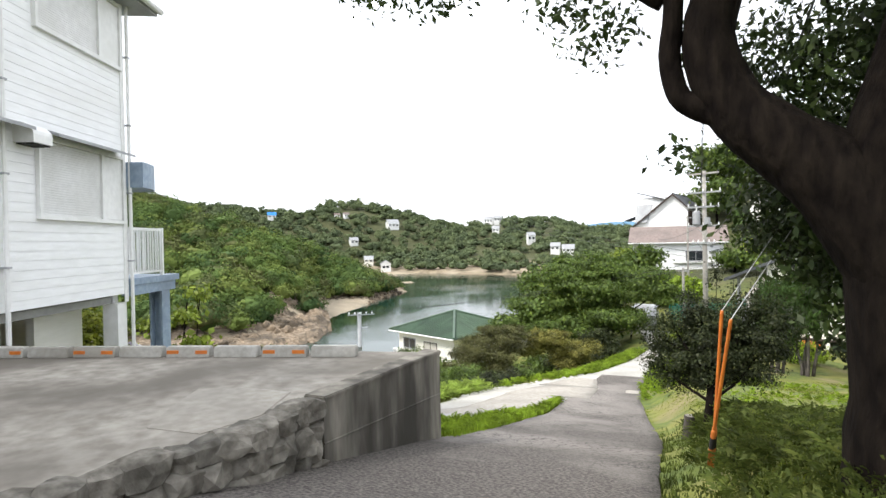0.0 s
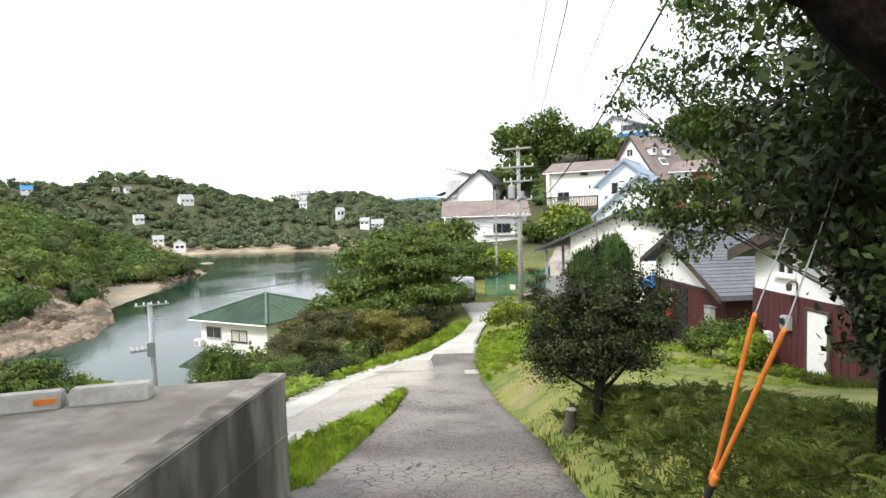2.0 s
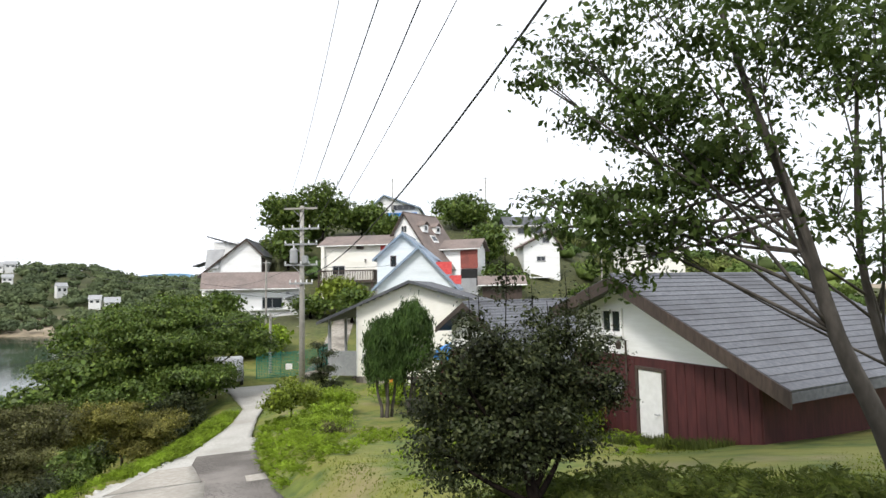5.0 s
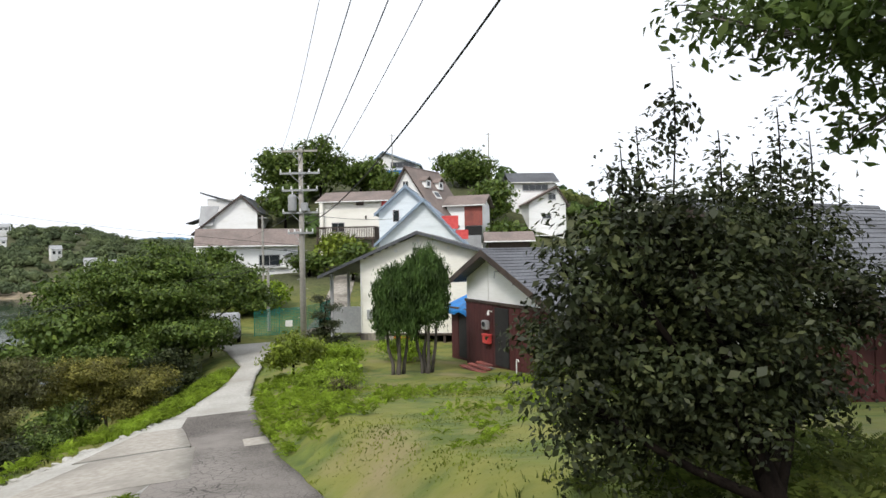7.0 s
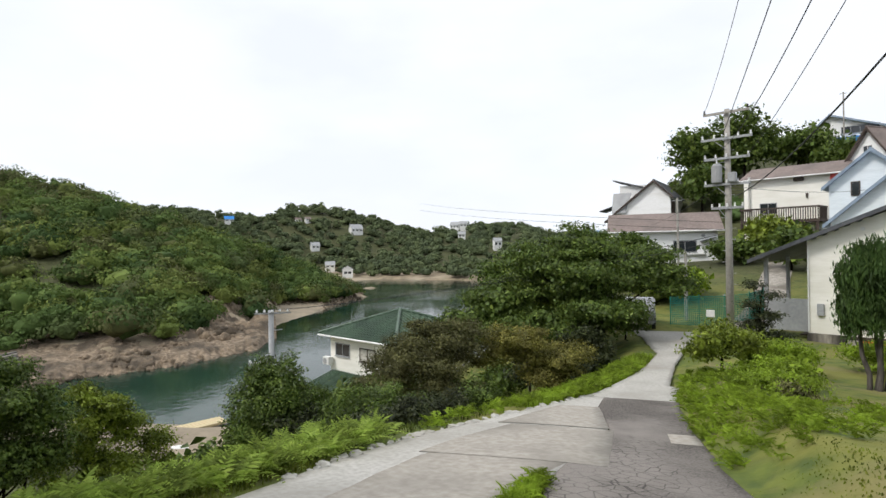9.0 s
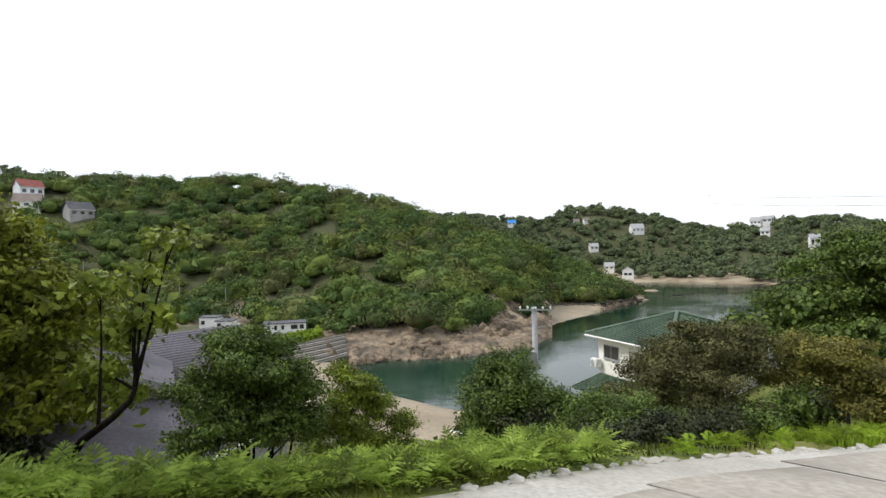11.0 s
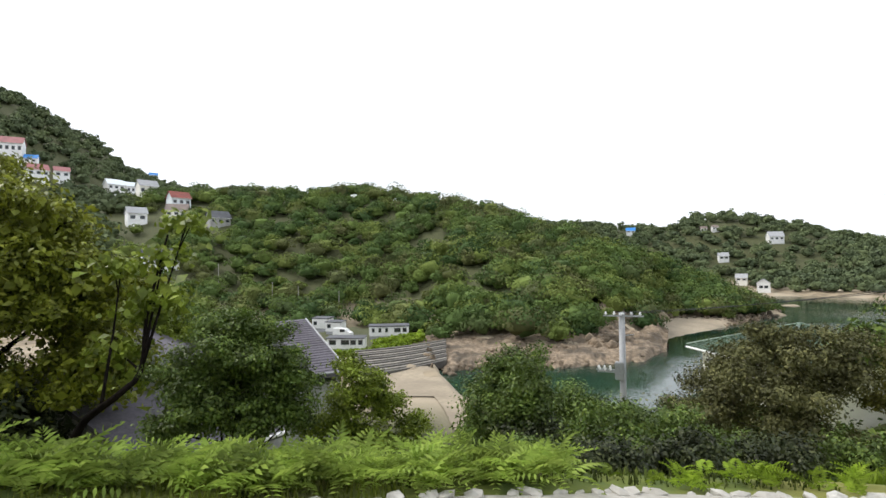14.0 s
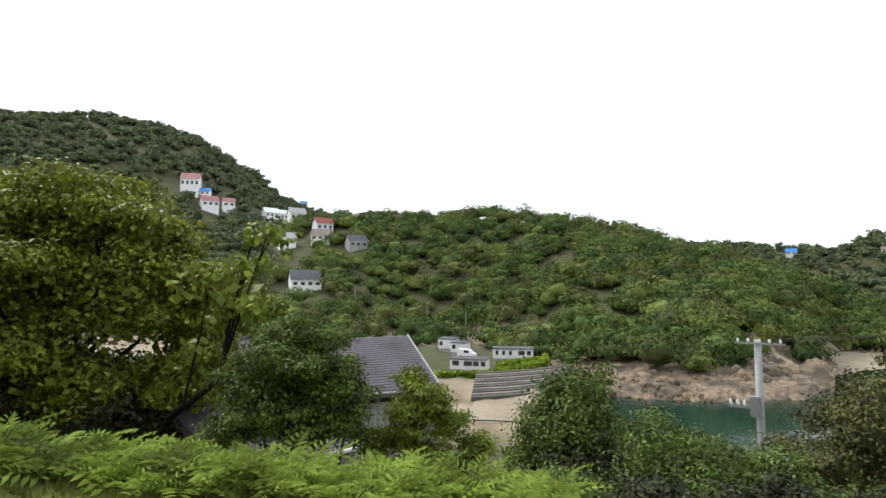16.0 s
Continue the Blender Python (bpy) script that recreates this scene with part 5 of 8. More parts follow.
def upper_houses():
    h = gable_house("house", -15.2, 87, 0, 0.0, 7.6, 8, 8.5, 13.9, 13.6, 2.0, 15.7, WHITEPAINT, BLUEPAINT, "white hilltop house with blue fascia and mono-pitch roof", 0.3, 0.4, 0.5, trim=BLUEPAINT)
    window(h, 3.2, 13.3, 7.0, 14.1, 0, GREY, 4)
    part("blue_balcony", bevelled((2.6, -0.6, 12.2), (7.4, -0.004, 12.8), 0.05), TARP, h, "bright blue balcony front")
    t = side_house("house", 5.6, 71.5, 6, 5.6, 5, 1.5, 8.7, 10.0, PALEWALL, DARKROOF, "white hillside house with dark roof and window band")
    window(t, 1.4, 7.6, 4.6, 8.3, 0, GREY, 4)
    u = gable_house("house", 7.3, 68, 8, 0.0, 4.6, 5, -1.5, 5.7, 5.7, 3.4, 7.5, PALEWALL, BROWNROOF, "white gabled house with brown roof on the hillside", 0.4, 0.4)
    window(u, 2.5, 6.1, 3.3, 6.7, 0, GREY, 2)
    window(u, 1.7, 3.8, 2.7, 4.3, 0, GREY, 2)
    part("balcony", boxes(((0.4, -1.4, 1.6), (3.2, -0.01, 1.75)), ((0.4, -1.4, 1.75), (0.5, -0.01, 2.6)), ((0.4, -1.4, 2.5), (3.2, -1.3, 2.6)))
         , WHITEPAINT, u)
    v = side_house("house", 18.5, 62, 4, 6.5, 5, -1.0, 5.0, 5.7, CREAMWALL, DARKROOF, "pale flat-roofed house at the top of the hill")
    window(v, 2.2, 3.4, 4.4, 4.3, 0, GREY, 2)
    b = side_house("open_shed", 1.7, 49.5, 0, 3.6, 2.5, -4.0, 0.9, 1.5, DARKWOOD, BROWNROOF, "low brown-roofed open shed", category="shed")
    a = thing("arched_building", pose(-27.5, 76, 0, 0, 0, 0), "grey arched-roof building behind the trees", "building")
    prof = [(-1.9, 0), (-1.9, 6.3)] + [(-1.9 * math.cos(t), 6.3 + 1.9 * math.sin(t)) for t in np.linspace(0.2, math.pi - 0.2, 9)] + [(1.9, 6.3), (1.9, 0)]
    part("vault", prism(bmesh.new(), prof, 0, 6), GREY, a)
    window(a, -0.3, 5.0, 0.7, 6.0, 0, DARKWOOD, 2, False)


shed_two()
shed_one()
lean_to()
meter_post()
house_a()
low_house()
left_house()
deck_house()
gable_pair()
dormer_house()
upper_houses()


def brick_steps():
    s = thing("steps", SHED @ Matrix.Translation((1.35, -1.15, gz(0.2, 20.4) + 0.02)), "low red brick steps beside the shed", "steps")
    me = mesh_from(bevelled((0, 0, 0), (0.21, 0.1, 0.065), 0.008, 1), "brick")
    me.materials.append(BRICKRED)
    for j in range(3):
        for r in range(2):
            for c in range(8 - j * 2):
                piece("brick", me, s, Matrix.Translation((0.22 * c + 0.2 * j, 0.11 * r + 0.24 * j, 0.07 * j)))
    part("core", boxes(((0.05, 0.1, -0.2), (1.6, 0.95, 0.0))), CONCRETE_WALL, s)


brick_steps()


# ---------------------------------------------------------------- parking platform
PLAT = -0.2


def platform():
    poly = [(-1.15, -0.88), (-0.42, -3.15), (-0.02, -4.2), (0.15, -5.3), (1.0, -8.0), (0.5, -15), (-12, -15), (-11.5, -9.2), (-6.3, -4.75)]
    bm = bmesh.new()
    slab(bm, [(x, y, PLAT) for x, y in poly], 3.2)
    ob = part("parking_platform", bm, CONCRETE_SLAB)
    tagged(ob, "weathered grey concrete parking platform", "platform", kind="structure")
    me = mesh_from(slab(bmesh.new(), [(-0.72, -3.2, PLAT + 0.006), (-0.22, -3.75, PLAT + 0.006), (-0.12, -4.3, PLAT + 0.006), (-0.6, -4.55, PLAT + 0.006), (-1.15, -4.15, PLAT + 0.006), (-1.56, -3.79, PLAT + 0.006), (-1.2, -3.4, PLAT + 0.006)], 0.01), "repair")
    me.materials.append(CONCRETE_PATCH)
    tagged(new("paving_repair", me), "pale screed strip on the parking platform", "paving", kind="structure")
    w = tagged(part("retaining_wall", bmesh.new(), CONCRETE_WALL), "stained concrete retaining wall with rubble stones at one end", "wall", kind="structure")
    a, b = Vector((-1.17, -0.86, 0)), Vector((-0.34, -3.15, 0))
    d = (b - a).normalized()
    nrm = Vector((-d.y, d.x, 0))
    nrm = nrm if nrm.x > 0 else -nrm
    bm = bmesh.new()
    N = 16
    for i in range(N):
        p, q = a.lerp(b, i / N), a.lerp(b, (i + 1) / N)
        c = [(p + nrm * 0.1), (q + nrm * 0.1), (q - nrm * 0.12), (p - nrm * 0.12)]
        slab(bm, [(v.x, v.y, PLAT + 0.012) for v in c], 2.4)
    bmesh.ops.remove_doubles(bm, verts=bm.verts, dist=0.001)
    part("wall_face", bm, CONCRETE_WALL, w)
    bm = bmesh.new()
    c = [a + nrm * 0.115 + d * -0.02, b + nrm * 0.115, b - nrm * 0.14, a - nrm * 0.14 + d * -0.02]
    slab(bm, [(v.x, v.y, PLAT + 0.03) for v in c], 0.05)
    bmesh.ops.bevel(bm, geom=bm.edges[:], offset=0.012, segments=2, affect='EDGES')
    part("coping", bm, CONCRETE_WALL, w, "worn concrete coping")
    part("form_joint", rod([a + nrm * 0.1 + Vector((0, 0, -0.75)), b + nrm * 0.1 + Vector((0, 0, -0.62))], 0.012, 6), CONCRETE_WALL, w)
    rng = np.random.default_rng(5)
    line = curve_pts([(-0.33, -3.2, 0), (-0.08, -3.8, 0), (0.08, -4.4, 0), (0.2, -5.2, 0), (0.45, -6.1, 0)], 40)
    k = 0
    for i in range(1, len(line), 3):
        p = line[i]
        g = float(lane_z(p.x * UV[0] + p.y * UV[1], -2))
        z = PLAT - 0.06
        while z > min(g - 0.05, PLAT - 0.12):
            bm = bmesh.new()
            bmesh.ops.create_icosphere(bm, subdivisions=2, radius=1)
            sx, sy, sz = 0.14 * rng.uniform(0.8, 1.3), 0.15 * rng.uniform(0.8, 1.2), 0.12 * rng.uniform(0.75, 1.2)
            for v in bm.verts:
                f = 1 + 0.28 * noise.noise(v.co * 1.6 + Vector((k * 7.1, 0, 0)))
                c = Vector([max(-0.72, min(0.72, q)) for q in v.co]) * 1.3 * f
                v.co = Vector((c.x * sx, c.y * sy, c.z * sz))
            s = part("stone", bm, STONE, w)
            s.matrix_local = Matrix.Translation((p.x + rng.uniform(-0.03, 0.03), p.y, z - 0.02)) @ Matrix.Rotation(rng.uniform(0, 3), 4, 'Z')
            z -= sz * 1.7
            k += 1


platform()


def wheel_stop(m, reflect):
    s = thing("wheel_stop", m, "grey concrete parking wheel stop" + (" with orange reflectors" if reflect else ""), "wheel stop", "wheel stops on the platform")
    bm = prism(bmesh.new(), [(-0.09, 0), (0.09, 0), (0.06, 0.14), (-0.06, 0.14)], -0.3, 0.3)
    bmesh.ops.bevel(bm, geom=bm.edges[:], offset=0.012, segments=2, affect='EDGES')
    part("block", bm, CONCRETE_PALE, s)
    if reflect:
        for y in (-0.2, 0.2):
            bm = boxes(((0.074, y - 0.08, 0.05), (0.088, y + 0.08, 0.095)))
            part("reflector", bm, ORANGE, s)
    return s


for k in range(9):
    cx, cy = -1.95 - 0.745 * 0.66 * k, -1.9 - 0.667 * 0.66 * k
    wheel_stop(pose(cx, cy, PLAT, 0, 0, -49.2), k % 2 == 1)


def apartment():
    h = thing("apartment_building", pose(-8.5, -2.71, 0, 0, 0, 136.4), "white clapboard apartment block with shuttered windows", "building")
    F = PALEWALL
    part("wall", boxes(((-14, 0, 0.34), (0, 0.18, 6.3))), F, h)
    part("wall", boxes(((-0.18, 0.18, 0.18), (0, 9, 6.3))), F, h)
    part("wall", boxes(((-14, 8.82, 0.18), (-0.18, 9, 6.3)), ((-14, 0.18, 0.18), (-13.82, 8.82, 6.3))), F, h)
    part("floor_slab", boxes(((-13.8, 0.2, 0.16), (-0.2, 8.8, 0.3))), GREYWALL, h)
    part("roof", slab(bmesh.new(), [(-14.4, -0.5, 6.45), (0.55, -0.5, 6.45), (0.55, 9.4, 6.9), (-14.4, 9.4, 6.9)], 0.2), GREY, h)
    part("gutter", rod([(-14.4, -0.56, 6.36), (0.6, -0.56, 6.36)], 0.07, 8), WHITEPAINT, h)
    me = mesh_from(boxes(((-14, -0.016, 0), (0.012, -0.001, 0.145))), "siding_board")
    me.materials.append(F)
    for k in range(39):
        piece("siding_board", me, h, Matrix.Translation((0, 0, 0.345 + 0.1525 * k)))
    part("corner_board", boxes(((-0.1, -0.035, 0.18), (0.03, -0.017, 6.3))), WHITEPAINT, h)
    part("lower_wall", boxes(((-14, 2.2, -3), (-1.4, 2.35, 0.16))), GREYWALL, h)
    part("lower_wall", boxes(((-1.4, 0.9, -3), (-0.2, 1.05, 0.16)), ((-0.2, 0.9, -3), (-0.05, 8.8, 0.16))), CREAMWALL, h, "cream ground-floor wall")
    part("pillar", boxes(((-0.32, 0.0, -3), (0.0, 0.3, 0.17))), WHITEPAINT, h)
    part("pillar", boxes(((-3.6, 0.0, -3), (-3.3, 0.3, 0.17))), WHITEPAINT, h)
    lw = window(h, -3.0, -0.75, -1.9, 0.05, 2.2, DARKWOOD, 4, True, DARK)
    for wz0, wz1 in ((1.84, 3.07), (4.95, 6.15)):
        wn_ = part("shutter_window", boxes(((-2.52, -0.09, wz0 - 0.07), (-0.1, -0.017, wz0)), ((-2.52, -0.09, wz1), (-0.1, -0.017, wz1 + 0.06)), ((-2.52, -0.09, wz0), (-2.46, -0.017, wz1)), ((-0.16, -0.09, wz0), (-0.1, -0.017, wz1)), ((-0.86, -0.09, wz0), (-0.8, -0.017, wz1))), WHITEPAINT, h, "closed white louvred shutters")
        sm = mesh_from(boxes(((-2.45, -0.05, 0), (-0.87, -0.03, 0.034))), "slat")
        sm.materials.append(WHITEPAINT)
        n = int((wz1 - wz0) / 0.042)
        for k in range(n):
            piece("slat", sm, wn_, Matrix.Translation((0, 0, wz0 + 0.042 * k + 0.004)) @ Matrix.Rotation(0.0, 4, 'X'))
        part("panel", boxes(((-0.79, -0.05, wz0 + 0.01), (-0.17, -0.02, wz1 - 0.01))), WHITEPAINT, wn_)
    for x0, x1 in ((-2.5, -0.25), (-5.5, -3.0)):
        part("window_canopy", slab(bmesh.new(), [(x0, -0.4, 3.15), (x1, -0.4, 3.15), (x1, -0.017, 3.27), (x0, -0.017, 3.27)], 0.05), GREY, h, "thin grey window canopy")
    hb = bmesh.new()
    yz = [(-0.017, 2.93), (-0.34, 2.93)] + [(-0.34 + 0.323 * (1 - math.cos(t)), 3.06 + 0.2 * math.sin(t)) for t in np.linspace(0, math.pi / 2, 6)]
    lo = [hb.verts.new((-2.98, a, b)) for a, b in yz]
    hi = [hb.verts.new((-2.56, a, b)) for a, b in yz]
    hb.faces.new(lo)
    hb.faces.new(hi)
    for q in range(len(yz)):
        hb.faces.new((lo[q], lo[(q + 1) % len(yz)], hi[(q + 1) % len(yz)], hi[q]))
    hd = part("vent_hood", hb, WHITEPAINT, h, "pale rounded kitchen vent hood")
    part("vent_mouth", boxes(((-2.95, -0.32, 2.905), (-2.59, -0.05, 2.927))), DARK, hd)
    for x in (0.07, -3.25):
        p = part("downpipe", rod([(x, -0.09, 6.3), (x, -0.09, -1.5)], 0.035, 8), WHITEPAINT, h)
        for z in (1.0, 2.4, 3.8, 5.2):
            part("bracket", boxes(((x - 0.05, -0.13, z), (x + 0.05, -0.02, z + 0.03))), GREY, p)
    bal = part("balcony", boxes(((0.04, -0.06, 0.5), (2.2, 4.2, 0.64))), BLUEPAINT, h, "balcony with white bar railing on blue steel")
    part("beam", boxes(((0.06, -0.03, 0.28), (2.05, 0.13, 0.496)), ((1.85, 0.14, 0.28), (2.0, 4.1, 0.496))), BLUEPAINT, bal)
    for y in (-0.02, 3.6):
        part("post", boxes(((1.42, y, -3.5), (1.78, y + 0.05, 0.276)), ((1.57, y + 0.051, -3.5), (1.63, y + 0.25, 0.276)), ((1.42, y + 0.251, -3.5), (1.78, y + 0.3, 0.276))), BLUEPAINT, bal, "blue steel I-beam post")
    part("rail", boxes(((0.1, 0.0, 1.66), (1.55, 0.05, 1.72)), ((1.5, 0.051, 1.66), (1.55, 4.1, 1.72)), ((0.1, 0.0, 0.72), (1.55, 0.04, 0.76)), ((1.5, 0.051, 0.72), (1.55, 4.1, 0.76))), WHITEPAINT, bal)
    bme = mesh_from(boxes(((-0.014, -0.014, 0), (0.014, 0.014, 0.9))), "bar")
    bme.materials.append(WHITEPAINT)
    for k in range(13):
        piece("bar", bme, bal, Matrix.Translation((0.16 + 0.108 * k, 0.02, 0.76)))
    for k in range(37):
        piece("bar", bme, bal, Matrix.Translation((1.525, 0.12 + 0.108 * k, 0.76)))
    part("rail_post", boxes(((1.49, -0.01, 0.642), (1.56, 0.06, 1.74))), WHITEPAINT, bal)
    cp = [(0.04 + 0.96 * math.cos(t), -0.38 * math.sin(t)) for t in np.linspace(0, math.pi / 2, 9)]
    bm = bmesh.new()
    slab(bm, [(0.04, 2.2, 3.06)] + [(1.0, 2.2, 3.06)] + [(x, y, 3.06) for x, y in cp], 0.53)
    part("porch_canopy", bm, BLUEPAINT, h, "rounded bluish canopy")
    part("canopy_post", rod([(0.46, 0.25, 0.65), (0.46, 0.25, 2.53)], 0.045, 8), WHITEPAINT, h)


apartment()


# ---------------------------------------------------------------- things by the lane
def guy_guards():
    for tip, lab in (((2.73, -1.40, 0.70), "orange plastic guy-wire guard leaning over the grass"), ((2.85, -1.56, 0.66), "orange plastic guy-wire guard leaning over the grass")):
        b = Vector((2.46 if tip[0] < 2.8 else 2.43, -0.92, -0.72))
        t = Vector(tip)
        g = thing("guy_guard", Matrix.Translation(b), lab, "guy guard", "orange guy guards")
        d = t - b
        part("sleeve", rod([d * 0.0, d * 0.3, d * 0.985, d], [0.015, 0.0135, 0.0135, 0.01], 12), ORANGE, g, smooth=True)
        part("collar", rod([d * 0.10, d * 0.12, d * 0.26, d * 0.28], [0.015, 0.021, 0.021, 0.015], 12), ORANGE, g, smooth=True)
        part("black_band", rod([d * 0.14, d * 0.22], 0.022, 12), DARK, g)
        part("guy_wire", rod([d, d + Vector((0.45, 0.9, 1.12)) * 3.2], 0.004, 5), STEEL, g)


guy_guards()


def stump():
    x, y = 0.63, 2.95
    s = thing("tree_stump", pose(x, y, gz(x, y)), "short weathered grey tree stump in the grass", "stump")
    bm = bmesh.new()
    tube(bm, [(0, 0, -0.1), (0, 0, 0.05), (0.01, 0, 0.26), (0.02, 0.01, 0.36)], [0.12, 0.095, 0.085, 0.08], 14)
    for v in bm.verts:
        v.co += Vector((noise.noise(v.co * 9), noise.noise(v.co * 9 + Vector((4, 0, 0))), 0)) * 0.018
    part("bole", bm, BARKGREY, s, smooth=False)
    part("cut_face", rod([(0.02, 0.01, 0.355), (0.02, 0.01, 0.372)], 0.07, 14), CONCRETE_PATCH, s)


stump()


def utility_pole():
    p = thing("utility_pole", pose(-8.0, 26.0, gz(-8, 26)), "grey concrete utility pole with crossarms and transformer", "utility pole")
    z0 = gz(-8, 26)
    T = 4.98 - z0
    part("shaft", rod([(0, 0, -0.4), (0, 0, T * 0.5), (0, 0, T)], [0.155, 0.13, 0.10], 14), CONCRETE_POLE, p, smooth=True)
    for dz, half, mat in ((-0.16, 0.85, CONCRETE_POLE), (-1.2, 0.95, STEEL), (-2.0, 0.85, STEEL), (-3.05, 0.85, STEEL), (-4.0, 0.6, STEEL)):
        a = part("crossarm", boxes(((-half, -0.21, T + dz - 0.045), (half, -0.13, T + dz + 0.045))), mat, p)
        part("brace", rod([(-half * 0.55, -0.16, T + dz), (0, -0.16, T + dz - 0.45)], 0.015, 5), STEEL, a)
        for x in np.linspace(-half * 0.95, half * 0.95, 2 if dz > -0.5 else 5):
            ins = rod([(x, -0.17, T + dz + 0.045), (x, -0.17, T + dz + 0.09), (x, -0.17, T + dz + 0.11), (x, -0.17, T + dz + 0.19)], [0.035, 0.05, 0.03, 0.035], 8)
            part("insulator", ins, DARK if dz > -0.5 else PORCELAIN, a)
    tr = part("transformer", rod([(-0.36, -0.2, T - 3.0), (-0.36, -0.2, T - 2.95), (-0.36, -0.2, T - 2.3), (-0.36, -0.2, T - 2.2)], [0.15, 0.2, 0.2, 0.12], 12), GREY, p, "grey can transformer")
    part("bushing", rod([(-0.36, -0.2, T - 2.2), (-0.36, -0.2, T - 2.05)], 0.03, 6), PORCELAIN, tr)
    part("switch_box", bevelled((0.1, -0.42, T - 3.0), (0.4, -0.2, T - 2.6), 0.03), STEEL, p)
    for z in np.arange(1.6, T - 0.4, 0.45):
        s = 1 if int(z * 10) % 2 else -1
        part("step_bolt", rod([(0, 0, z), (0.26 * s, 0, z)], 0.012, 5), STEEL, p)
    # wires run up the hill to a pole behind the lane
    for x, z, run, rise, sag, r in ((-0.856, 4.844, 0.3905, 0.0081, 0.0091, 0.009), (-0.125, 3.957, 0.3672, 0.0856, 0.0013, 0.013), (-0.183, 3.339, 0.3687, -0.0737, 0.006, 0.011), (0.722, 2.95, 0.4259, 0.1181, 0.0046, 0.011)):
        pts = [(-8.0 + x + run * s, 25.85 - 0.919 * s, z + rise * s + sag * s * s) for s in np.linspace(0, 46, 30)]
        tagged(part("overhead_wire", rod(pts, r, 5), BLACKWIRE), "thin black overhead power line from the pole", "wire", "overhead lines")
    pts = [(-7.75 + 0.412 * s, 25.9 - 0.919 * s, 1.4 - 0.0066 * s + 0.0058 * s * s) for s in np.linspace(0, 46, 36)]
    tagged(part("telephone_cable", rod(pts, 0.02, 6), BLACKWIRE), "thick black telephone cable from the utility pole", "cable", "overhead lines")
    for z1, tx, ty, tz in ((1.8, -14.5, 58.6, 5.0), (2.0, -22, 50, 1.2), (0.4, -60, 60, 6.5), (0.1, -60, 60, 5.5), (1.9, -4.6, 46.4, 3.0)):
        a, b = Vector((-8.1, 25.9, z1)), Vector((tx, ty, tz))
        pts = [a.lerp(b, t) - Vector((0, 0, 1.2 * t * (1 - t))) for t in np.linspace(0, 1, 14)]
        tagged(part("service_wire", rod(pts, 0.011, 5), BLACKWIRE), "thin black service wire to a house", "wire", "overhead lines")


utility_pole()


def second_pole():
    x, y = -30.34, 18.36
    z0 = gz(x, y)
    T = -3.85 - z0
    p = thing("utility_pole", pose(x, y, z0, 0, 0, 60), "blue-grey steel utility pole with insulators by the bay", "utility pole")
    part("shaft", rod([(0, 0, -0.4), (0, 0, T)], [0.19, 0.15], 14), GREY, p, smooth=True)
    for dz, x0, x1 in ((-0.15, -0.9, 1.1), (-2.95, -1.3, 0.15), (-3.05, -1.25, 0.15)):
        a = part("crossarm", boxes(((x0, -0.24, T + dz - 0.04), (x1, -0.16, T + dz + 0.04))), STEEL, p)
        for k in range(5):
            xx = x0 + 0.12 + (x1 - x0 - 0.3) * k / 4
            part("insulator", rod([(xx, -0.2, T + dz + 0.04), (xx, -0.2, T + dz + 0.1), (xx, -0.2, T + dz + 0.22)], [0.03, 0.07, 0.04], 8), PORCELAIN, a)
    part("equipment_box", bevelled((-0.35, -0.5, T - 3.4), (0.1, -0.16, T - 2.5), 0.04), STEEL, p, "grey equipment box")
    part("lamp_arm", rod([(0, 0, T - 1.2), (0.6, -0.1, T - 1.1)], 0.03, 6), STEEL, p)
    for dx, tz in ((0.8, -1.0), (-0.5, -1.3)):
        a, b = Vector((x + dx * 0.5, y + dx * 0.8, z0 + T)), Vector((-8, 26, 1.0 + tz))
        pts = [a.lerp(b, t) - Vector((0, 0, 1.5 * t * (1 - t))) for t in np.linspace(0, 1, 14)]
        tagged(part("service_wire", rod(pts, 0.012, 5), BLACKWIRE), "thin black service wire to a house", "wire", "overhead lines")


second_pole()


def small_poles():
    for x, y, top, lab in ((-17.9, 47.5, 3.4, "slim grey pole before the white house"), (-11.5, 85, 18.1, "slim pole on the hilltop"), (3.25, 85, 17.9, "slim pole on the hilltop"), (15.5, 62, 6.9, "slim pole on the hillside"), (-12.2, 33.0, -0.8, "slim grey service pole")):
        z = gz(x, y)
        p = thing("service_pole", pose(x, y, z), lab, "pole", "slim poles")
        part("shaft", rod([(0, 0, -0.3), (0, 0, top - z)], [0.1, 0.08], 8), CONCRETE_POLE, p)
        part("arm", boxes(((-0.4, -0.05, top - z - 0.25), (0.4, 0.0, top - z - 0.18))), STEEL, p)


small_poles()


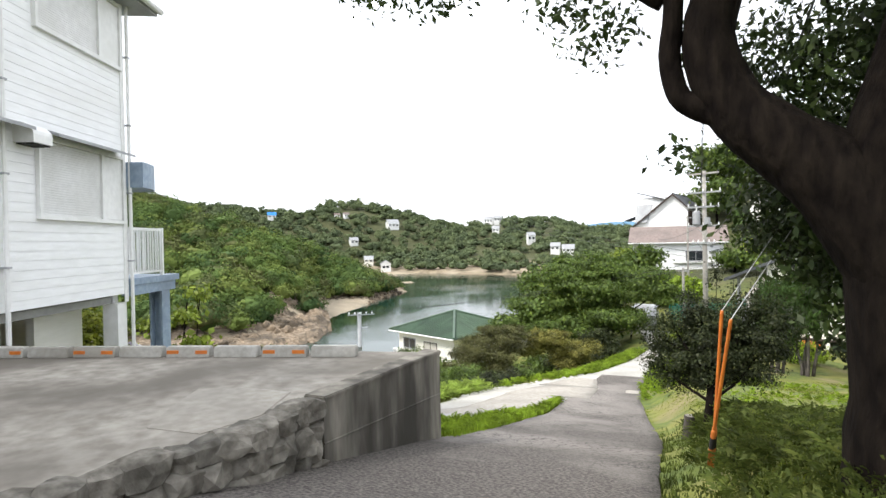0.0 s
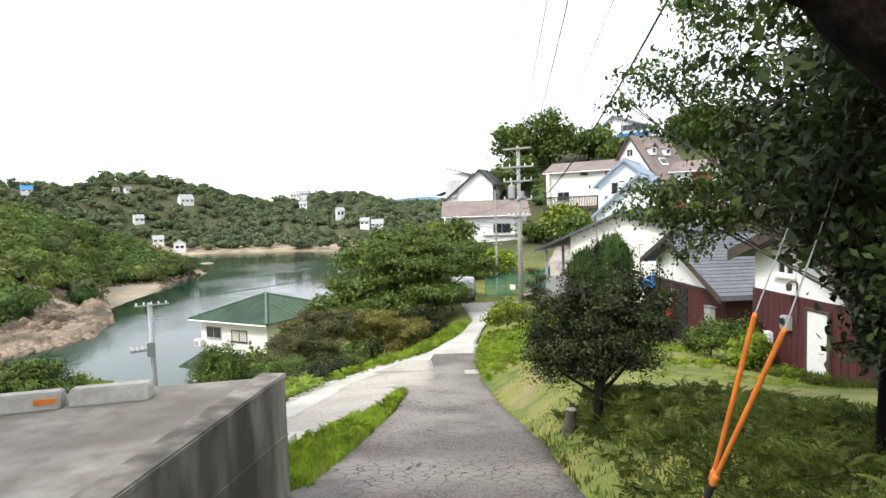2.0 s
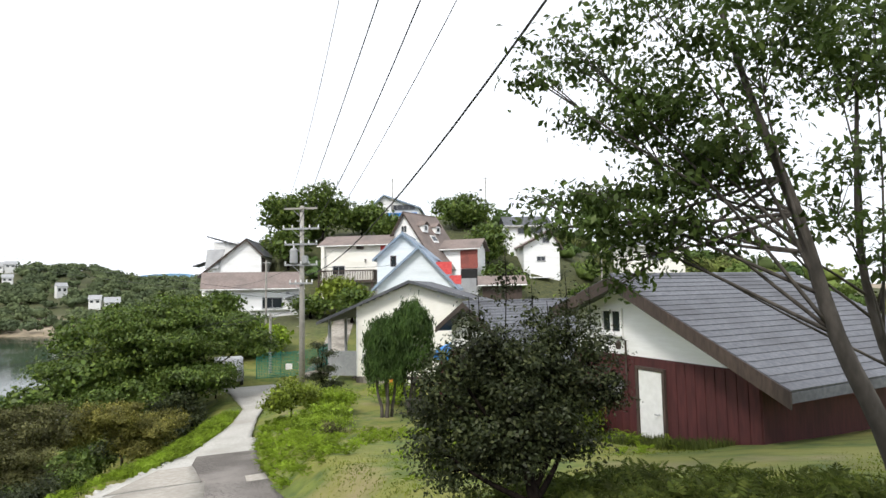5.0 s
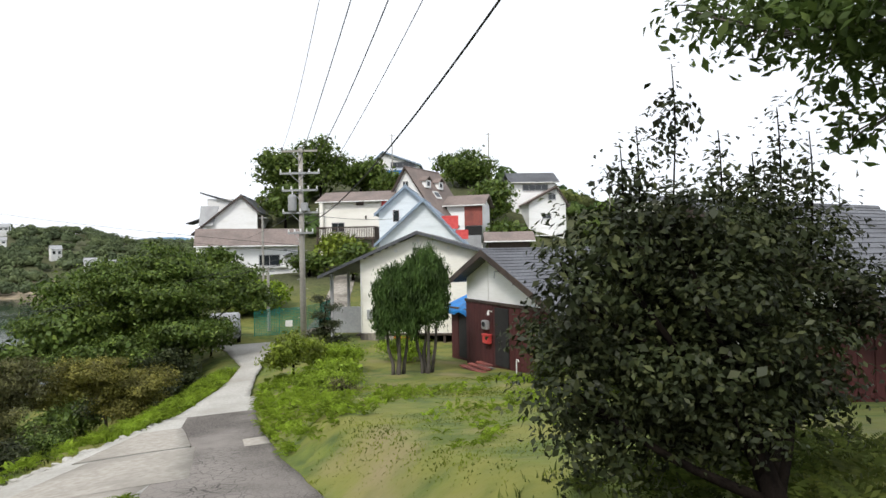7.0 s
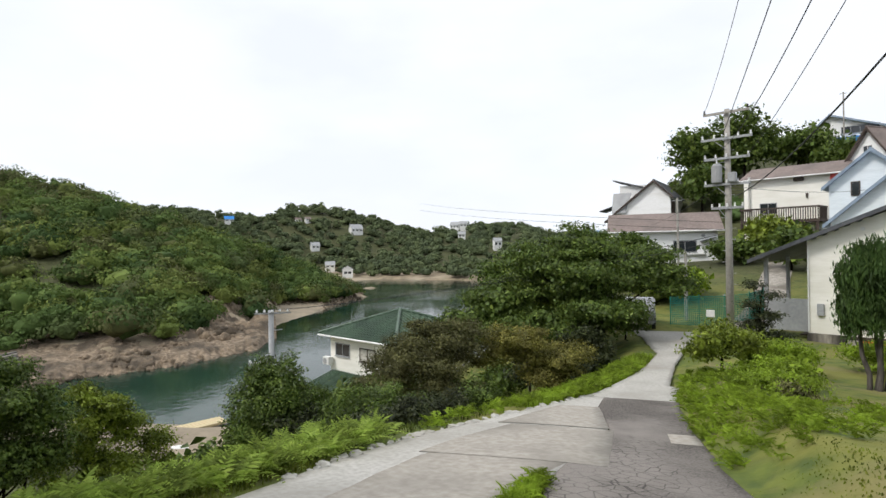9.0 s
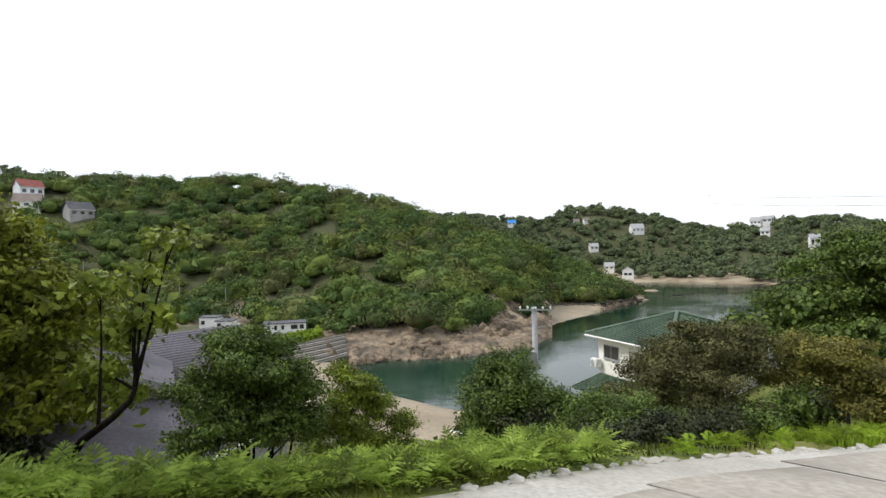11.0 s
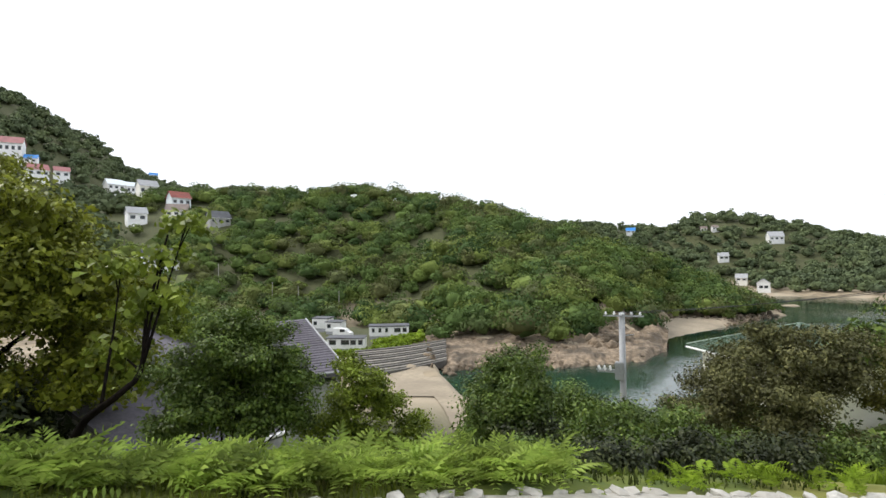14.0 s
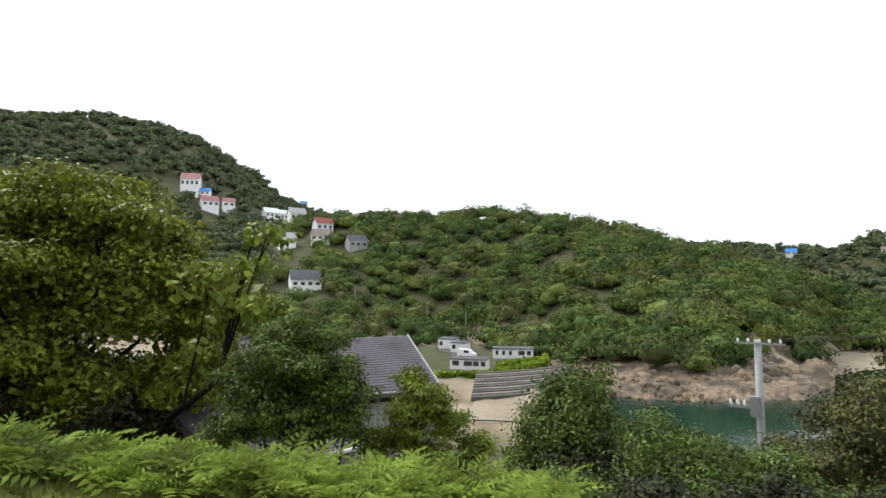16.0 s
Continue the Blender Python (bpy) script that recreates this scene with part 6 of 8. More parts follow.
def car():
    x, y = -13.5, 29.9
    c = thing("car", pose(x, y, -4.62, 0, 0, -68), "silver compact car parked under the trees", "car")
    prof = [(-1.85, 0.25), (-1.85, 0.75), (-1.3, 0.92), (-0.75, 1.42), (0.7, 1.48), (1.45, 0.98), (1.85, 0.9), (1.9, 0.3)]
    bm = prism(bmesh.new(), prof, -0.78, 0.78)
    bmesh.ops.bevel(bm, geom=bm.edges[:], offset=0.08, segments=3, affect='EDGES')
    part("body", bm, GREY, c)
    part("windscreen", slab(bmesh.new(), [(-1.28, -0.62, 0.97), (-1.28, 0.62, 0.97), (-0.8, 0.58, 1.42), (-0.8, -0.58, 1.42)], 0.02), GLASS, c)
    for s in (-1, 1):
        part("side_window", boxes(((-0.85, 0.785 * s - 0.006, 0.98), (0.95, 0.785 * s + 0.006, 1.34))), GLASS, c)
        part("headlight", bevelled((-1.90, 0.5 * s - 0.16, 0.62), (-1.78, 0.5 * s + 0.16, 0.78), 0.03), PORCELAIN, c)
        for xx in (-1.15, 1.2):
            w = part("wheel", rod([(xx, 0.62 * s, 0.3), (xx, 0.8 * s, 0.3)], 0.3, 18), DARK, c)
            part("rim", rod([(xx, 0.79 * s, 0.3), (xx, 0.81 * s, 0.3)], 0.18, 14), STEEL, w)
    part("grille", boxes(((-1.90, -0.35, 0.6), (-1.85, 0.35, 0.72))), DARK, c)
    part("bumper", bevelled((-1.95, -0.76, 0.3), (-1.8, 0.76, 0.52), 0.05), WHITEPAINT, c)
    part("number_plate", boxes(((-1.965, -0.17, 0.42), (-1.952, 0.17, 0.56))), PORCELAIN, c)


car()


def net_fence():
    f = thing("net_fence", pose(0, 0, 0), "green mesh fence on posts beside the lane bend", "fence")
    pts = [(-12.3, 31.0), (-11.0, 31.4), (-10.0, 32.2), (-9.2, 33.5), (-9.0, 35.5)]
    for x, y in pts:
        part("post", rod([(x, y, gz(x, y) - 0.2), (x, y, gz(x, y) + 1.6)], 0.03, 6), GREENNET, f)
    for (x0, y0), (x1, y1) in zip(pts, pts[1:]):
        bm = bmesh.new()
        n = int(math.hypot(x1 - x0, y1 - y0) / 0.09)
        for k in range(n):
            t = k / n
            x, y = x0 + (x1 - x0) * t, y0 + (y1 - y0) * t
            z = gz(x, y)
            tube(bm, [(x, y, z), (x, y, z + 1.5)], 0.016, 4)
        for k in range(16):
            tube(bm, [(x0, y0, gz(x0, y0) + 0.05 + 0.095 * k), (x1, y1, gz(x1, y1) + 0.05 + 0.095 * k)], 0.016, 4)
        part("mesh_panel", bm, GREENNET, f)
    part("sign", bevelled((-10.6, 31.2, -4.1), (-10.2, 31.24, -3.75), 0.01), WHITEPAINT, f)


net_fence()


def crates():
    for k, (x, m) in enumerate(((-4.35, CONCRETE_PATCH), (-3.9, ORANGE), (-3.45, ORANGE), (-3.05, CREAMWALL))):
        z = gz(x, 29.0)
        c = thing("crate", pose(x, 29.0, z, 0, 0, 5 * k), "small plastic crate under the house", "crate", "crates under the house")
        part("bin", boxes(((-0.2, -0.15, 0), (0.2, 0.15, 0.03)), ((-0.2, -0.15, 0.03), (-0.18, 0.15, 0.3)), ((0.18, -0.15, 0.03), (0.2, 0.15, 0.3)), ((-0.18, -0.15, 0.03), (0.18, -0.13, 0.3)), ((-0.18, 0.13, 0.03), (0.18, 0.15, 0.3))), m, c)


crates()


def side_lane():
    us = np.linspace(0, 1, 20)
    V, F = [], []
    for t in us:
        x, y = -9.0 - 1.0 * t - 1.5 * t * t, 31 + 20 * t
        z = gz(x, y) + 0.06
        V += [(x - 0.9, y, z), (x, y, z + 0.02), (x + 0.9, y, z)]
    F = [(3 * i + k, 3 * i + k + 1, 3 * i + k + 4, 3 * i + k + 3) for i in range(19) for k in range(2)]
    tagged(raw("side_road", V, F, CONCRETE_SLAB, True), "steep narrow concrete lane climbing between the houses", "road", kind="structure")


side_lane()


# ---------------------------------------------------------------- trees and bushes near the lane
def big_tree():
    base = (3.95, -1.7, -0.45)
    root = thing("tree", Matrix.Translation(base), "old leaning tree with a thick dark trunk and arching limb", "tree")
    def rel(pts):
        return [Vector(p) - Vector(base) for p in pts]
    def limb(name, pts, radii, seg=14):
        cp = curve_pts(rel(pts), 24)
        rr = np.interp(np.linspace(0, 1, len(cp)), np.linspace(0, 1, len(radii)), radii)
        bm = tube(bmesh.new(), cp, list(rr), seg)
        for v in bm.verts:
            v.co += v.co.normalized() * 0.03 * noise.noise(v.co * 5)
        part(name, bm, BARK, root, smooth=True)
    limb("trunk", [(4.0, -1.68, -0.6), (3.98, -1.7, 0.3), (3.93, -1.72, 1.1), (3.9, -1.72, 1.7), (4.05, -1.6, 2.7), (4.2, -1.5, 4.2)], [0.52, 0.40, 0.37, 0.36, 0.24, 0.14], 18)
    limb("limb", [(3.95, -1.75, 1.0), (3.6, -1.85, 1.55), (3.3, -1.93, 1.85), (3.02, -2.0, 2.15), (2.9, -2.05, 2.6), (2.97, -2.02, 3.2), (2.6, -2.2, 4.6)], [0.33, 0.27, 0.22, 0.19, 0.165, 0.15, 0.07], 16)
    limb("limb", [(3.05, -2.0, 2.1), (2.91, -2.06, 2.1), (2.74, -2.13, 2.22), (2.69, -2.15, 2.5), (2.71, -2.15, 3.0), (2.6, -2.2, 3.8)], [0.13, 0.10, 0.075, 0.07, 0.065, 0.03], 10)
    limb("limb", [(3.95, -1.7, 1.8), (4.0, -1.2, 2.3), (3.9, -0.6, 2.9), (3.6, 0.0, 3.4)], [0.16, 0.10, 0.06, 0.02], 8)
    limb("limb", [(2.62, -2.1, 2.9), (2.1, -2.4, 3.25), (1.4, -2.8, 3.35), (0.6, -3.3, 3.3)], [0.06, 0.04, 0.025, 0.01], 7)
    limb("limb", [(3.0, -1.93, 2.9), (3.3, -1.4, 3.3), (3.3, -0.8, 3.2), (3.2, -0.2, 2.9)], [0.06, 0.04, 0.02, 0.01], 7)
    rng = np.random.default_rng(3)
    bl = [((0.75, -3.2, 3.3), (0.35, 0.3, 0.14)), ((1.15, -2.85, 3.22), (0.35, 0.3, 0.13)), ((1.95, -2.2, 3.05), (0.32, 0.3, 0.26)), ((2.15, -2.0, 2.85), (0.24, 0.22, 0.2)), ((1.95, -2.1, 2.72), (0.14, 0.14, 0.12)), ((2.4, -2.2, 3.5), (0.6, 0.5, 0.35)),
          ((3.0, -1.3, 3.4), (0.5, 0.45, 0.3)), ((3.5, -1.0, 2.7), (0.5, 0.5, 0.45)), ((3.9, -0.8, 3.0), (0.5, 0.5, 0.4)), ((3.6, 0.0, 3.4), (0.4, 0.4, 0.25)), ((4.6, -1.6, 4.2), (0.8, 0.7, 0.5)), ((2.7, -2.05, 1.86), (0.16, 0.12, 0.12)), ((4.6, -0.9, 2.4), (0.7, 0.5, 0.6)), ((2.9, -2.2, 4.6), (0.7, 0.6, 0.4)), ((3.1, -1.1, 2.35), (0.55, 0.4, 0.45)), ((3.35, -0.8, 1.75), (0.5, 0.4, 0.5)), ((2.85, -0.9, 2.85), (0.5, 0.4, 0.4)), ((3.7, -0.9, 2.2), (0.6, 0.4, 0.6)), ((3.35, -1.3, 1.45), (0.45, 0.35, 0.45)), ((3.55, -1.2, 0.95), (0.4, 0.35, 0.4)), ((3.2, -1.45, 1.95), (0.4, 0.3, 0.35)), ((3.6, -1.4, 2.6), (0.6, 0.4, 0.5))]
    bl += [((2.9, -1.15, 1.55), (0.3, 0.3, 0.35)), ((3.2, -1.1, 1.3), (0.45, 0.4, 0.5)), ((3.5, -1.1, 1.1), (0.4, 0.4, 0.5)), ((3.55, -1.15, 0.65), (0.32, 0.3, 0.35))]
    V, F = crown_leaves(rng, bl, 14500, 0.066, 5, 0.5, 0.2, 0.0, 0.3)
    c = raw("crown", V - np.array(base), F, LEAF_OLD)
    c.parent = root
    # crown out of view overhead, added to shade trunk, lane and grass
    high = [((3.9, -2.3, 5.3), (2.3, 1.9, 0.9)), ((4.9, -4.3, 5.2), (2.0, 1.9, 0.9)), ((5.9, -1.2, 4.9), (1.5, 1.8, 1.1)), ((5.6, -6.2, 5.2), (1.8, 1.6, 0.8))]
    V, F = crown_leaves(rng, high, 14000, 0.19, 5, 0.6, 0.4, 0.2, 0.2)
    c = raw("unseen_shade_crown", V - np.array(base), F, LEAF_OLD)
    c.parent = root
    # limb added to carry the unseen shading crown
    limb("limb", [(4.2, -1.5, 3.9), (4.0, -2.6, 4.8), (4.2, -4.0, 5.1), (5.2, -6.0, 5.2)], [0.13, 0.10, 0.07, 0.03], 8)


big_tree()


def at_ground(x, y, dz=0.0):
    return (x, y, gz(x, y) + dz)


def blob_list(base, items):
    return [((c[0] - base[0], c[1] - base[1], c[2] - base[2]), r) for c, r in items]


# dark rounded evergreen standing in the grass
b = at_ground(1.12, 2.4)
SHRUB = [((1.08, 2.6, -0.38), (0.62, 0.62, 0.5)), ((0.6, 2.35, -0.46), (0.42, 0.42, 0.4)), ((0.5, 2.2, 0.0), (0.26, 0.24, 0.22)), ((0.85, 2.4, 0.12), (0.3, 0.28, 0.22)), ((1.55, 2.75, -0.38), (0.42, 0.42, 0.42)), ((1.45, 2.85, 0.12), (0.3, 0.28, 0.28)), ((1.75, 2.9, 0.0), (0.3, 0.28, 0.3)), ((1.0, 2.25, -0.5), (0.46, 0.42, 0.38)), ((1.2, 3.05, -0.35), (0.43, 0.42, 0.42)), ((0.95, 2.5, -0.78), (0.46, 0.44, 0.26)), ((1.5, 2.6, -0.7), (0.34, 0.34, 0.2)), ((0.5, 2.25, -0.82), (0.28, 0.28, 0.22)), ((0.75, 2.7, -0.05), (0.34, 0.32, 0.3)), ((1.15, 2.5, 0.02), (0.38, 0.34, 0.22)), ((0.36, 2.15, -0.22), (0.22, 0.2, 0.24)), ((0.34, 2.12, -0.6), (0.24, 0.22, 0.24)), ((1.2, 2.7, 0.35), (0.06, 0.06, 0.26)), ((0.97, 2.7, 0.66), (0.03, 0.03, 0.3)), ((0.64, 2.5, 0.28), (0.045, 0.045, 0.24)), ((1.32, 2.6, 0.25), (0.05, 0.05, 0.22))] + [((0.72, 2.5, 0.3), (0.05, 0.05, 0.3)), ((1.5, 2.7, 0.42), (0.05, 0.05, 0.3)), ((1.72, 2.8, 0.35), (0.06, 0.06, 0.26))]
SHRUB = [((1.02 + 1.08 * (c[0] - 1.02), 3.08 + 1.08 * (c[1] - 2.55), -0.44 + 1.08 * (c[2] + 0.38)), (0.085, 0.085, 1.1 * r[2]) if r[2] > 2.2 * r[0] else tuple(1.1 * q for q in r)) for c, r in SHRUB]
tree("evergreen_shrub", b, blob_list(b, SHRUB), 44000, 0.042, LEAF_DARK, "dark rounded evergreen shrub tree with small leaves on a short trunk", [(0, 0, -0.2), (0.01, 0.1, 0.35), (-0.05, 0.35, 0.8), (-0.1, 0.55, 1.3)], r0=0.08, seed=4, sprig=8)
# dark evergreen beside the guy wires
b = at_ground(3.6, -0.1)
tree("evergreen_tree", b, blob_list(b, [((3.42, -0.3, 1.3), (0.75, 0.65, 0.7)), ((3.72, 0.1, 1.9), (0.75, 0.7, 0.6)), ((3.4, -0.2, 2.2), (0.35, 0.35, 0.3)), ((4.02, 0.2, 1.2), (0.7, 0.7, 0.8)), ((2.97, -0.2, 1.75), (0.35, 0.35, 0.4)), ((4.1, 0.0, 2.6), (0.8, 0.7, 0.7)), ((3.6, -0.4, 0.6), (0.5, 0.4, 0.45)), ((4.1, -0.2, 1.8), (0.6, 0.6, 0.6))]), 24000, 0.07, LEAF_DARK, "dark broadleaf evergreen tree beside the lane bank", r0=0.11, seed=6, sprig=6)
# two slender cherry trees before the shed
b = at_ground(4.35, 2.85)
tree("cherry_tree", b, blob_list(b, [((3.4, 3.2, 2.9), (0.81, 0.68, 0.54)), ((2.5, 3.3, 3.5), (0.74, 0.68, 0.54)), ((1.75, 3.35, 3.0), (0.54, 0.54, 0.38)), ((2.4, 3.35, 2.45), (0.68, 0.61, 0.41)), ((1.35, 3.4, 2.7), (0.30, 0.30, 0.16)), ((3.1, 3.2, 1.75), (0.54, 0.54, 0.38)), ((2.75, 3.3, 1.2), (0.41, 0.41, 0.24)), ((2.3, 3.55, 2.25), (0.68, 0.61, 0.41)), ((2.75, 3.35, 1.65), (0.51, 0.54, 0.35)), ((1.95, 3.7, 1.55), (0.43, 0.43, 0.16)), ((1.4, 3.85, 1.53), (0.30, 0.30, 0.11)), ((1.95, 3.3, 1.15), (0.43, 0.41, 0.19)), ((1.6, 3.3, 1.2), (0.41, 0.41, 0.14)), ((2.15, 3.3, 0.85), (0.38, 0.38, 0.16)), ((2.0, 3.4, 1.45), (0.54, 0.47, 0.19)), ((2.35, 3.3, 1.2), (0.47, 0.47, 0.27)), ((2.1, 3.35, 0.62), (0.27, 0.27, 0.11))]), 12500, 0.078, LEAF_CHERRY, "slender cherry tree leaning over the grass before the shed", [(0, 0, -0.3), (-0.22, 0.02, 0.5), (-0.5, 0.1, 1.3), (-0.72, 0.2, 2.4), (-0.95, 0.35, 3.4), (-1.2, 0.4, 4.4)], BARKGREY, 0.10, 8, 4, 0.5, True, 0.25, 0.0, droop=0.3, twigs=4)
b = at_ground(4.95, 3.15)
tree("cherry_tree", b, blob_list(b, [((4.0, 3.0, 2.6), (0.81, 0.68, 0.68)), ((3.8, 3.0, 1.5), (0.68, 0.61, 0.61)), ((4.6, 3.3, 3.2), (1.22, 0.94, 0.81)), ((5.2, 3.4, 2.2), (1.08, 0.81, 0.94)), ((5.6, 3.2, 3.4), (1.22, 0.94, 0.81)), ((4.5, 3.0, 0.9), (0.54, 0.54, 0.41)), ((3.0, 3.2, 1.1), (0.47, 0.41, 0.27)), ((3.0, 3.15, 2.1), (0.68, 0.54, 0.47)), ((2.6, 3.4, 0.95), (0.41, 0.41, 0.27))]), 9500, 0.078, LEAF_CHERRY, "slender cherry tree with thin grey trunk before the shed", [(0, 0, -0.3), (-0.2, 0.05, 0.4), (-0.5, 0.1, 1.2), (-0.65, 0.1, 2.2), (-0.5, 0.2, 3.8)], BARKGREY, 0.075, 9, 4, 0.5, True, 0.25, 0.0, droop=0.3, twigs=4)
# upright junipers before the cream house
for k, (x, y) in enumerate(((-2.75, 19.6), (-1.75, 19.9))):
    b = at_ground(x, y)
    rng0 = np.random.default_rng(40 + k)
    it = [((x, y, -2.1), (0.52, 0.5, 0.6)), ((x, y, -1.8), (0.5, 0.5, 0.6))]
    for j in range(44):
        a = j * 2.4
        q = math.sqrt((j + 0.5) / 44)
        top = (-0.85 if k == 0 else -0.3) - 0.7 * q * q + rng0.uniform(-0.4, 0.15)
        px, py = x + 0.72 * q * math.cos(a), y + 0.68 * q * math.sin(a)
        it.append(((px, py, top - 0.82), (0.14, 0.14, 0.5)))
        it.append(((px + 0.05 * math.cos(a), py + 0.05 * math.sin(a), top + 0.06), (0.085, 0.085, 0.5)))
    jun = tree("juniper", b, blob_list(b, it), 36000, 0.075, LEAF_CONE, "upright juniper with ragged spires and bare trunks", [(0, 0, -0.2), (0.08 - 0.16 * k, 0, 0.6), (0, 0, 1.3), (0, 0, 2.2)], BARKGREY, 0.10, 50 + k, 5, 0.26, False, 0.0, 0.3, group="junipers", droop=-1.8)
    for dx, dy in ((0.25, 0.1), (-0.22, -0.12), (0.08, -0.2)):
        bm = bmesh.new()
        tube(bm, curve_pts([(dx * 0.7, dy, -0.2), (dx * 0.8 + 0.04, dy, 0.4), (dx * 1.3, dy, 0.9), (dx * 1.5, dy, 1.7)], 8), [0.075, 0.07, 0.065, 0.06, 0.055, 0.05, 0.045, 0.04, 0.03], 7)
        part("stem", bm, BARKGREY, jun, smooth=True)
# cloud-pruned pine
b = at_ground(-6.35, 23.8)
it = [((-6.35 + 0.28 * (-1) ** k, 23.8, -3.75 + 0.36 * k), (0.52 - 0.045 * k, 0.5 - 0.04 * k, 0.10)) for k in range(6)]
tree("cloud_pruned_pine", b, blob_list(b, it), 6000, 0.12, LEAF_DARK, "cloud-pruned pine in flat layers", [(0, 0, -0.2), (0.12, 0, 0.6), (-0.1, 0, 1.2), (0.05, 0, 2.6)], BARK, 0.07, 61, 5, 0.3, True, 1.0, 0.0)
# shed side shrubs
for x, y, s, lab, lf in ((2.2, 13.2, 0.75, "leafy shrub by the shed wall", LEAF_MID), (2.9, 11.8, 0.8, "leafy shrub by the shed wall", LEAF_MID), (1.75, 14.3, 0.5, "small leafy shrub by the shed", LEAF_ROUGH), (3.1, 10.9, 0.6, "leafy shrub by the shed wall", LEAF_WEED)):
    b = at_ground(x, y)
    tree("shrub", b, lobes(int(x * 10), 1.6 * s, 1.6 * s, 1.7 * s, 0.0, 7), 3200, 0.08, lf, lab, r0=0.03, seed=int(y * 7), sprig=5, category="shrub")


def bush(x, y, w, h, n, size, leaf, label, seed, z0=0.05, nl=10, r0=0.05, d=None, dz=0.0, name="bush", group="", fill=0.55):
    b = at_ground(x, y, dz)
    return tree(name, b, lobes(seed, w, d or w, h, z0, nl, fill), n, size, leaf, label, r0=r0, seed=seed, sprig=6, category="tree" if "tree" in name else "bush", group=group)


# right of the lane
bush(-6.3, 19.0, 2.2, 1.7, 5200, 0.10, LEAF_BRIGHT, "rounded green bush at the lane bend", 71)
bush(-5.2, 20.6, 2.4, 1.1, 3800, 0.10, LEAF_WEED, "low leafy bush on the bank by the lane", 72)
bush(-4.6, 17.0, 2.2, 0.8, 3000, 0.09, LEAF_WEED, "low leafy bush on the bank by the lane", 73)
bush(-3.9, 15.2, 1.8, 0.55, 2600, 0.08, LEAF_WEED, "low leafy bush on the bank by the lane", 74)
bush(-3.6, 14.6, 0.8, 0.4, 700, 0.06, LEAF_OLIVE, "small grey-green bush in the lawn", 75)
bush(-3.0, 23.5, 3.0, 0.9, 3000, 0.11, LEAF_WEED, "low leafy bush before the cream house", 76)
# left of the lane
b = at_ground(-14.3, 24.2)
tree("broadleaf_tree", b, blob_list(b, [((-14.0, 24.3, -1.9), (2.9, 2.6, 1.6)), ((-16.8, 22.8, -3.0), (2.3, 2.0, 1.2)), ((-12.2, 25.8, -1.5), (2.0, 1.8, 1.1)), ((-13.8, 25.0, -0.4), (1.9, 1.8, 0.9)), ((-15.5, 23.6, -1.1), (1.8, 1.6, 1.0)), ((-10.9, 26.3, -2.0), (1.5, 1.4, 0.8)), ((-12.6, 24.0, -3.4), (2.3, 1.8, 1.2)), ((-18.3, 21.6, -4.0), (1.6, 1.4, 1.0)), ((-11.6, 27.2, -0.9), (1.2, 1.2, 0.5)), ((-15.3, 22.2, -4.3), (2.4, 1.6, 1.1))]), 56000, 0.15, LEAF_MID, "wide spreading broadleaf tree below the lane", [(0, 0, -0.3), (0.1, 0, 1.2), (0.2, 0.1, 2.6), (0.4, 0.2, 4.2)], BARK, 0.24, 81, 6, 0.5)
# shrubs in the darkest leaf, which also paints the shade under the canopy
bush(-12.3, 19.3, 3.2, 2.1, 6000, 0.12, LEAF_DARK, "dark undergrowth, also standing in for shade beneath the broadleaf tree", 181, 0.0, 9)
bush(-12.5, 22.0, 3.0, 2.3, 6000, 0.12, LEAF_DARK, "dark undergrowth, also standing in for shade beneath the broadleaf tree", 182, 0.0, 9)
bush(-14.6, 18.6, 3.4, 2.2, 6000, 0.13, LEAF_MID, "leafy undergrowth on the slope below the lane", 183, 0.0, 9)
bush(-17.0, 26.5, 6.0, 5.2, 14000, 0.22, LEAF_BRIGHT, "broadleaf tree on the slope below the lane", 82, 0.8, 12, 0.2, name="broadleaf_tree")
bush(-12.3, 25.6, 2.3, 2.2, 5000, 0.10, LEAF_MID, "flowering bush with pale blossoms beside the lane", 83, name="flowering_bush")
rngf = np.random.default_rng(9)
pf = np.array(at_ground(-12.3, 25.6)) + np.array((0, 0, 1.2)) + rand_dirs(rngf, 220) * np.array((1.1, 1.1, 1.0))
Vf, Ff = leaf_quads(rngf, pf, rand_dirs(rngf, 220), 0.10, 0.9)
tagged(raw("blossom", Vf, Ff, PETAL), "pale pink-white blossoms on the bush", "flowers", kind="stuff")
b = at_ground(-12.9, 13.6)
tree("bush", b, blob_list(b, [((-12.6, 13.4, -3.9), (1.4, 1.3, 1.0)), ((-13.6, 12.7, -4.4), (1.1, 1.0, 0.9)), ((-12.2, 14.2, -3.3), (1.0, 1.0, 0.7)), ((-13.0, 13.6, -3.1), (0.8, 0.8, 0.55)), ((-11.8, 13.3, -4.6), (0.9, 0.8, 0.7)), ((-14.2, 13.4, -3.9), (0.9, 0.9, 0.8))]), 34000, 0.078, LEAF_OLIVE, "brownish olive bush with thin branching stems", None, BARKGREY, 0.07, 84, 6, category="bush", twigs=4)
b = at_ground(-11.1, 16.2)
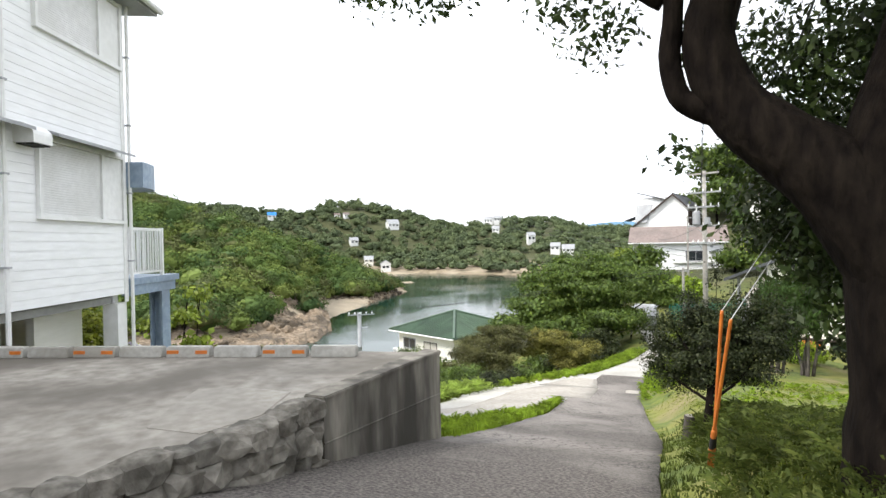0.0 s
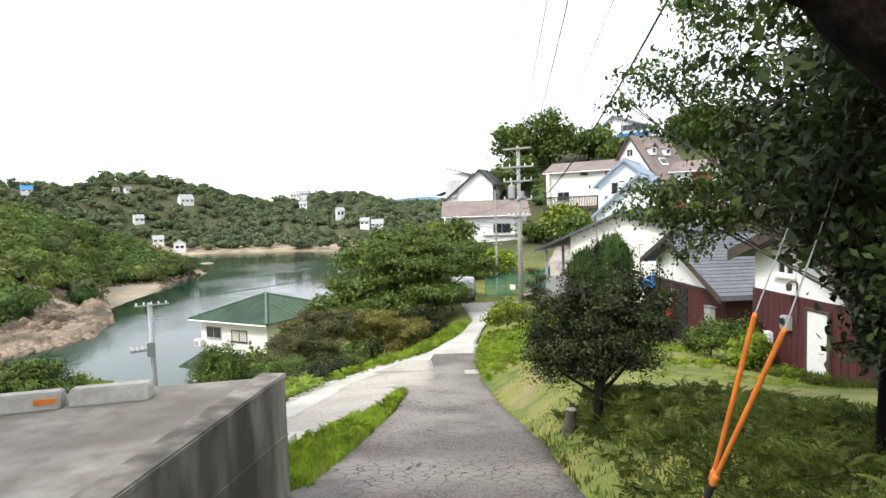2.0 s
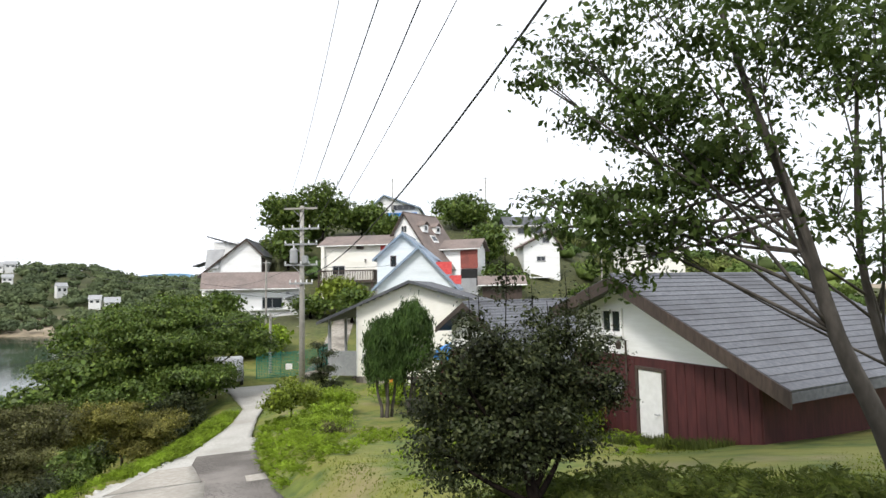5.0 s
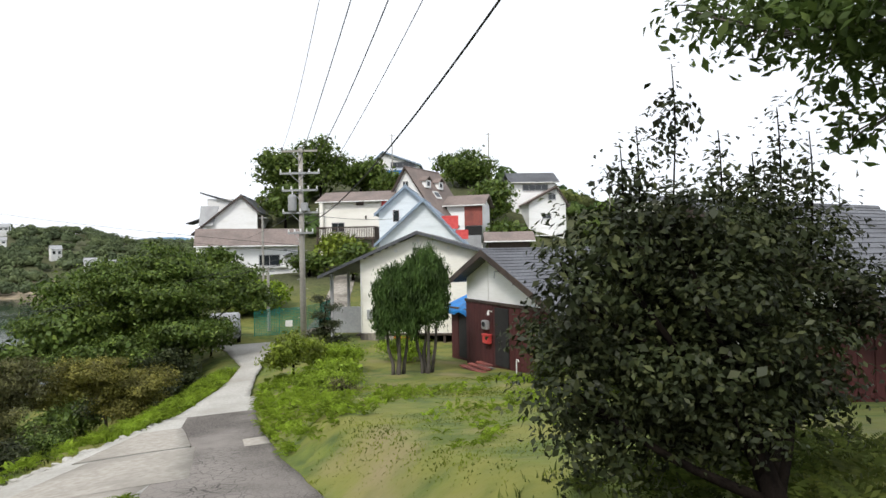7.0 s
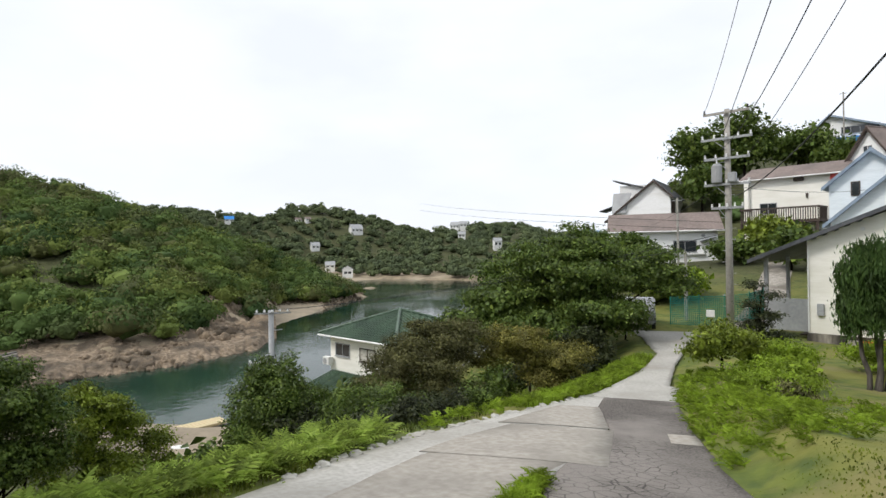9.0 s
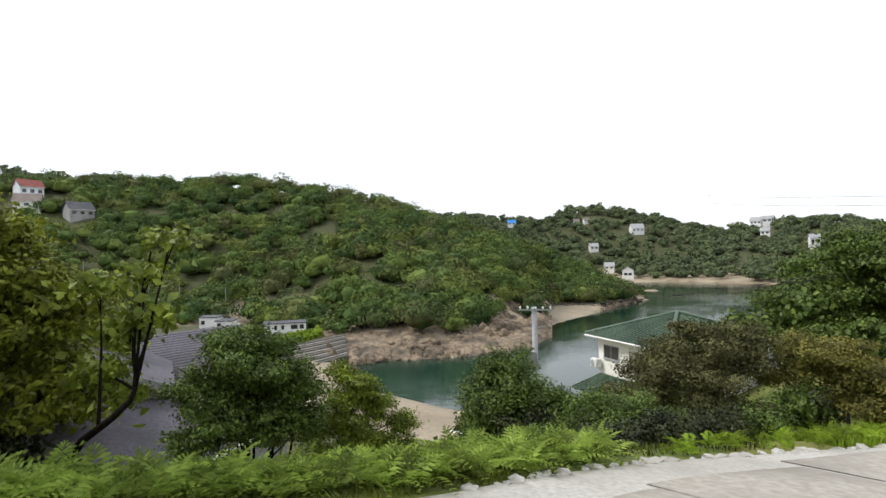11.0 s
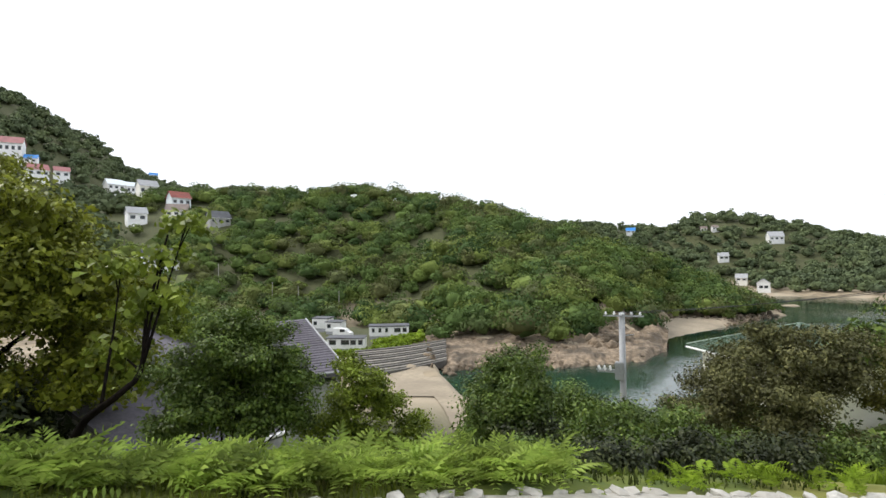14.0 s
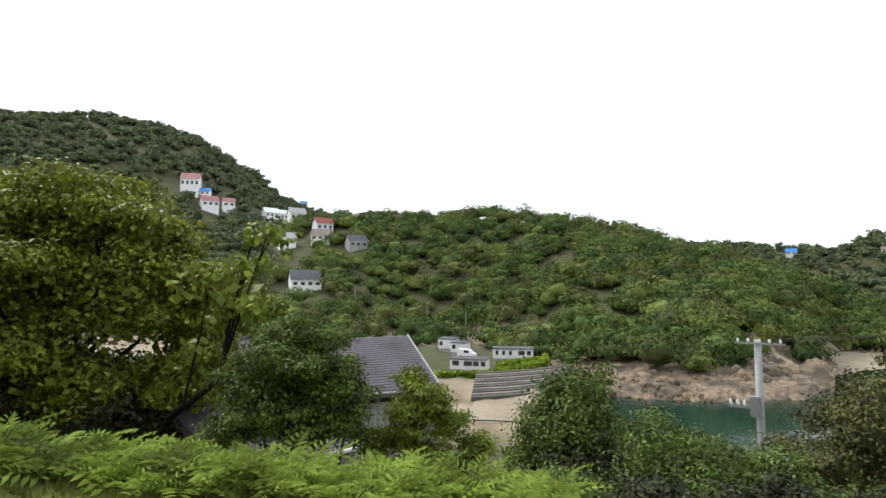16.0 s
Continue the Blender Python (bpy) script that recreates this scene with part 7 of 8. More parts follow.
tree("bush", b, blob_list(b, [((-11.0, 16.3, -3.9), (1.2, 1.2, 0.85)), ((-10.4, 17.2, -4.0), (0.9, 0.9, 0.6)), ((-11.8, 15.4, -3.7), (0.9, 0.9, 0.8)), ((-11.1, 16.0, -3.3), (0.7, 0.7, 0.4)), ((-10.3, 16.2, -4.6), (0.8, 0.8, 0.5))]), 26000, 0.075, LEAF_YELLOW, "yellow-green bush beside the lane verge", None, BARKGREY, 0.06, 85, 6, category="bush")
bush(-12.3, 7.9, 1.9, 3.4, 30000, 0.07, LEAF_MID, "dense dark green bush below the bracken", 86, 0.1, 10, 0.06)
bush(-13.8, 9.6, 2.2, 3.3, 20000, 0.075, LEAF_MID, "green bush on the slope", 87, 0.1, 8)
bush(-12.7, 10.7, 1.8, 2.5, 16000, 0.07, LEAF_MID, "green bush on the slope", 88, 0.1, 8)
bush(-15.6, 10.8, 2.6, 2.7, 14000, 0.08, LEAF_BRIGHT, "light green bush on the slope", 89, 0.1, 8)
bush(-11.4, 12.1, 1.5, 1.5, 3500, 0.085, LEAF_DARK, "dark bush below the driveway edge", 90, 0.05, 8)
for k, (x, y, w, h, lf) in enumerate(((-10.9, 9.2, 2.0, 1.9, LEAF_MID), (-11.2, 10.6, 1.9, 2.0, LEAF_MID), (-10.0, 9.9, 1.3, 1.1, LEAF_DARK), (-11.3, 8.2, 1.6, 1.8, LEAF_DARK), (-10.6, 11.6, 1.7, 1.5, LEAF_DARK), (-9.7, 8.6, 1.1, 0.9, LEAF_DARK), (-10.3, 12.8, 1.5, 1.2, LEAF_MID), (-10.1, 7.9, 1.2, 1.1, LEAF_MID))):
    bush(x, y, w, h, 4600, 0.07, lf, "low leafy bush below the driveway edge", 300 + k, 0.0, 8, 0.03, group="bushes below the driveway")
bush(-10.2, 10.4, 0.9, 0.6, 1200, 0.06, LEAF_MID, "small bush below the driveway edge", 91, 0.05, 6)
bush(-15.0, 15.5, 3.2, 3.0, 11000, 0.12, LEAF_MID, "leafy bush below the driveway", 92, 0.1, 9)
b = at_ground(-13.65, 3.0)
ROUND = [((-13.65, 3.0, -3.35), (0.95, 0.95, 0.75)), ((-13.5, 2.2, -3.6), (0.62, 0.62, 0.55)), ((-13.6, 3.85, -3.6), (0.62, 0.62, 0.55)), ((-13.2, 2.75, -4.0), (0.7, 0.75, 0.5)), ((-13.4, 3.5, -4.2), (0.6, 0.65, 0.42)), ((-13.7, 2.7, -2.75), (0.62, 0.6, 0.4)), ((-13.6, 3.4, -2.8), (0.55, 0.55, 0.36)), ((-14.3, 2.9, -3.6), (0.7, 0.7, 0.6)), ((-13.2, 2.1, -4.3), (0.5, 0.5, 0.36)), ((-13.3, 4.05, -4.15), (0.42, 0.42, 0.34))]
ROUND = [((-13.65 + 1.1 * (c[0] + 13.65), 3.0 + 1.1 * (c[1] - 3.0), -3.35 + 1.12 * (c[2] + 3.5)), tuple(1.12 * q for q in r)) for c, r in ROUND]
rt = tree("broadleaf_tree", b, blob_list(b, ROUND), 48000, 0.072, LEAF_MID, "rounded broadleaf tree below the bracken bank", [(0, 0, -0.3), (0.05, 0.1, 0.7), (0, 0, 1.6), (0, 0, 2.8)], BARK, 0.085, 93, 6)
for dx, dy in ((0.25, 0.5), (0.1, -0.5), (-0.2, 0.9), (0.3, -0.15)):
    part("stem", rod(curve_pts([(dx * 0.4, dy * 0.4, -0.2), (dx * 0.8, dy * 0.8, 0.8), (dx * 1.2, dy * 1.1, 2.2)], 8), [0.05 - 0.004 * q for q in range(9)], 7), BARK, rt, smooth=True)
b = at_ground(-24.4, -3.0)
tree("feathery_tree", b, blob_list(b, [((-24.4, -3.0, -3.2), (1.5, 1.4, 0.9)), ((-24.2, -1.7, -3.9), (1.1, 1.1, 0.7)), ((-24.5, -4.4, -3.6), (1.2, 1.2, 0.8)), ((-24.4, -2.4, -2.3), (0.9, 0.9, 0.5)), ((-24.0, -3.6, -2.5), (0.8, 0.8, 0.5))]), 12000, 0.16, LEAF_BRIGHT, "light green feathery tree behind the grey roof", None, BARKGREY, 0.12, 98, 6)
b = at_ground(-14.7, 5.25)
tree("small_tree", b, blob_list(b, [((-14.7, 5.2, -4.2), (0.55, 0.6, 0.5)), ((-14.6, 4.7, -4.6), (0.42, 0.45, 0.36)), ((-14.7, 5.8, -4.35), (0.45, 0.48, 0.4)), ((-14.7, 5.1, -3.55), (0.4, 0.42, 0.3)), ((-14.6, 5.55, -3.85), (0.42, 0.42, 0.3)), ((-14.5, 5.3, -5.0), (0.6, 0.65, 0.36)), ((-14.6, 4.5, -5.2), (0.4, 0.4, 0.3)), ((-14.5, 5.9, -5.1), (0.4, 0.4, 0.3)), ((-14.6, 6.35, -4.75), (0.42, 0.45, 0.36)), ((-14.4, 6.5, -5.3), (0.4, 0.45, 0.32)), ((-14.7, 4.25, -4.75), (0.36, 0.38, 0.3))]), 18000, 0.075, LEAF_BRIGHT, "light green small tree with thin stems", None, BARKGREY, 0.05, 94, 6)
bush(-12.2, 6.0, 0.9, 0.9, 1600, 0.07, LEAF_DARK, "small dark bush on the slope", 95, 0.3, 6)
b = at_ground(-18.5, -6.3)
tree("broadleaf_tree", b, blob_list(b, [((-18.6, -6.0, -1.2), (3.2, 3.0, 2.4)), ((-18.2, -3.6, -1.9), (2.0, 1.9, 1.8)), ((-18.0, -1.7, -1.8), (1.5, 1.5, 1.3)), ((-17.6, -1.3, -3.9), (1.4, 1.4, 1.4)), ((-18.2, -2.7, -0.3), (1.3, 1.2, 1.0)), ((-18.6, -6.6, 1.2), (2.3, 2.2, 1.3)), ((-17.0, -6.4, -3.2), (2.0, 2.0, 1.8)), ((-18.2, -4.6, 0.4), (1.6, 1.5, 1.0)), ((-17.0, -4.3, -4.2), (1.7, 1.7, 1.5)), ((-18.5, -8.6, 0.4), (2.4, 2.2, 2.0)), ((-16.2, -7.0, -1.0), (1.8, 1.8, 1.6)), ((-19.6, -2.6, -3.2), (1.5, 1.4, 1.2)), ((-16.8, -8.8, -2.2), (2.0, 2.0, 2.0))]), 62000, 0.17, LEAF_GOLD, "tall broadleaf tree with yellow-green crown", [(0, 0, -0.3), (0.1, 0.1, 2.2), (0, 0.2, 4.5), (0, 0, 8.5)], BARK, 0.28, 96, 6)
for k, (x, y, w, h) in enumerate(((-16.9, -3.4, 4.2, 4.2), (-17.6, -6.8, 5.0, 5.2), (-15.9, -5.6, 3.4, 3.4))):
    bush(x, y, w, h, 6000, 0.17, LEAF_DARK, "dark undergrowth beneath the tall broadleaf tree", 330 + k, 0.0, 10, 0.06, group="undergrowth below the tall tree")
b = at_ground(-14.7, -0.9)
tree("leaning_tree", b, blob_list(b, [((-15.83, 1.43, -0.35), (0.34, 0.34, 0.16)), ((-15.9, 0.9, -1.1), (0.4, 0.4, 0.14)), ((-16.0, -0.05, -1.35), (0.4, 0.4, 0.16)), ((-16.0, 0.45, -2.4), (0.45, 0.5, 0.16)), ((-15.6, 0.05, -3.2), (0.4, 0.45, 0.2)), ((-15.3, 1.1, -2.0), (0.4, 0.4, 0.14)), ((-15.4, 0.6, -3.7), (0.35, 0.4, 0.16))]), 1500, 0.17, LEAF_BRIGHT, "leaning tree with a bent trunk and sparse large leaves", [(0, 0.2, -0.4), (0.07, 0.57, 1.95 + 0.1), (0.15, 1.36, 2.85), (-0.25, 1.7, 3.3), (-0.8, 1.6, 4.4), (-1.15, 1.9, 6.2)], BARK, 0.10, 97, 5, 0.7, droop=0.35, twigs=2)
# hillside trees between and above the houses
for k, (x, y, w, h, base_dz, lf) in enumerate(((-24.5, 72, 7, 8, 0, LEAF_MID), (-19.5, 73, 8, 9, 0, LEAF_MID), (-14.5, 75, 8, 5.6, 0, LEAF_MID), (-10.0, 72, 5, 4.0, 0, LEAF_MID), (-22.0, 66, 5, 6, 0, LEAF_MID), (-0.2, 80, 9.5, 7.6, -1.6, LEAF_MID), (2.8, 66, 5.0, 5.6, 0, LEAF_MID), (4.2, 60, 4.5, 4.2, 0, LEAF_MID), (-12.3, 53, 4.0, 3.6, 0, LEAF_BRIGHT), (-10.0, 47, 3.2, 3.2, 0, LEAF_MID), (-14.6, 50, 3.0, 2.2, 0, LEAF_MID), (14, 60, 5, 5, 0, LEAF_MID), (11.5, 52, 5, 4.5, 0, LEAF_BRIGHT), (19, 56, 5, 4, 0, LEAF_MID), (8, 45, 4.5, 4, 0, LEAF_MID), (-32, 62, 4, 5, 0, LEAF_BRIGHT), (-21, 44, 4.5, 3.5, 0, LEAF_MID), (-25.5, 40, 6, 5, 0, LEAF_MID), (-14.5, 38, 3.0, 2.2, 0, LEAF_WEED), (-24, 33, 7, 6, 0, LEAF_MID), (-19, 33, 5, 5.5, 0, LEAF_MID), (14, 20, 5, 4, 0, LEAF_MID), (18, 30, 6, 4.5, 0, LEAF_BRIGHT))):
    bush(x, y, w, h, 6500 if w > 5.5 else 4200, 0.38 if y > 50 else 0.28, lf, "broadleaf tree on the hillside among the houses", 100 + k, h * 0.04, 12, 0.16, dz=base_dz, name="broadleaf_tree", group="hillside trees")
# slope trees near the bay
for k, (x, y, w, h, lf) in enumerate(((-22, 12, 4.0, 3.4, LEAF_MID), (-24, 20.5, 4, 3.6, LEAF_MID), (-20, 16.5, 4.0, 3.2, LEAF_MID), (-27, 14, 3.5, 2.6, LEAF_BRIGHT), (-21, 7.5, 3.5, 2.6, LEAF_MID), (-26, 9, 3.5, 2.6, LEAF_DARK), (-40, 34, 5, 4, LEAF_MID), (-38, 42, 6, 5, LEAF_MID), (-30, 40, 6, 5, LEAF_MID), (-24, -12, 7, 8, LEAF_DARK), (-30, -6, 6, 6, LEAF_MID), (-38, -8, 7, 6, LEAF_BRIGHT), (-46, -9, 7, 6, LEAF_MID), (-52, -14, 8, 7, LEAF_BRIGHT), (-60, -18, 8, 7, LEAF_MID), (-34, -16, 8, 8, LEAF_MID))):
    bush(x, y, w, h, 4500, 0.3, lf, "leafy tree on the slope above the bay", 140 + k, h * 0.1, 10, 0.12, name="broadleaf_tree", group="slope trees")


# ---------------------------------------------------------------- bracken, weeds and grass
def frond(rng, L):
    """One fern frond along +x, arching, with tapering side leaves."""
    V, F = [], []
    n = 9
    for i in range(n):
        t = (i + 1) / (n + 0.5)
        x, z = L * t, L * (0.55 * t - 0.75 * t * t)
        w = L * 0.42 * (1 - t) ** 0.8 * min(1, 0.4 + t * 2.5)
        for s in (-1, 1):
            k = len(V)
            dx, dw = L * 0.05, L * 0.10 * (1 - 0.5 * t)
            V += [(x, 0, z), (x + dx + dw * 0.55, s * w * 0.5, z + 0.01), (x + dx * 2.2, s * w, z - 0.10 * w), (x + dx - dw * 0.25, s * w * 0.5, z - 0.005)]
            F.append((k, k + 1, k + 2, k + 3))
    return np.array(V), np.array(F)


def scatter_fronds(name, spots, label, seed, mat, L0=0.35, L1=0.6):
    rng = np.random.default_rng(seed)
    VV, FF, off = [], [], 0
    for x, y, z in spots:
        for _ in range(rng.integers(4, 7)):
            L = rng.uniform(L0, L1)
            V, F = frond(rng, L)
            a, tilt = rng.uniform(0, 6.28), rng.uniform(-0.75, -0.1)
            R = np.array(Matrix.Rotation(a, 3, 'Z') @ Matrix.Rotation(tilt, 3, 'Y') @ Matrix.Rotation(rng.uniform(-0.4, 0.4), 3, 'X'))
            VV.append(V @ R.T + np.array((x, y, z + rng.uniform(0.0, 0.12))))
            FF.append(F + off)
            off += len(V)
    return tagged(raw(name, np.concatenate(VV), np.concatenate(FF), mat), label, "ferns", kind="stuff")


def band_spots(rng, n, u0, u1, off0, off1, side):
    out = []
    for _ in range(n):
        u = rng.uniform(u0, u1)
        o = rng.uniform(off0, off1)
        w = (edge_l(u) - o) if side == 'L' else (edge_r(u) + o)
        x, y = xy(u, w)
        out.append((x, y, gz(x, y)))
    return out


rng = np.random.default_rng(77)
scatter_fronds("bracken", band_spots(rng, 1150, -1.0, 8.9, 0.25, 3.3, 'L') + band_spots(rng, 60, 8.6, 10.3, 0.2, 1.2, 'L'), "bright green bracken fern bank along the driveway", 1, LEAF_FERN, 0.24, 0.52)
scatter_fronds("verge_ferns", band_spots(rng, 420, 14.2, 21.5, 0.1, 1.3, 'L') + band_spots(rng, 26, 10.5, 14.2, 0.1, 0.6, 'L'), "bright green ferns and weeds on the lane verge", 2, LEAF_WEED, 0.15, 0.32)
scatter_fronds("bank_ferns", band_spots(rng, 650, -6, 3.5, 0.35, 3.2, 'R'), "ferns and weeds on the bank beneath the trees", 3, LEAF_ROUGH, 0.14, 0.3)
scatter_fronds("bank_weeds", band_spots(rng, 380, 9.5, 20.5, 0.0, 1.5, 'R'), "low leafy weeds along the lane edge", 4, LEAF_WEED, 0.12, 0.28)
lawn = []
for _ in range(46):
    cu, cw = rng.uniform(6.0, 15.5), rng.uniform(2.6, 8.5)
    for _ in range(rng.integers(5, 16)):
        x, y = xy(cu + rng.normal(0, 0.28), cw + rng.normal(0, 0.28))
        lawn.append((x, y, gz(x, y) - 0.02))
scatter_fronds("lawn_weeds", lawn, "patches of broad-leaved weeds in the lawn", 6, LEAF_WEED, 0.07, 0.17)
sp = []
for _ in range(260):
    u = rng.uniform(0.0, 8.3)
    wl_ = np.interp(u, [0, 3, 6, 8.6], [-2.5, -2.25, -1.75, -1.25])
    w = rng.uniform(wl_, -1.25)
    x, y = xy(u, w)
    sp.append((x, y, float(lane_z(u, w)) - 0.02))
scatter_fronds("median_weeds", sp, "strip of weeds between asphalt and concrete", 5, LEAF_WEED, 0.08, 0.22)


def grass(name, pts, h0, h1, label, seed, mat=LEAF_GRASS, wid=0.006):
    rng = np.random.default_rng(seed)
    P = np.asarray(pts)
    n = len(P)
    a = rng.uniform(0, 6.28, n)
    h = rng.uniform(h0, h1, (n, 1))
    d = np.stack((np.cos(a), np.sin(a), 0 * a), 1)
    s = np.stack((-np.sin(a), np.cos(a), 0 * a), 1) * wid * (0.6 + h / h1)
    lean = d * h * rng.uniform(0.15, 0.6, (n, 1))
    up = np.array((0, 0, 1.0)) * h
    V = np.stack((P - s, P + s, P + up * 0.6 + lean * 0.4 + s * 0.7, P + up * 0.6 + lean * 0.4 - s * 0.7, P + up + lean), 1)
    VV = V.reshape(-1, 3)
    i = np.arange(n)[:, None] * 5
    F3 = np.concatenate((i + np.array((0, 1, 2)), i + np.array((0, 2, 3)), i + np.array((3, 2, 4))))
    return tagged(raw(name, VV, F3, mat), label, "grass", kind="stuff")


def grass_pts(rng, n, u0, u1, o0, o1, side='R', power=1.0):
    u = rng.uniform(u0, u1, n)
    o = o0 + (o1 - o0) * rng.uniform(0, 1, n) ** power
    w = np.interp(u, EDGE_R_U, EDGE_R_W) + o if side == 'R' else np.interp(u, EDGE_L_U, EDGE_L_W) - o
    x, y = u * UV[0] + w * UV[1], u * UV[1] - w * UV[0]
    return np.stack((x, y, ground_z(x, y) - 0.02), 1)


grass("lawn_grass", grass_pts(rng, 52000, -3, 17, 0.0, 6.5), 0.012, 0.04, "mown yellow-green lawn beside the lane", 31, wid=0.008)
grass("rough_grass", [p for p in grass_pts(rng, 34000, -7, 4.6, 0.0, 5.0) if rng.random() < min(1.0, (5.0 - p[1]) / 2.2, (4.6 - p[0]) / 2.2)], 0.03, 0.14, "long rough grass below the shed", 32, LEAF_ROUGH, wid=0.007)
grass("shed_grass", grass_pts(rng, 5000, 5.4, 10.2, 6.3, 7.3), 0.05, 0.2, "tall grass against the shed wall", 33, LEAF_ROUGH, wid=0.006)
grass("verge_grass", grass_pts(rng, 14000, 14.0, 24, 0.05, 1.6, 'L'), 0.05, 0.24, "long green grass on the lane verge", 34, LEAF_WEED, wid=0.009)
grass("bank_grass", grass_pts(rng, 3500, -1, 8.4, 0.1, 0.8, 'L'), 0.04, 0.13, "dry grass tufts at the driveway edge", 35, LEAF_GRASS, wid=0.006)
grass("slope_grass", grass_pts(rng, 5000, 8.4, 13, 0.3, 3.6, 'L'), 0.04, 0.13, "rough dark grass below the driveway edge", 37, LEAF_ROUGH, wid=0.009)
u = rng.uniform(0.0, 8.4, 5000)
w = rng.uniform(0, 1, 5000) * (np.interp(u, [0, 3, 6, 8.6], [-2.5, -2.25, -1.75, -1.25]) + 1.22) - 1.22
grass("median_grass", np.stack((u * UV[0] + w * UV[1], u * UV[1] - w * UV[0], lane_z(u, w) - 0.02), 1), 0.05, 0.2, "grass strip between asphalt and concrete", 36, LEAF_WEED, wid=0.006)


# ---------------------------------------------------------------- houses and shore round the bay
def green_house():
    # eave corners
    c = Vector((-26.2, 24.2, 0))
    l = Vector((-34.2, 24.2, 0))
    h = thing("house", pose(-34.2, 24.2, 0, 0, 0, 0), "pale yellow house with green tiled hip roof by the bay", "house")
    W, Dp, ze, zr = 8.0, 8.2, -6.23, -4.7
    part("wall", boxes(((0.6, 0.6, -9.2), (W - 0.6, 0.75, ze - 0.02)), ((0.6, 0.75, -9.2), (0.75, Dp - 0.6, ze - 0.02)), ((W - 0.75, 0.75, -9.2), (W - 0.6, Dp - 0.6, ze - 0.02)), ((0.75, Dp - 0.75, -9.2), (W - 0.75, Dp - 0.6, ze - 0.02))), CREAMWALL, h)
    part("lower_wall", boxes(((0.6, -0.4, -12.5), (W - 0.6, Dp - 0.6, -9.2))), CREAMWALL, h)
    part("soffit", boxes(((0, 0, ze - 0.1), (W, Dp, ze - 0.02))), WHITEPAINT, h)
    apex = (W / 2, Dp / 2, zr)
    cs = [(0, 0, ze), (W, 0, ze), (W, Dp, ze), (0, Dp, ze)]
    for i in range(4):
        a, b = Vector(cs[i]), Vector(cs[(i + 1) % 4])
        ap = Vector(apex)
        bm = bmesh.new()
        va = [bm.verts.new(p) for p in (a, b, ap)]
        vb = [bm.verts.new(p - Vector((0, 0, 0.08))) for p in (a, b, ap)]
        bm.faces.new(va)
        bm.faces.new(vb[::-1])
        for k in range(3):
            bm.faces.new((va[k], va[(k + 1) % 3], vb[(k + 1) % 3], vb[k]))
        rf = part("roof_slope", bm, GREENTILE, h, "green glazed tile roof slope")
        # tile rolls running up the slope, stepped at each course
        mid = (a + b) / 2
        up = (ap - mid)
        n = 26
        for k in range(n):
            t = (k + 0.5) / n
            foot = a.lerp(b, t)
            f = 1 - abs(2 * t - 1)
            if f < 0.06:
                continue
            top = foot + up * f
            m = max(2, int(f * 16))
            pts, rad = [], []
            for j in range(m):
                p, q = foot.lerp(top, j / m), foot.lerp(top, (j + 1) / m)
                pts += [p + Vector((0, 0, 0.035)), q + Vector((0, 0, 0.0))]
                rad += [0.075, 0.06]
            part("cover_tile", tube(bmesh.new(), pts, rad, 6), GREENTILE, rf)
        part("hip_ridge", rod([a + Vector((0, 0, 0.06)), ap + Vector((0, 0, 0.06))], 0.11, 8), GREENTILE, h)
    part("gutter", rod([(0, -0.05, ze - 0.06), (W, -0.05, ze - 0.06)], 0.06, 6), WHITEPAINT, h)
    window(h, 1.25, -7.65, 2.75, -6.85, 0.6, GREY, 2, True)
    window(h, 3.9, -7.75, 5.4, -6.95, 0.6, DARKWOOD, 2, True, CURTAIN)
    ac = part("air_conditioner", bevelled((0.3, 0.1, -8.35), (1.05, 0.5, -7.8), 0.04), WHITEPAINT, h, "white outdoor air-conditioning unit")
    part("fan_grille", rod([(0.6, 0.095, -8.07), (0.6, 0.06, -8.07)], 0.2, 14), GREY, ac)
    part("lower_roof", slab(bmesh.new(), [(0.2, -1.3, -9.55), (6.5, -1.3, -9.55), (5.8, 0.6, -8.75), (0.9, 0.6, -8.75)], 0.1), GREENTILE, h)
    for k in range(20):
        x = 0.4 + 0.31 * k
        part("cover_tile", rod([(x, -1.3, -9.52), (0.95 + 0.24 * k, 0.55, -8.73)], 0.07, 6), GREENTILE, h)
    window(h, 2.0, -11.2, 3.6, -10.2, -0.4, GREY, 2, True)


green_house()


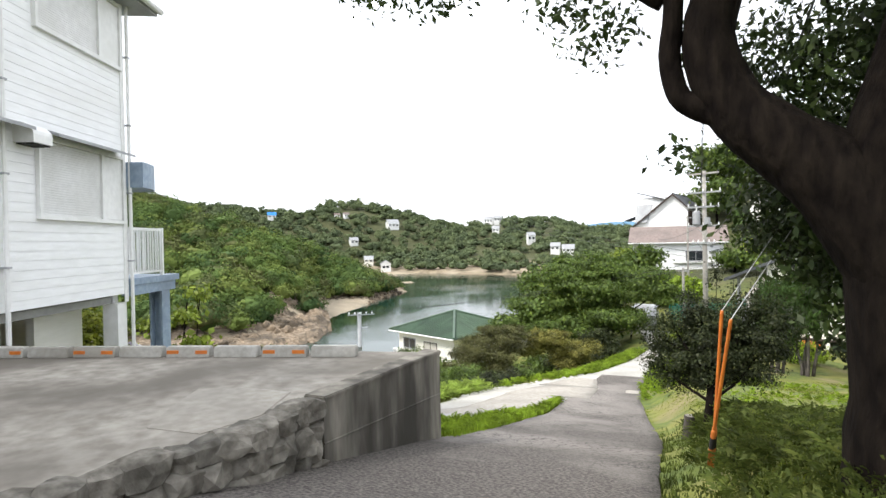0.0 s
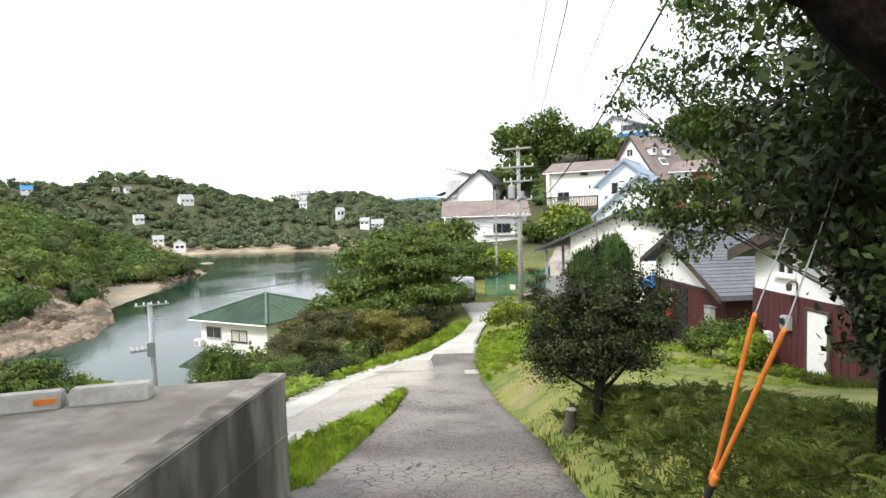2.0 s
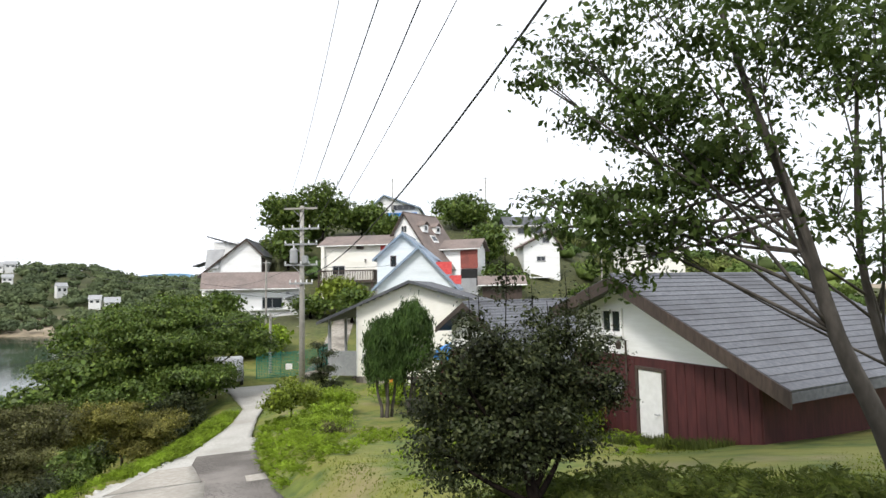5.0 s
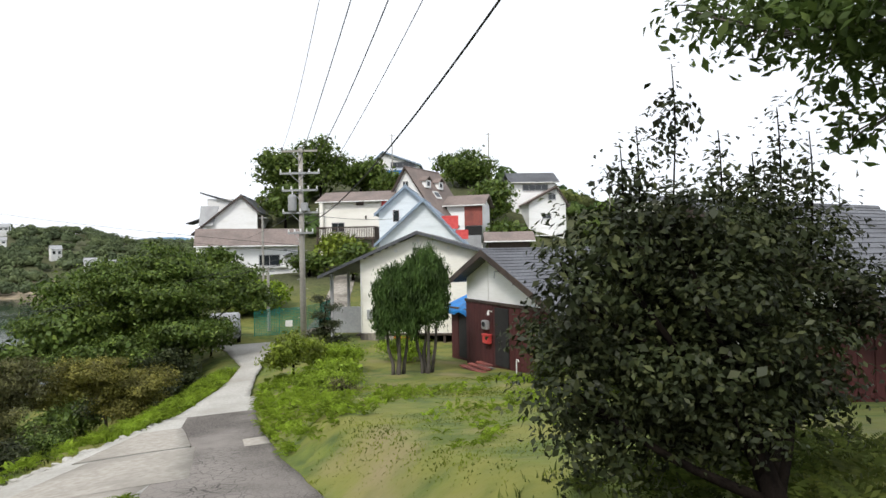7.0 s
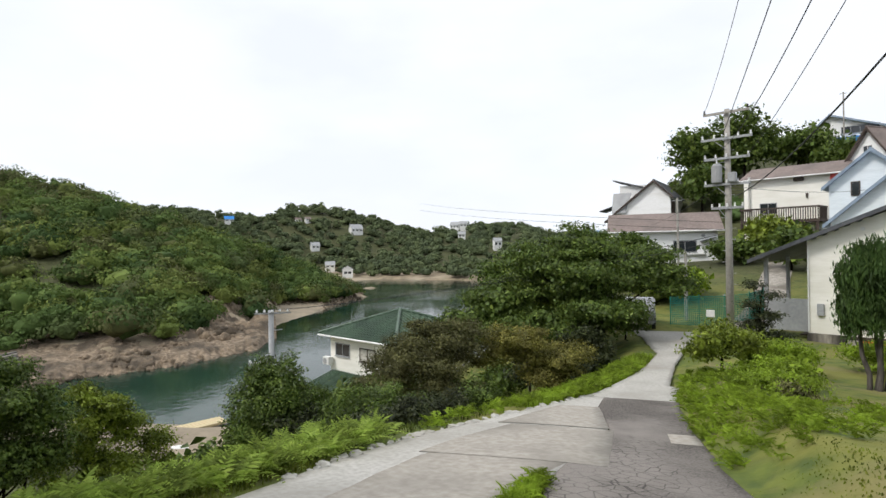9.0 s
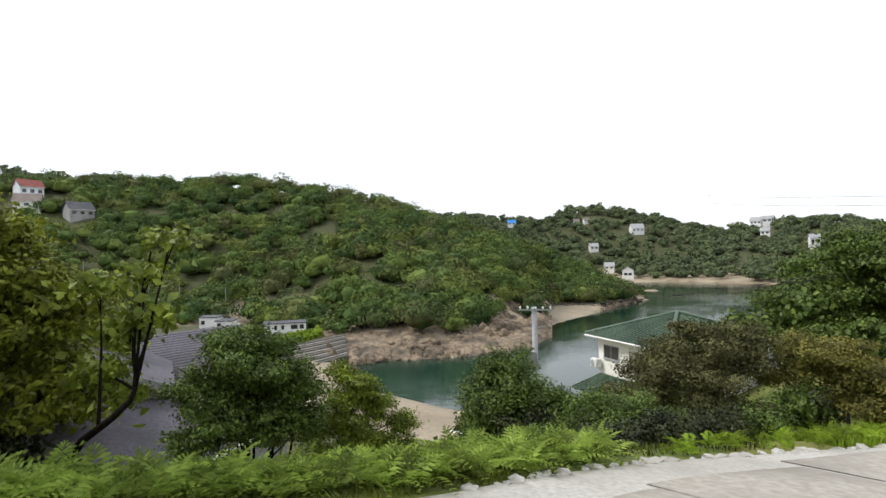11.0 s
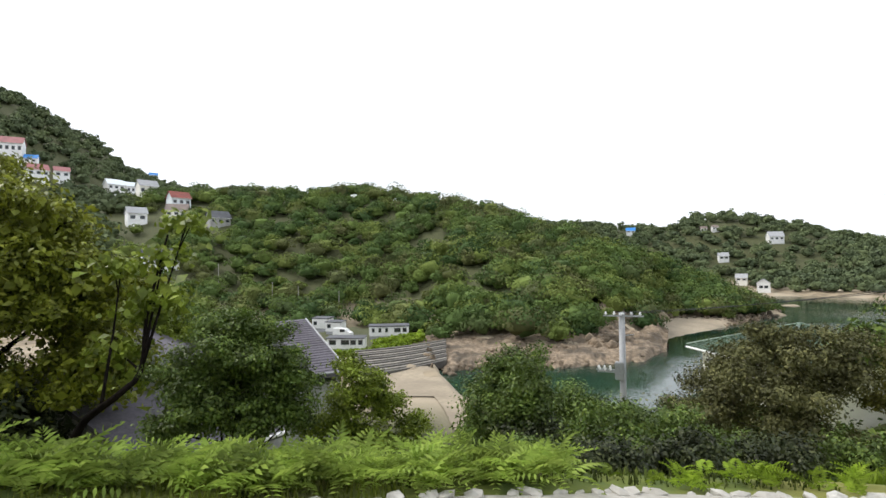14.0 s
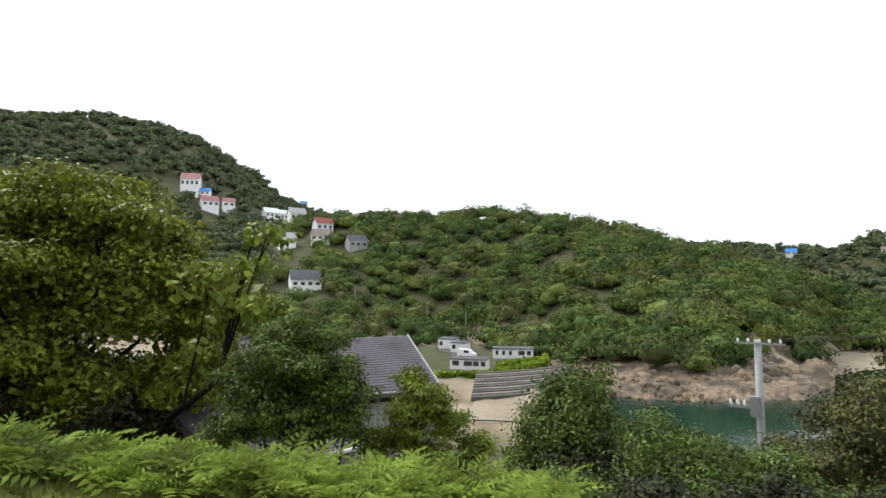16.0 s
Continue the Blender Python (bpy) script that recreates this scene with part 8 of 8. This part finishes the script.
def grey_building():
    # ridge and eave lines of the long roof
    h = thing("building", pose(-20.6, -2.6, 0, 0, 0, 0), "large grey building with a purple-grey pitched roof", "building")
    A, B = Vector((-4.2, -3.2, -3.95)), Vector((-8.1, 5.1, -3.7))
    d = (B - A).normalized()
    n = Vector((-d.y, d.x, 0)).normalized()
    n = n if n.x > 0 else -n
    Ae, Be = A + n * 5.0 + Vector((0, 0, -1.6)), B + n * 5.0 + Vector((0, 0, -1.6))
    Ab, Bb = A - n * 5.0 + Vector((0, 0, -1.6)), B - n * 5.0 + Vector((0, 0, -1.6))
    part("roof_slope", slab(bmesh.new(), [Ae, Be, B, A], 0.14), PURPLEROOF, h, "purple-grey shingle roof slope")
    part("roof_slope", slab(bmesh.new(), [Ab, A, B, Bb], 0.14), PURPLEROOF, h)
    for k in range(24):
        t0 = k / 24
        p, q = Ae.lerp(A, t0), Be.lerp(B, t0)
        p2, q2 = Ae.lerp(A, t0 + 0.0425), Be.lerp(B, t0 + 0.0425)
        part("roof_course", slab(bmesh.new(), [p + Vector((0, 0, 0.035)), q + Vector((0, 0, 0.035)), q2 + Vector((0, 0, 0.012)), p2 + Vector((0, 0, 0.012))], 0.02), PURPLEROOF, h)
    for p, q in ((A, Ae), (B, Be), (Ae, Be)):
        part("white_verge", rod([p + Vector((0, 0, 0.02)), q + Vector((0, 0, 0.02))], 0.04, 6), GREY, h)
    for s, r in ((A - d * -0.35, 0), (B - d * 0.35, 0)):
        bm = bmesh.new()
        e = [s + n * 4.6 + Vector((0, 0, -1.65)), s + Vector((0, 0, -0.2)), s - n * 4.6 + Vector((0, 0, -1.65)), s - n * 4.6 + Vector((0, 0, -9)), s + n * 4.6 + Vector((0, 0, -9))]
        f = [v + d * 0.15 for v in e]
        v0, v1 = [bm.verts.new(v) for v in e], [bm.verts.new(v) for v in f]
        bm.faces.new(v0)
        bm.faces.new(v1)
        for i in range(5):
            bm.faces.new((v0[i], v0[(i + 1) % 5], v1[(i + 1) % 5], v1[i]))
        part("gable_wall", bm, GREYWALL, h, "plain grey rendered gable wall")
    for sgn in (1, -1):
        p, q = A + n * 4.5 * sgn + d * 0.4, B + n * 4.5 * sgn - d * 0.4
        p.z = q.z = -5.75
        bm = bmesh.new()
        slab(bm, [p, q, q - n * 0.15 * sgn, p - n * 0.15 * sgn], 6)
        part("side_wall", bm, GREYWALL, h)
    gable_house("building_wing", -20.1, -1.6, 98, -3.2, 2.2, 5.0, -9.5, -4.6, -4.6, -0.5, -3.55, GREYWALL, PURPLEROOF, "grey rendered wing with a low dark roof", 0.3, 0.3, 0.3, trim=GREY, category="building")
    k = thing("annex", pose(0, 0, 0), "low annex with grey roof and pale walls below the bank", "building")
    P1, P2 = Vector((-15.5, 0.9, -5.85)), Vector((-18.9, 3.1, -6.0))
    e = (P2 - P1).normalized()
    bk = Vector((-e.y, e.x, 0)).normalized()
    bk = bk if bk.x < 0 else -bk
    part("annex_roof", slab(bmesh.new(), [P1, P2, P2 + bk * 3.2 + Vector((0, 0, 1.1)), P1 + bk * 3.2 + Vector((0, 0, 1.1))], 0.12), PURPLEROOF, k)
    part("white_gutter", rod([P1 - bk * 0.05, P2 - bk * 0.05], 0.06, 6), WHITEPAINT, k)
    bm = bmesh.new()
    slab(bm, [P1 + bk * 0.4 + Vector((0, 0, -0.02)), P2 + bk * 0.4 + Vector((0, 0, -0.02)), P2 + bk * 3.0 + Vector((0, 0, -0.02)), P1 + bk * 3.0 + Vector((0, 0, -0.02))], 4.0)
    part("annex_wall", bm, GREYWALL, k)
    r = thing("porch", pose(-16.6, 4.6, -6.9, 0, 0, -33), "small pale porch roof on posts", "porch")
    part("porch_roof", slab(bmesh.new(), [(0, 0, 0.5), (2.2, 0, 0.5), (2.2, 1.6, 0.75), (0, 1.6, 0.75)], 0.08), BLUEWHITE, r)
    for x in (0.1, 2.0):
        part("post", boxes(((x, 0.1, -3), (x + 0.1, 0.2, 0.42))), WHITEPAINT, r)


grey_building()


def trailer(x, y, yaw, L, Hh, label, wins):
    z = gz(x, y)
    t = thing("static_caravan", pose(x, y, z, 0, 0, yaw), label, "caravan", "caravans by the beach")
    part("body", bevelled((0, 0, 0.45), (L, 2.4, 0.45 + Hh), 0.08), WHITEPAINT, t)
    part("roof", slab(bmesh.new(), [(-0.1, -0.15, Hh + 0.6), (L + 0.1, -0.15, Hh + 0.6), (L + 0.1, 2.55, Hh + 0.75), (-0.1, 2.55, Hh + 0.75)], 0.12), DARKROOF, t)
    part("skirt", boxes(((0.1, 0.1, -0.3), (L - 0.1, 2.3, 0.45))), GREY, t)
    for a, b in wins:
        window(t, a, 1.1, b, 1.75, 0, GREY, 1, False)


trailer(-96.4, 4.6, 88, 6.6, 1.55, "white static caravan with dark roof above a hedge", ((0.5, 0.9), (1.6, 2.0), (2.7, 3.1), (4.2, 5.2), (5.6, 6.2)))
trailer(-87.6, -1.6, 80, 5.6, 1.5, "white static caravan with dark windows by the hedge", ((0.4, 1.4), (2.2, 3.4), (3.6, 4.4), (4.8, 5.4)))
trailer(-110.0, -6.2, 70, 3.4, 1.8, "small white cabin at the camp ground", ((0.4, 1.0),))
trailer(-104.0, -3.2, 70, 3.0, 1.6, "small cream cabin at the camp ground", ((0.4, 1.0),))


def white_van():
    v = thing("van", pose(-98, -1.5, gz(-98, -1.5), 0, 0, 70), "small white van parked by the cabins", "van")
    bm = prism(bmesh.new(), [(0, 0.3), (3.2, 0.3), (3.2, 0.95), (2.6, 1.05), (2.2, 1.6), (0, 1.65)], 0, 1.4)
    bmesh.ops.bevel(bm, geom=bm.edges[:], offset=0.07, segments=2, affect='EDGES')
    part("body", bm, WHITEPAINT, v)
    part("side_window", boxes(((1.3, -0.01, 1.05), (2.2, -0.002, 1.5))), GLASS, v)
    for x in (0.6, 2.6):
        part("wheel", rod([(x, -0.02, 0.3), (x, 0.2, 0.3)], 0.3, 14), DARK, v)


white_van()


def hedge():
    rg = np.random.default_rng(15)
    P = []
    for (x0, y0), (x1, y1) in (((-83.6, -3.0), (-84.6, 4.8)), ((-84.6, 4.8), (-93.0, 12.6)), ((-93, 12.6), (-98.5, 13.8)), ((-90.5, 5.6), (-95.5, 12.2))):
        n = 700
        t = rg.uniform(0, 1, n)
        P.append(np.stack((x0 + (x1 - x0) * t + rg.uniform(-0.6, 0.6, n), y0 + (y1 - y0) * t + rg.uniform(-0.6, 0.6, n), rg.uniform(0, 1.1, n)), 1))
    P = np.concatenate(P)
    P[:, 2] += ground_z(P[:, 0], P[:, 1])
    V, F = leaf_quads(rg, P, rand_dirs(rg, len(P)), 0.55, 0.7)
    tagged(raw("hedge", V, F, LEAF_WEED), "clipped green hedge round the caravans", "hedge")


hedge()


def slipway():
    s = thing("slipway", pose(0, 0, 0), "stepped grey stone slipway down to the beach", "slipway")
    for k in range(11):
        t = k / 11
        a0, a1 = Vector((-83.5 + 12 * t, 2.6, 0)), Vector((-93.5 + 12.5 * t, 17.0 - 1.5 * t, 0))
        z = -13.0 - 1.5 * t
        bm = bmesh.new()
        pts = []
        n = 8
        for i in range(n + 1):
            p = a0.lerp(a1, i / n) + Vector((1.4 * math.sin(math.pi * i / n), 0, 0))
            pts.append((p.x, p.y, z))
        slab(bm, pts + [(x + 0.95, y, zz) for x, y, zz in pts[::-1]], 0.9)
        # every other step is coloured dark to draw the gaps between treads
        part("slab_step", bm, STEPSTONE if k % 2 else STEPGAP, s)


slipway()


def beach():
    V, F = [], []
    n, m = 26, 12
    for i in range(n):
        az = 60 + 30 * i / (n - 1)
        for k in range(m):
            nr = float(np.interp(az, NEAR_AZ, NEAR)) if az < 81 else 74
            r = nr - 16 + 18 * k / (m - 1)
            x, y = EYE0[0] - r * math.sin(math.radians(az)), EYE0[1] + r * math.cos(math.radians(az))
            V.append((x, y, gz(x, y) + 0.12))
    F = [(i * m + k, i * m + k + 1, (i + 1) * m + k + 1, (i + 1) * m + k) for i in range(n - 1) for k in range(m - 1)]
    tagged(raw("beach", V, F, SAND, True), "tan sand beach at the head of the bay", "beach", kind="structure")
    V, F = [], []
    n, m = 34, 9
    for i in range(n):
        az = 55.6 + 6.9 * i / (n - 1)
        shore = float(np.interp(az, [55.6, 57, 59, 61, 62.5], [146, 136, 125, 113, 104])) + 1.2 * noise.noise((az * 2, 0, 5))
        for k in range(m):
            r = shore + (foot1(az) + 5 - shore) * k / (m - 1)
            x, y = EYE0[0] - r * math.sin(math.radians(az)), EYE0[1] + r * math.cos(math.radians(az))
            V.append((x, y, SEA - 0.1 + 1.5 * (k / (m - 1)) ** 0.8 + 0.15 * noise.noise((x * 0.2, y * 0.2, 1))))
    F = [(i * m + k, i * m + k + 1, (i + 1) * m + k + 1, (i + 1) * m + k) for i in range(n - 1) for k in range(m - 1)]
    tagged(raw("sand_spit", V, F, SAND, True), "pale sandy cove below the headland", "beach", kind="structure")


beach()


def rock_shelf():
    """Bare rock ledge above the waterline, and the broken bluff behind it."""
    n, m = 200, 56
    V = []
    for i in range(n):
        az = 60.3 + 23.2 * i / (n - 1)
        r0 = float(np.interp(az, [60.3, 62.2, 65.7, 68.6, 71.5, 74.3, 77, 80.7, 83.5], [103, 90.5, 86.2, 82.5, 81.9, 80.7, 81.4, 77.7, 84])) + 1.6 * noise.noise((az * 1.7, 2, 0)) + 0.6 * noise.noise((az * 6, 5, 0)) - 1.2
        r1 = float(np.interp(az, [60.3, 62, 64, 66, 68, 70.5, 83.5], [122, 131, 131, 123, 113, 106, 104]))
        for k in range(m):
            r = r0 + (r1 - r0) * k / (m - 1)
            x, y = EYE0[0] - r * math.sin(math.radians(az)), EYE0[1] + r * math.cos(math.radians(az))
            s = r - r0
            low = SEA - 0.35 + min(1.0, s / 5) * 1.0 + 0.05 * min(s, 20)
            steep = max(0.0, min(1.0, (r - 96) / 8)) * max(0.0, min(1.0, (70.5 - az) / 2))
            p = (x * 0.35 + 0.3 * y, y * 0.35, 0.3)
            rough = 1 - 2 * abs(noise.fractal(p, 0.8, 2.1, 5))
            cleft = abs(noise.fractal((x * 0.16, y * 0.16, 7.0), 0.8, 2.0, 4))
            z = max(low, min(gz(x, y), low + 2.5 + 30 * steep)) + 0.02 + 0.24 * rough * min(1, s / 2) + steep * (1.9 * cleft - 0.5)
            lift = z - SEA
            z = SEA + 0.65 * lift + 0.35 * (math.floor(lift / 0.55) * 0.55 + 0.55 * min(1.0, (lift / 0.55 % 1.0) * 2.2))
            V.append((x, y, z))
    F = [(i * m + k, i * m + k + 1, (i + 1) * m + k + 1, (i + 1) * m + k) for i in range(n - 1) for k in range(m - 1)]
    tagged(raw("rock_shelf", V, F, ROCK), "brown rocky shelf and bluff along the waterline", "rocks", kind="structure")


rock_shelf()


def shore_rocks():
    rg = np.random.default_rng(19)
    VV, FF, off = [], [], 0
    bm = bmesh.new()
    bmesh.ops.create_icosphere(bm, subdivisions=2, radius=1)
    base = np.array([v.co for v in bm.verts])
    tri = np.array([[v.index for v in f.verts] for f in bm.faces])
    bm.free()
    for i in range(900):
        az = rg.uniform(51.5, 83)
        r = (foot1(az) if az < 61 else float(np.interp(az, [61, 62.2, 65.7, 71.5, 77, 80.7, 83], [100, 90.5, 86.2, 81.9, 81.4, 77.7, 82])) + 3.0) + rg.normal(0.3, 2.4)
        if 60 < az < 67:
            r += rg.uniform(0, 13)
        x, y = EYE0[0] - r * math.sin(math.radians(az)), EYE0[1] + r * math.cos(math.radians(az))
        s = rg.uniform(0.2, 0.75) * (2.0 if (60 < az < 67 and r > foot1(az) + 3) else 1.0)
        ph = rg.uniform(0, 9, 3)
        dd = 1 + 0.3 * np.sin(base * 3.1 + ph).sum(1, keepdims=True) * 0.6
        R = np.array(Euler(rg.uniform(0, 3, 3)).to_matrix())
        V = (np.clip(base * dd, -0.8, 0.8) * np.array((1.2, 0.9, 0.6)) * s) @ R.T + np.array((x, y, max(SEA, gz(x, y)) + 0.1 * s))
        VV.append(V)
        FF.append(tri + off)
        off += len(V)
    tagged(raw("shore_rocks", np.concatenate(VV), np.concatenate(FF), ROCK), "brown shore rocks and ledges round the headland", "rocks", kind="stuff")


shore_rocks()


def raft():
    r = thing("floating_jetty", pose(-49.3, 22.0, SEA + 0.05, 0, 0, 88), "pale yellow plank jetty floating in the bay", "jetty")
    me = mesh_from(bevelled((0, -0.9, 0), (0.28, 0.9, 0.22), 0.02, 1), "plank")
    me.materials.append(PLANKPALE)
    for k in range(16):
        piece("plank", me, r, Matrix.Translation((-2.4 + 0.3 * k, 0, 0.1)))
    part("float", bevelled((-2.3, -0.7, -0.3), (2.3, 0.7, 0.1), 0.1), GREY, r)
    d = thing("dinghy", pose(-43.5, 18.3, gz(-43.5, 18.3), 0, 0, 40), "small white dinghy upturned on the beach", "boat")
    bm = bmesh.new()
    bmesh.ops.create_icosphere(bm, subdivisions=3, radius=1)
    for v in bm.verts:
        v.co = Vector((v.co.x * 0.8, v.co.y * 0.35 * (1 - 0.25 * v.co.x), max(0, v.co.z) * 0.3))
    part("hull", bm, WHITEPAINT, d, smooth=True)


raft()


def boathouse():
    x, y = EYE0[0] - 306 * math.sin(math.radians(52.9)), EYE0[1] + 306 * math.cos(math.radians(52.9))
    t = thing("boathouse", pose(x, y, SEA, 0, 0, 52.9), "white gabled boathouse standing at the far waterline", "boathouse")
    part("wall", prism(bmesh.new(), [(-2.8, 0.5), (2.8, 0.5), (2.8, 5.6), (0, 7.4), (-2.8, 5.6)], 0, 6), WHITEPAINT, t)
    part("plinth", boxes(((-3, -0.2, -2), (3, 6.2, 0.5))), GREYWALL, t)
    part("roof", slab(bmesh.new(), [(-3.2, -0.3, 5.5), (0, -0.3, 7.6), (0, 6.3, 7.6), (-3.2, 6.3, 5.5)], 0.15), GREY, t)
    part("roof", slab(bmesh.new(), [(0, -0.3, 7.6), (3.2, -0.3, 5.5), (3.2, 6.3, 5.5), (0, 6.3, 7.6)], 0.15), GREY, t)
    for x0 in (-1.8, 0.3):
        window(t, x0, 3.2, x0 + 1.5, 4.4, 0, GREY, 2, False)
    b = thing("boat", pose(x + 3, y - 5, SEA - 0.1, 0, 0, 10), "small white motor boat moored by the boathouse", "boat")
    bm = bmesh.new()
    slab(bm, [(-2.5, -0.8, 0.8), (1.5, -0.9, 0.8), (3.2, 0, 0.95), (1.5, 0.9, 0.8), (-2.5, 0.8, 0.8)], 0.8)
    part("hull", bm, WHITEPAINT, b)
    part("cabin", bevelled((-1, -0.55, 0.8), (0.6, 0.55, 1.6), 0.1), WHITEPAINT, b)


boathouse()


def far_house(spot, az, w, hh, roof, label, wall=WHITEPAINT, yaw=0):
    x, y, z = spot[:3]
    z += 1.5
    h = side_house("house", x, y, az + yaw, w, w * 0.75, z - 4.5, z + hh, z + hh + w * 0.34, wall, roof, label, 0.35, "far houses")
    n = max(2, int(w / 2.2))
    for k in range(n):
        a = w * (k + 0.25) / n
        window(h, a, z + hh * 0.45, a + w * 0.5 / n, z + hh * 0.75, 0, GREY, 1, False)
    return h


for (az, el, w, hh, roof, lab, wall), spot in zip(FAR_HOMES, HOME_SPOTS):
    far_house(spot, az, w * (1.0 if az > 100 else 0.75), hh * (0.95 if az > 100 else 0.85), roof, lab, wall, random.uniform(-28, 28))
for az, el in ((99, -2.5), (96.5, -3.0), (104, -0.5), (92.5, -3.6)):
    x, y, z, r = on_slope(az, el)
    p = thing("camp_pole", pose(x, y, gz(x, y)), "slim grey pole by the camp ground", "pole", "camp poles")
    part("shaft", rod([(0, 0, -0.3), (0, 0, 5.5)], [0.1, 0.07], 7), CONCRETE_POLE, p)
    part("arm", boxes(((-0.5, -0.04, 5.0), (0.5, 0.04, 5.1))), STEEL, p)


def stone_edging():
    """Knobbly pale stones set along the outer edge of the driveway."""
    rg = np.random.default_rng(23)
    root = thing("stone_edging", pose(0, 0, 0), "row of knobbly pale stones along the driveway edge", "edging")
    meshes = []
    for k in range(5):
        bm = bmesh.new()
        bmesh.ops.create_icosphere(bm, subdivisions=1, radius=1)
        for v in bm.verts:
            v.co *= 1 + 0.35 * noise.noise(v.co * 1.6 + Vector((k * 5, 0, 0)))
        me = mesh_from(bm, "edge_stone")
        me.materials.append(CONCRETE_PALE)
        meshes.append(me)
    u = 7.6
    while u < 16.0:
        s = rg.uniform(0.03, 0.11)
        x, y = xy(u, edge_l(u) - rg.uniform(-0.02, 0.05))
        piece("edge_stone", meshes[int(rg.integers(5))], root, Matrix.Translation((x, y, float(lane_z(u, edge_l(u))) + 0.01)) @ Euler((rg.uniform(-0.3, 0.3), 0, rg.uniform(0, 6))).to_matrix().to_4x4() @ Matrix.Diagonal((s * 1.5, s, s * 0.55, 1)))
        u += s * rg.uniform(1.2, 4.5)


stone_edging()
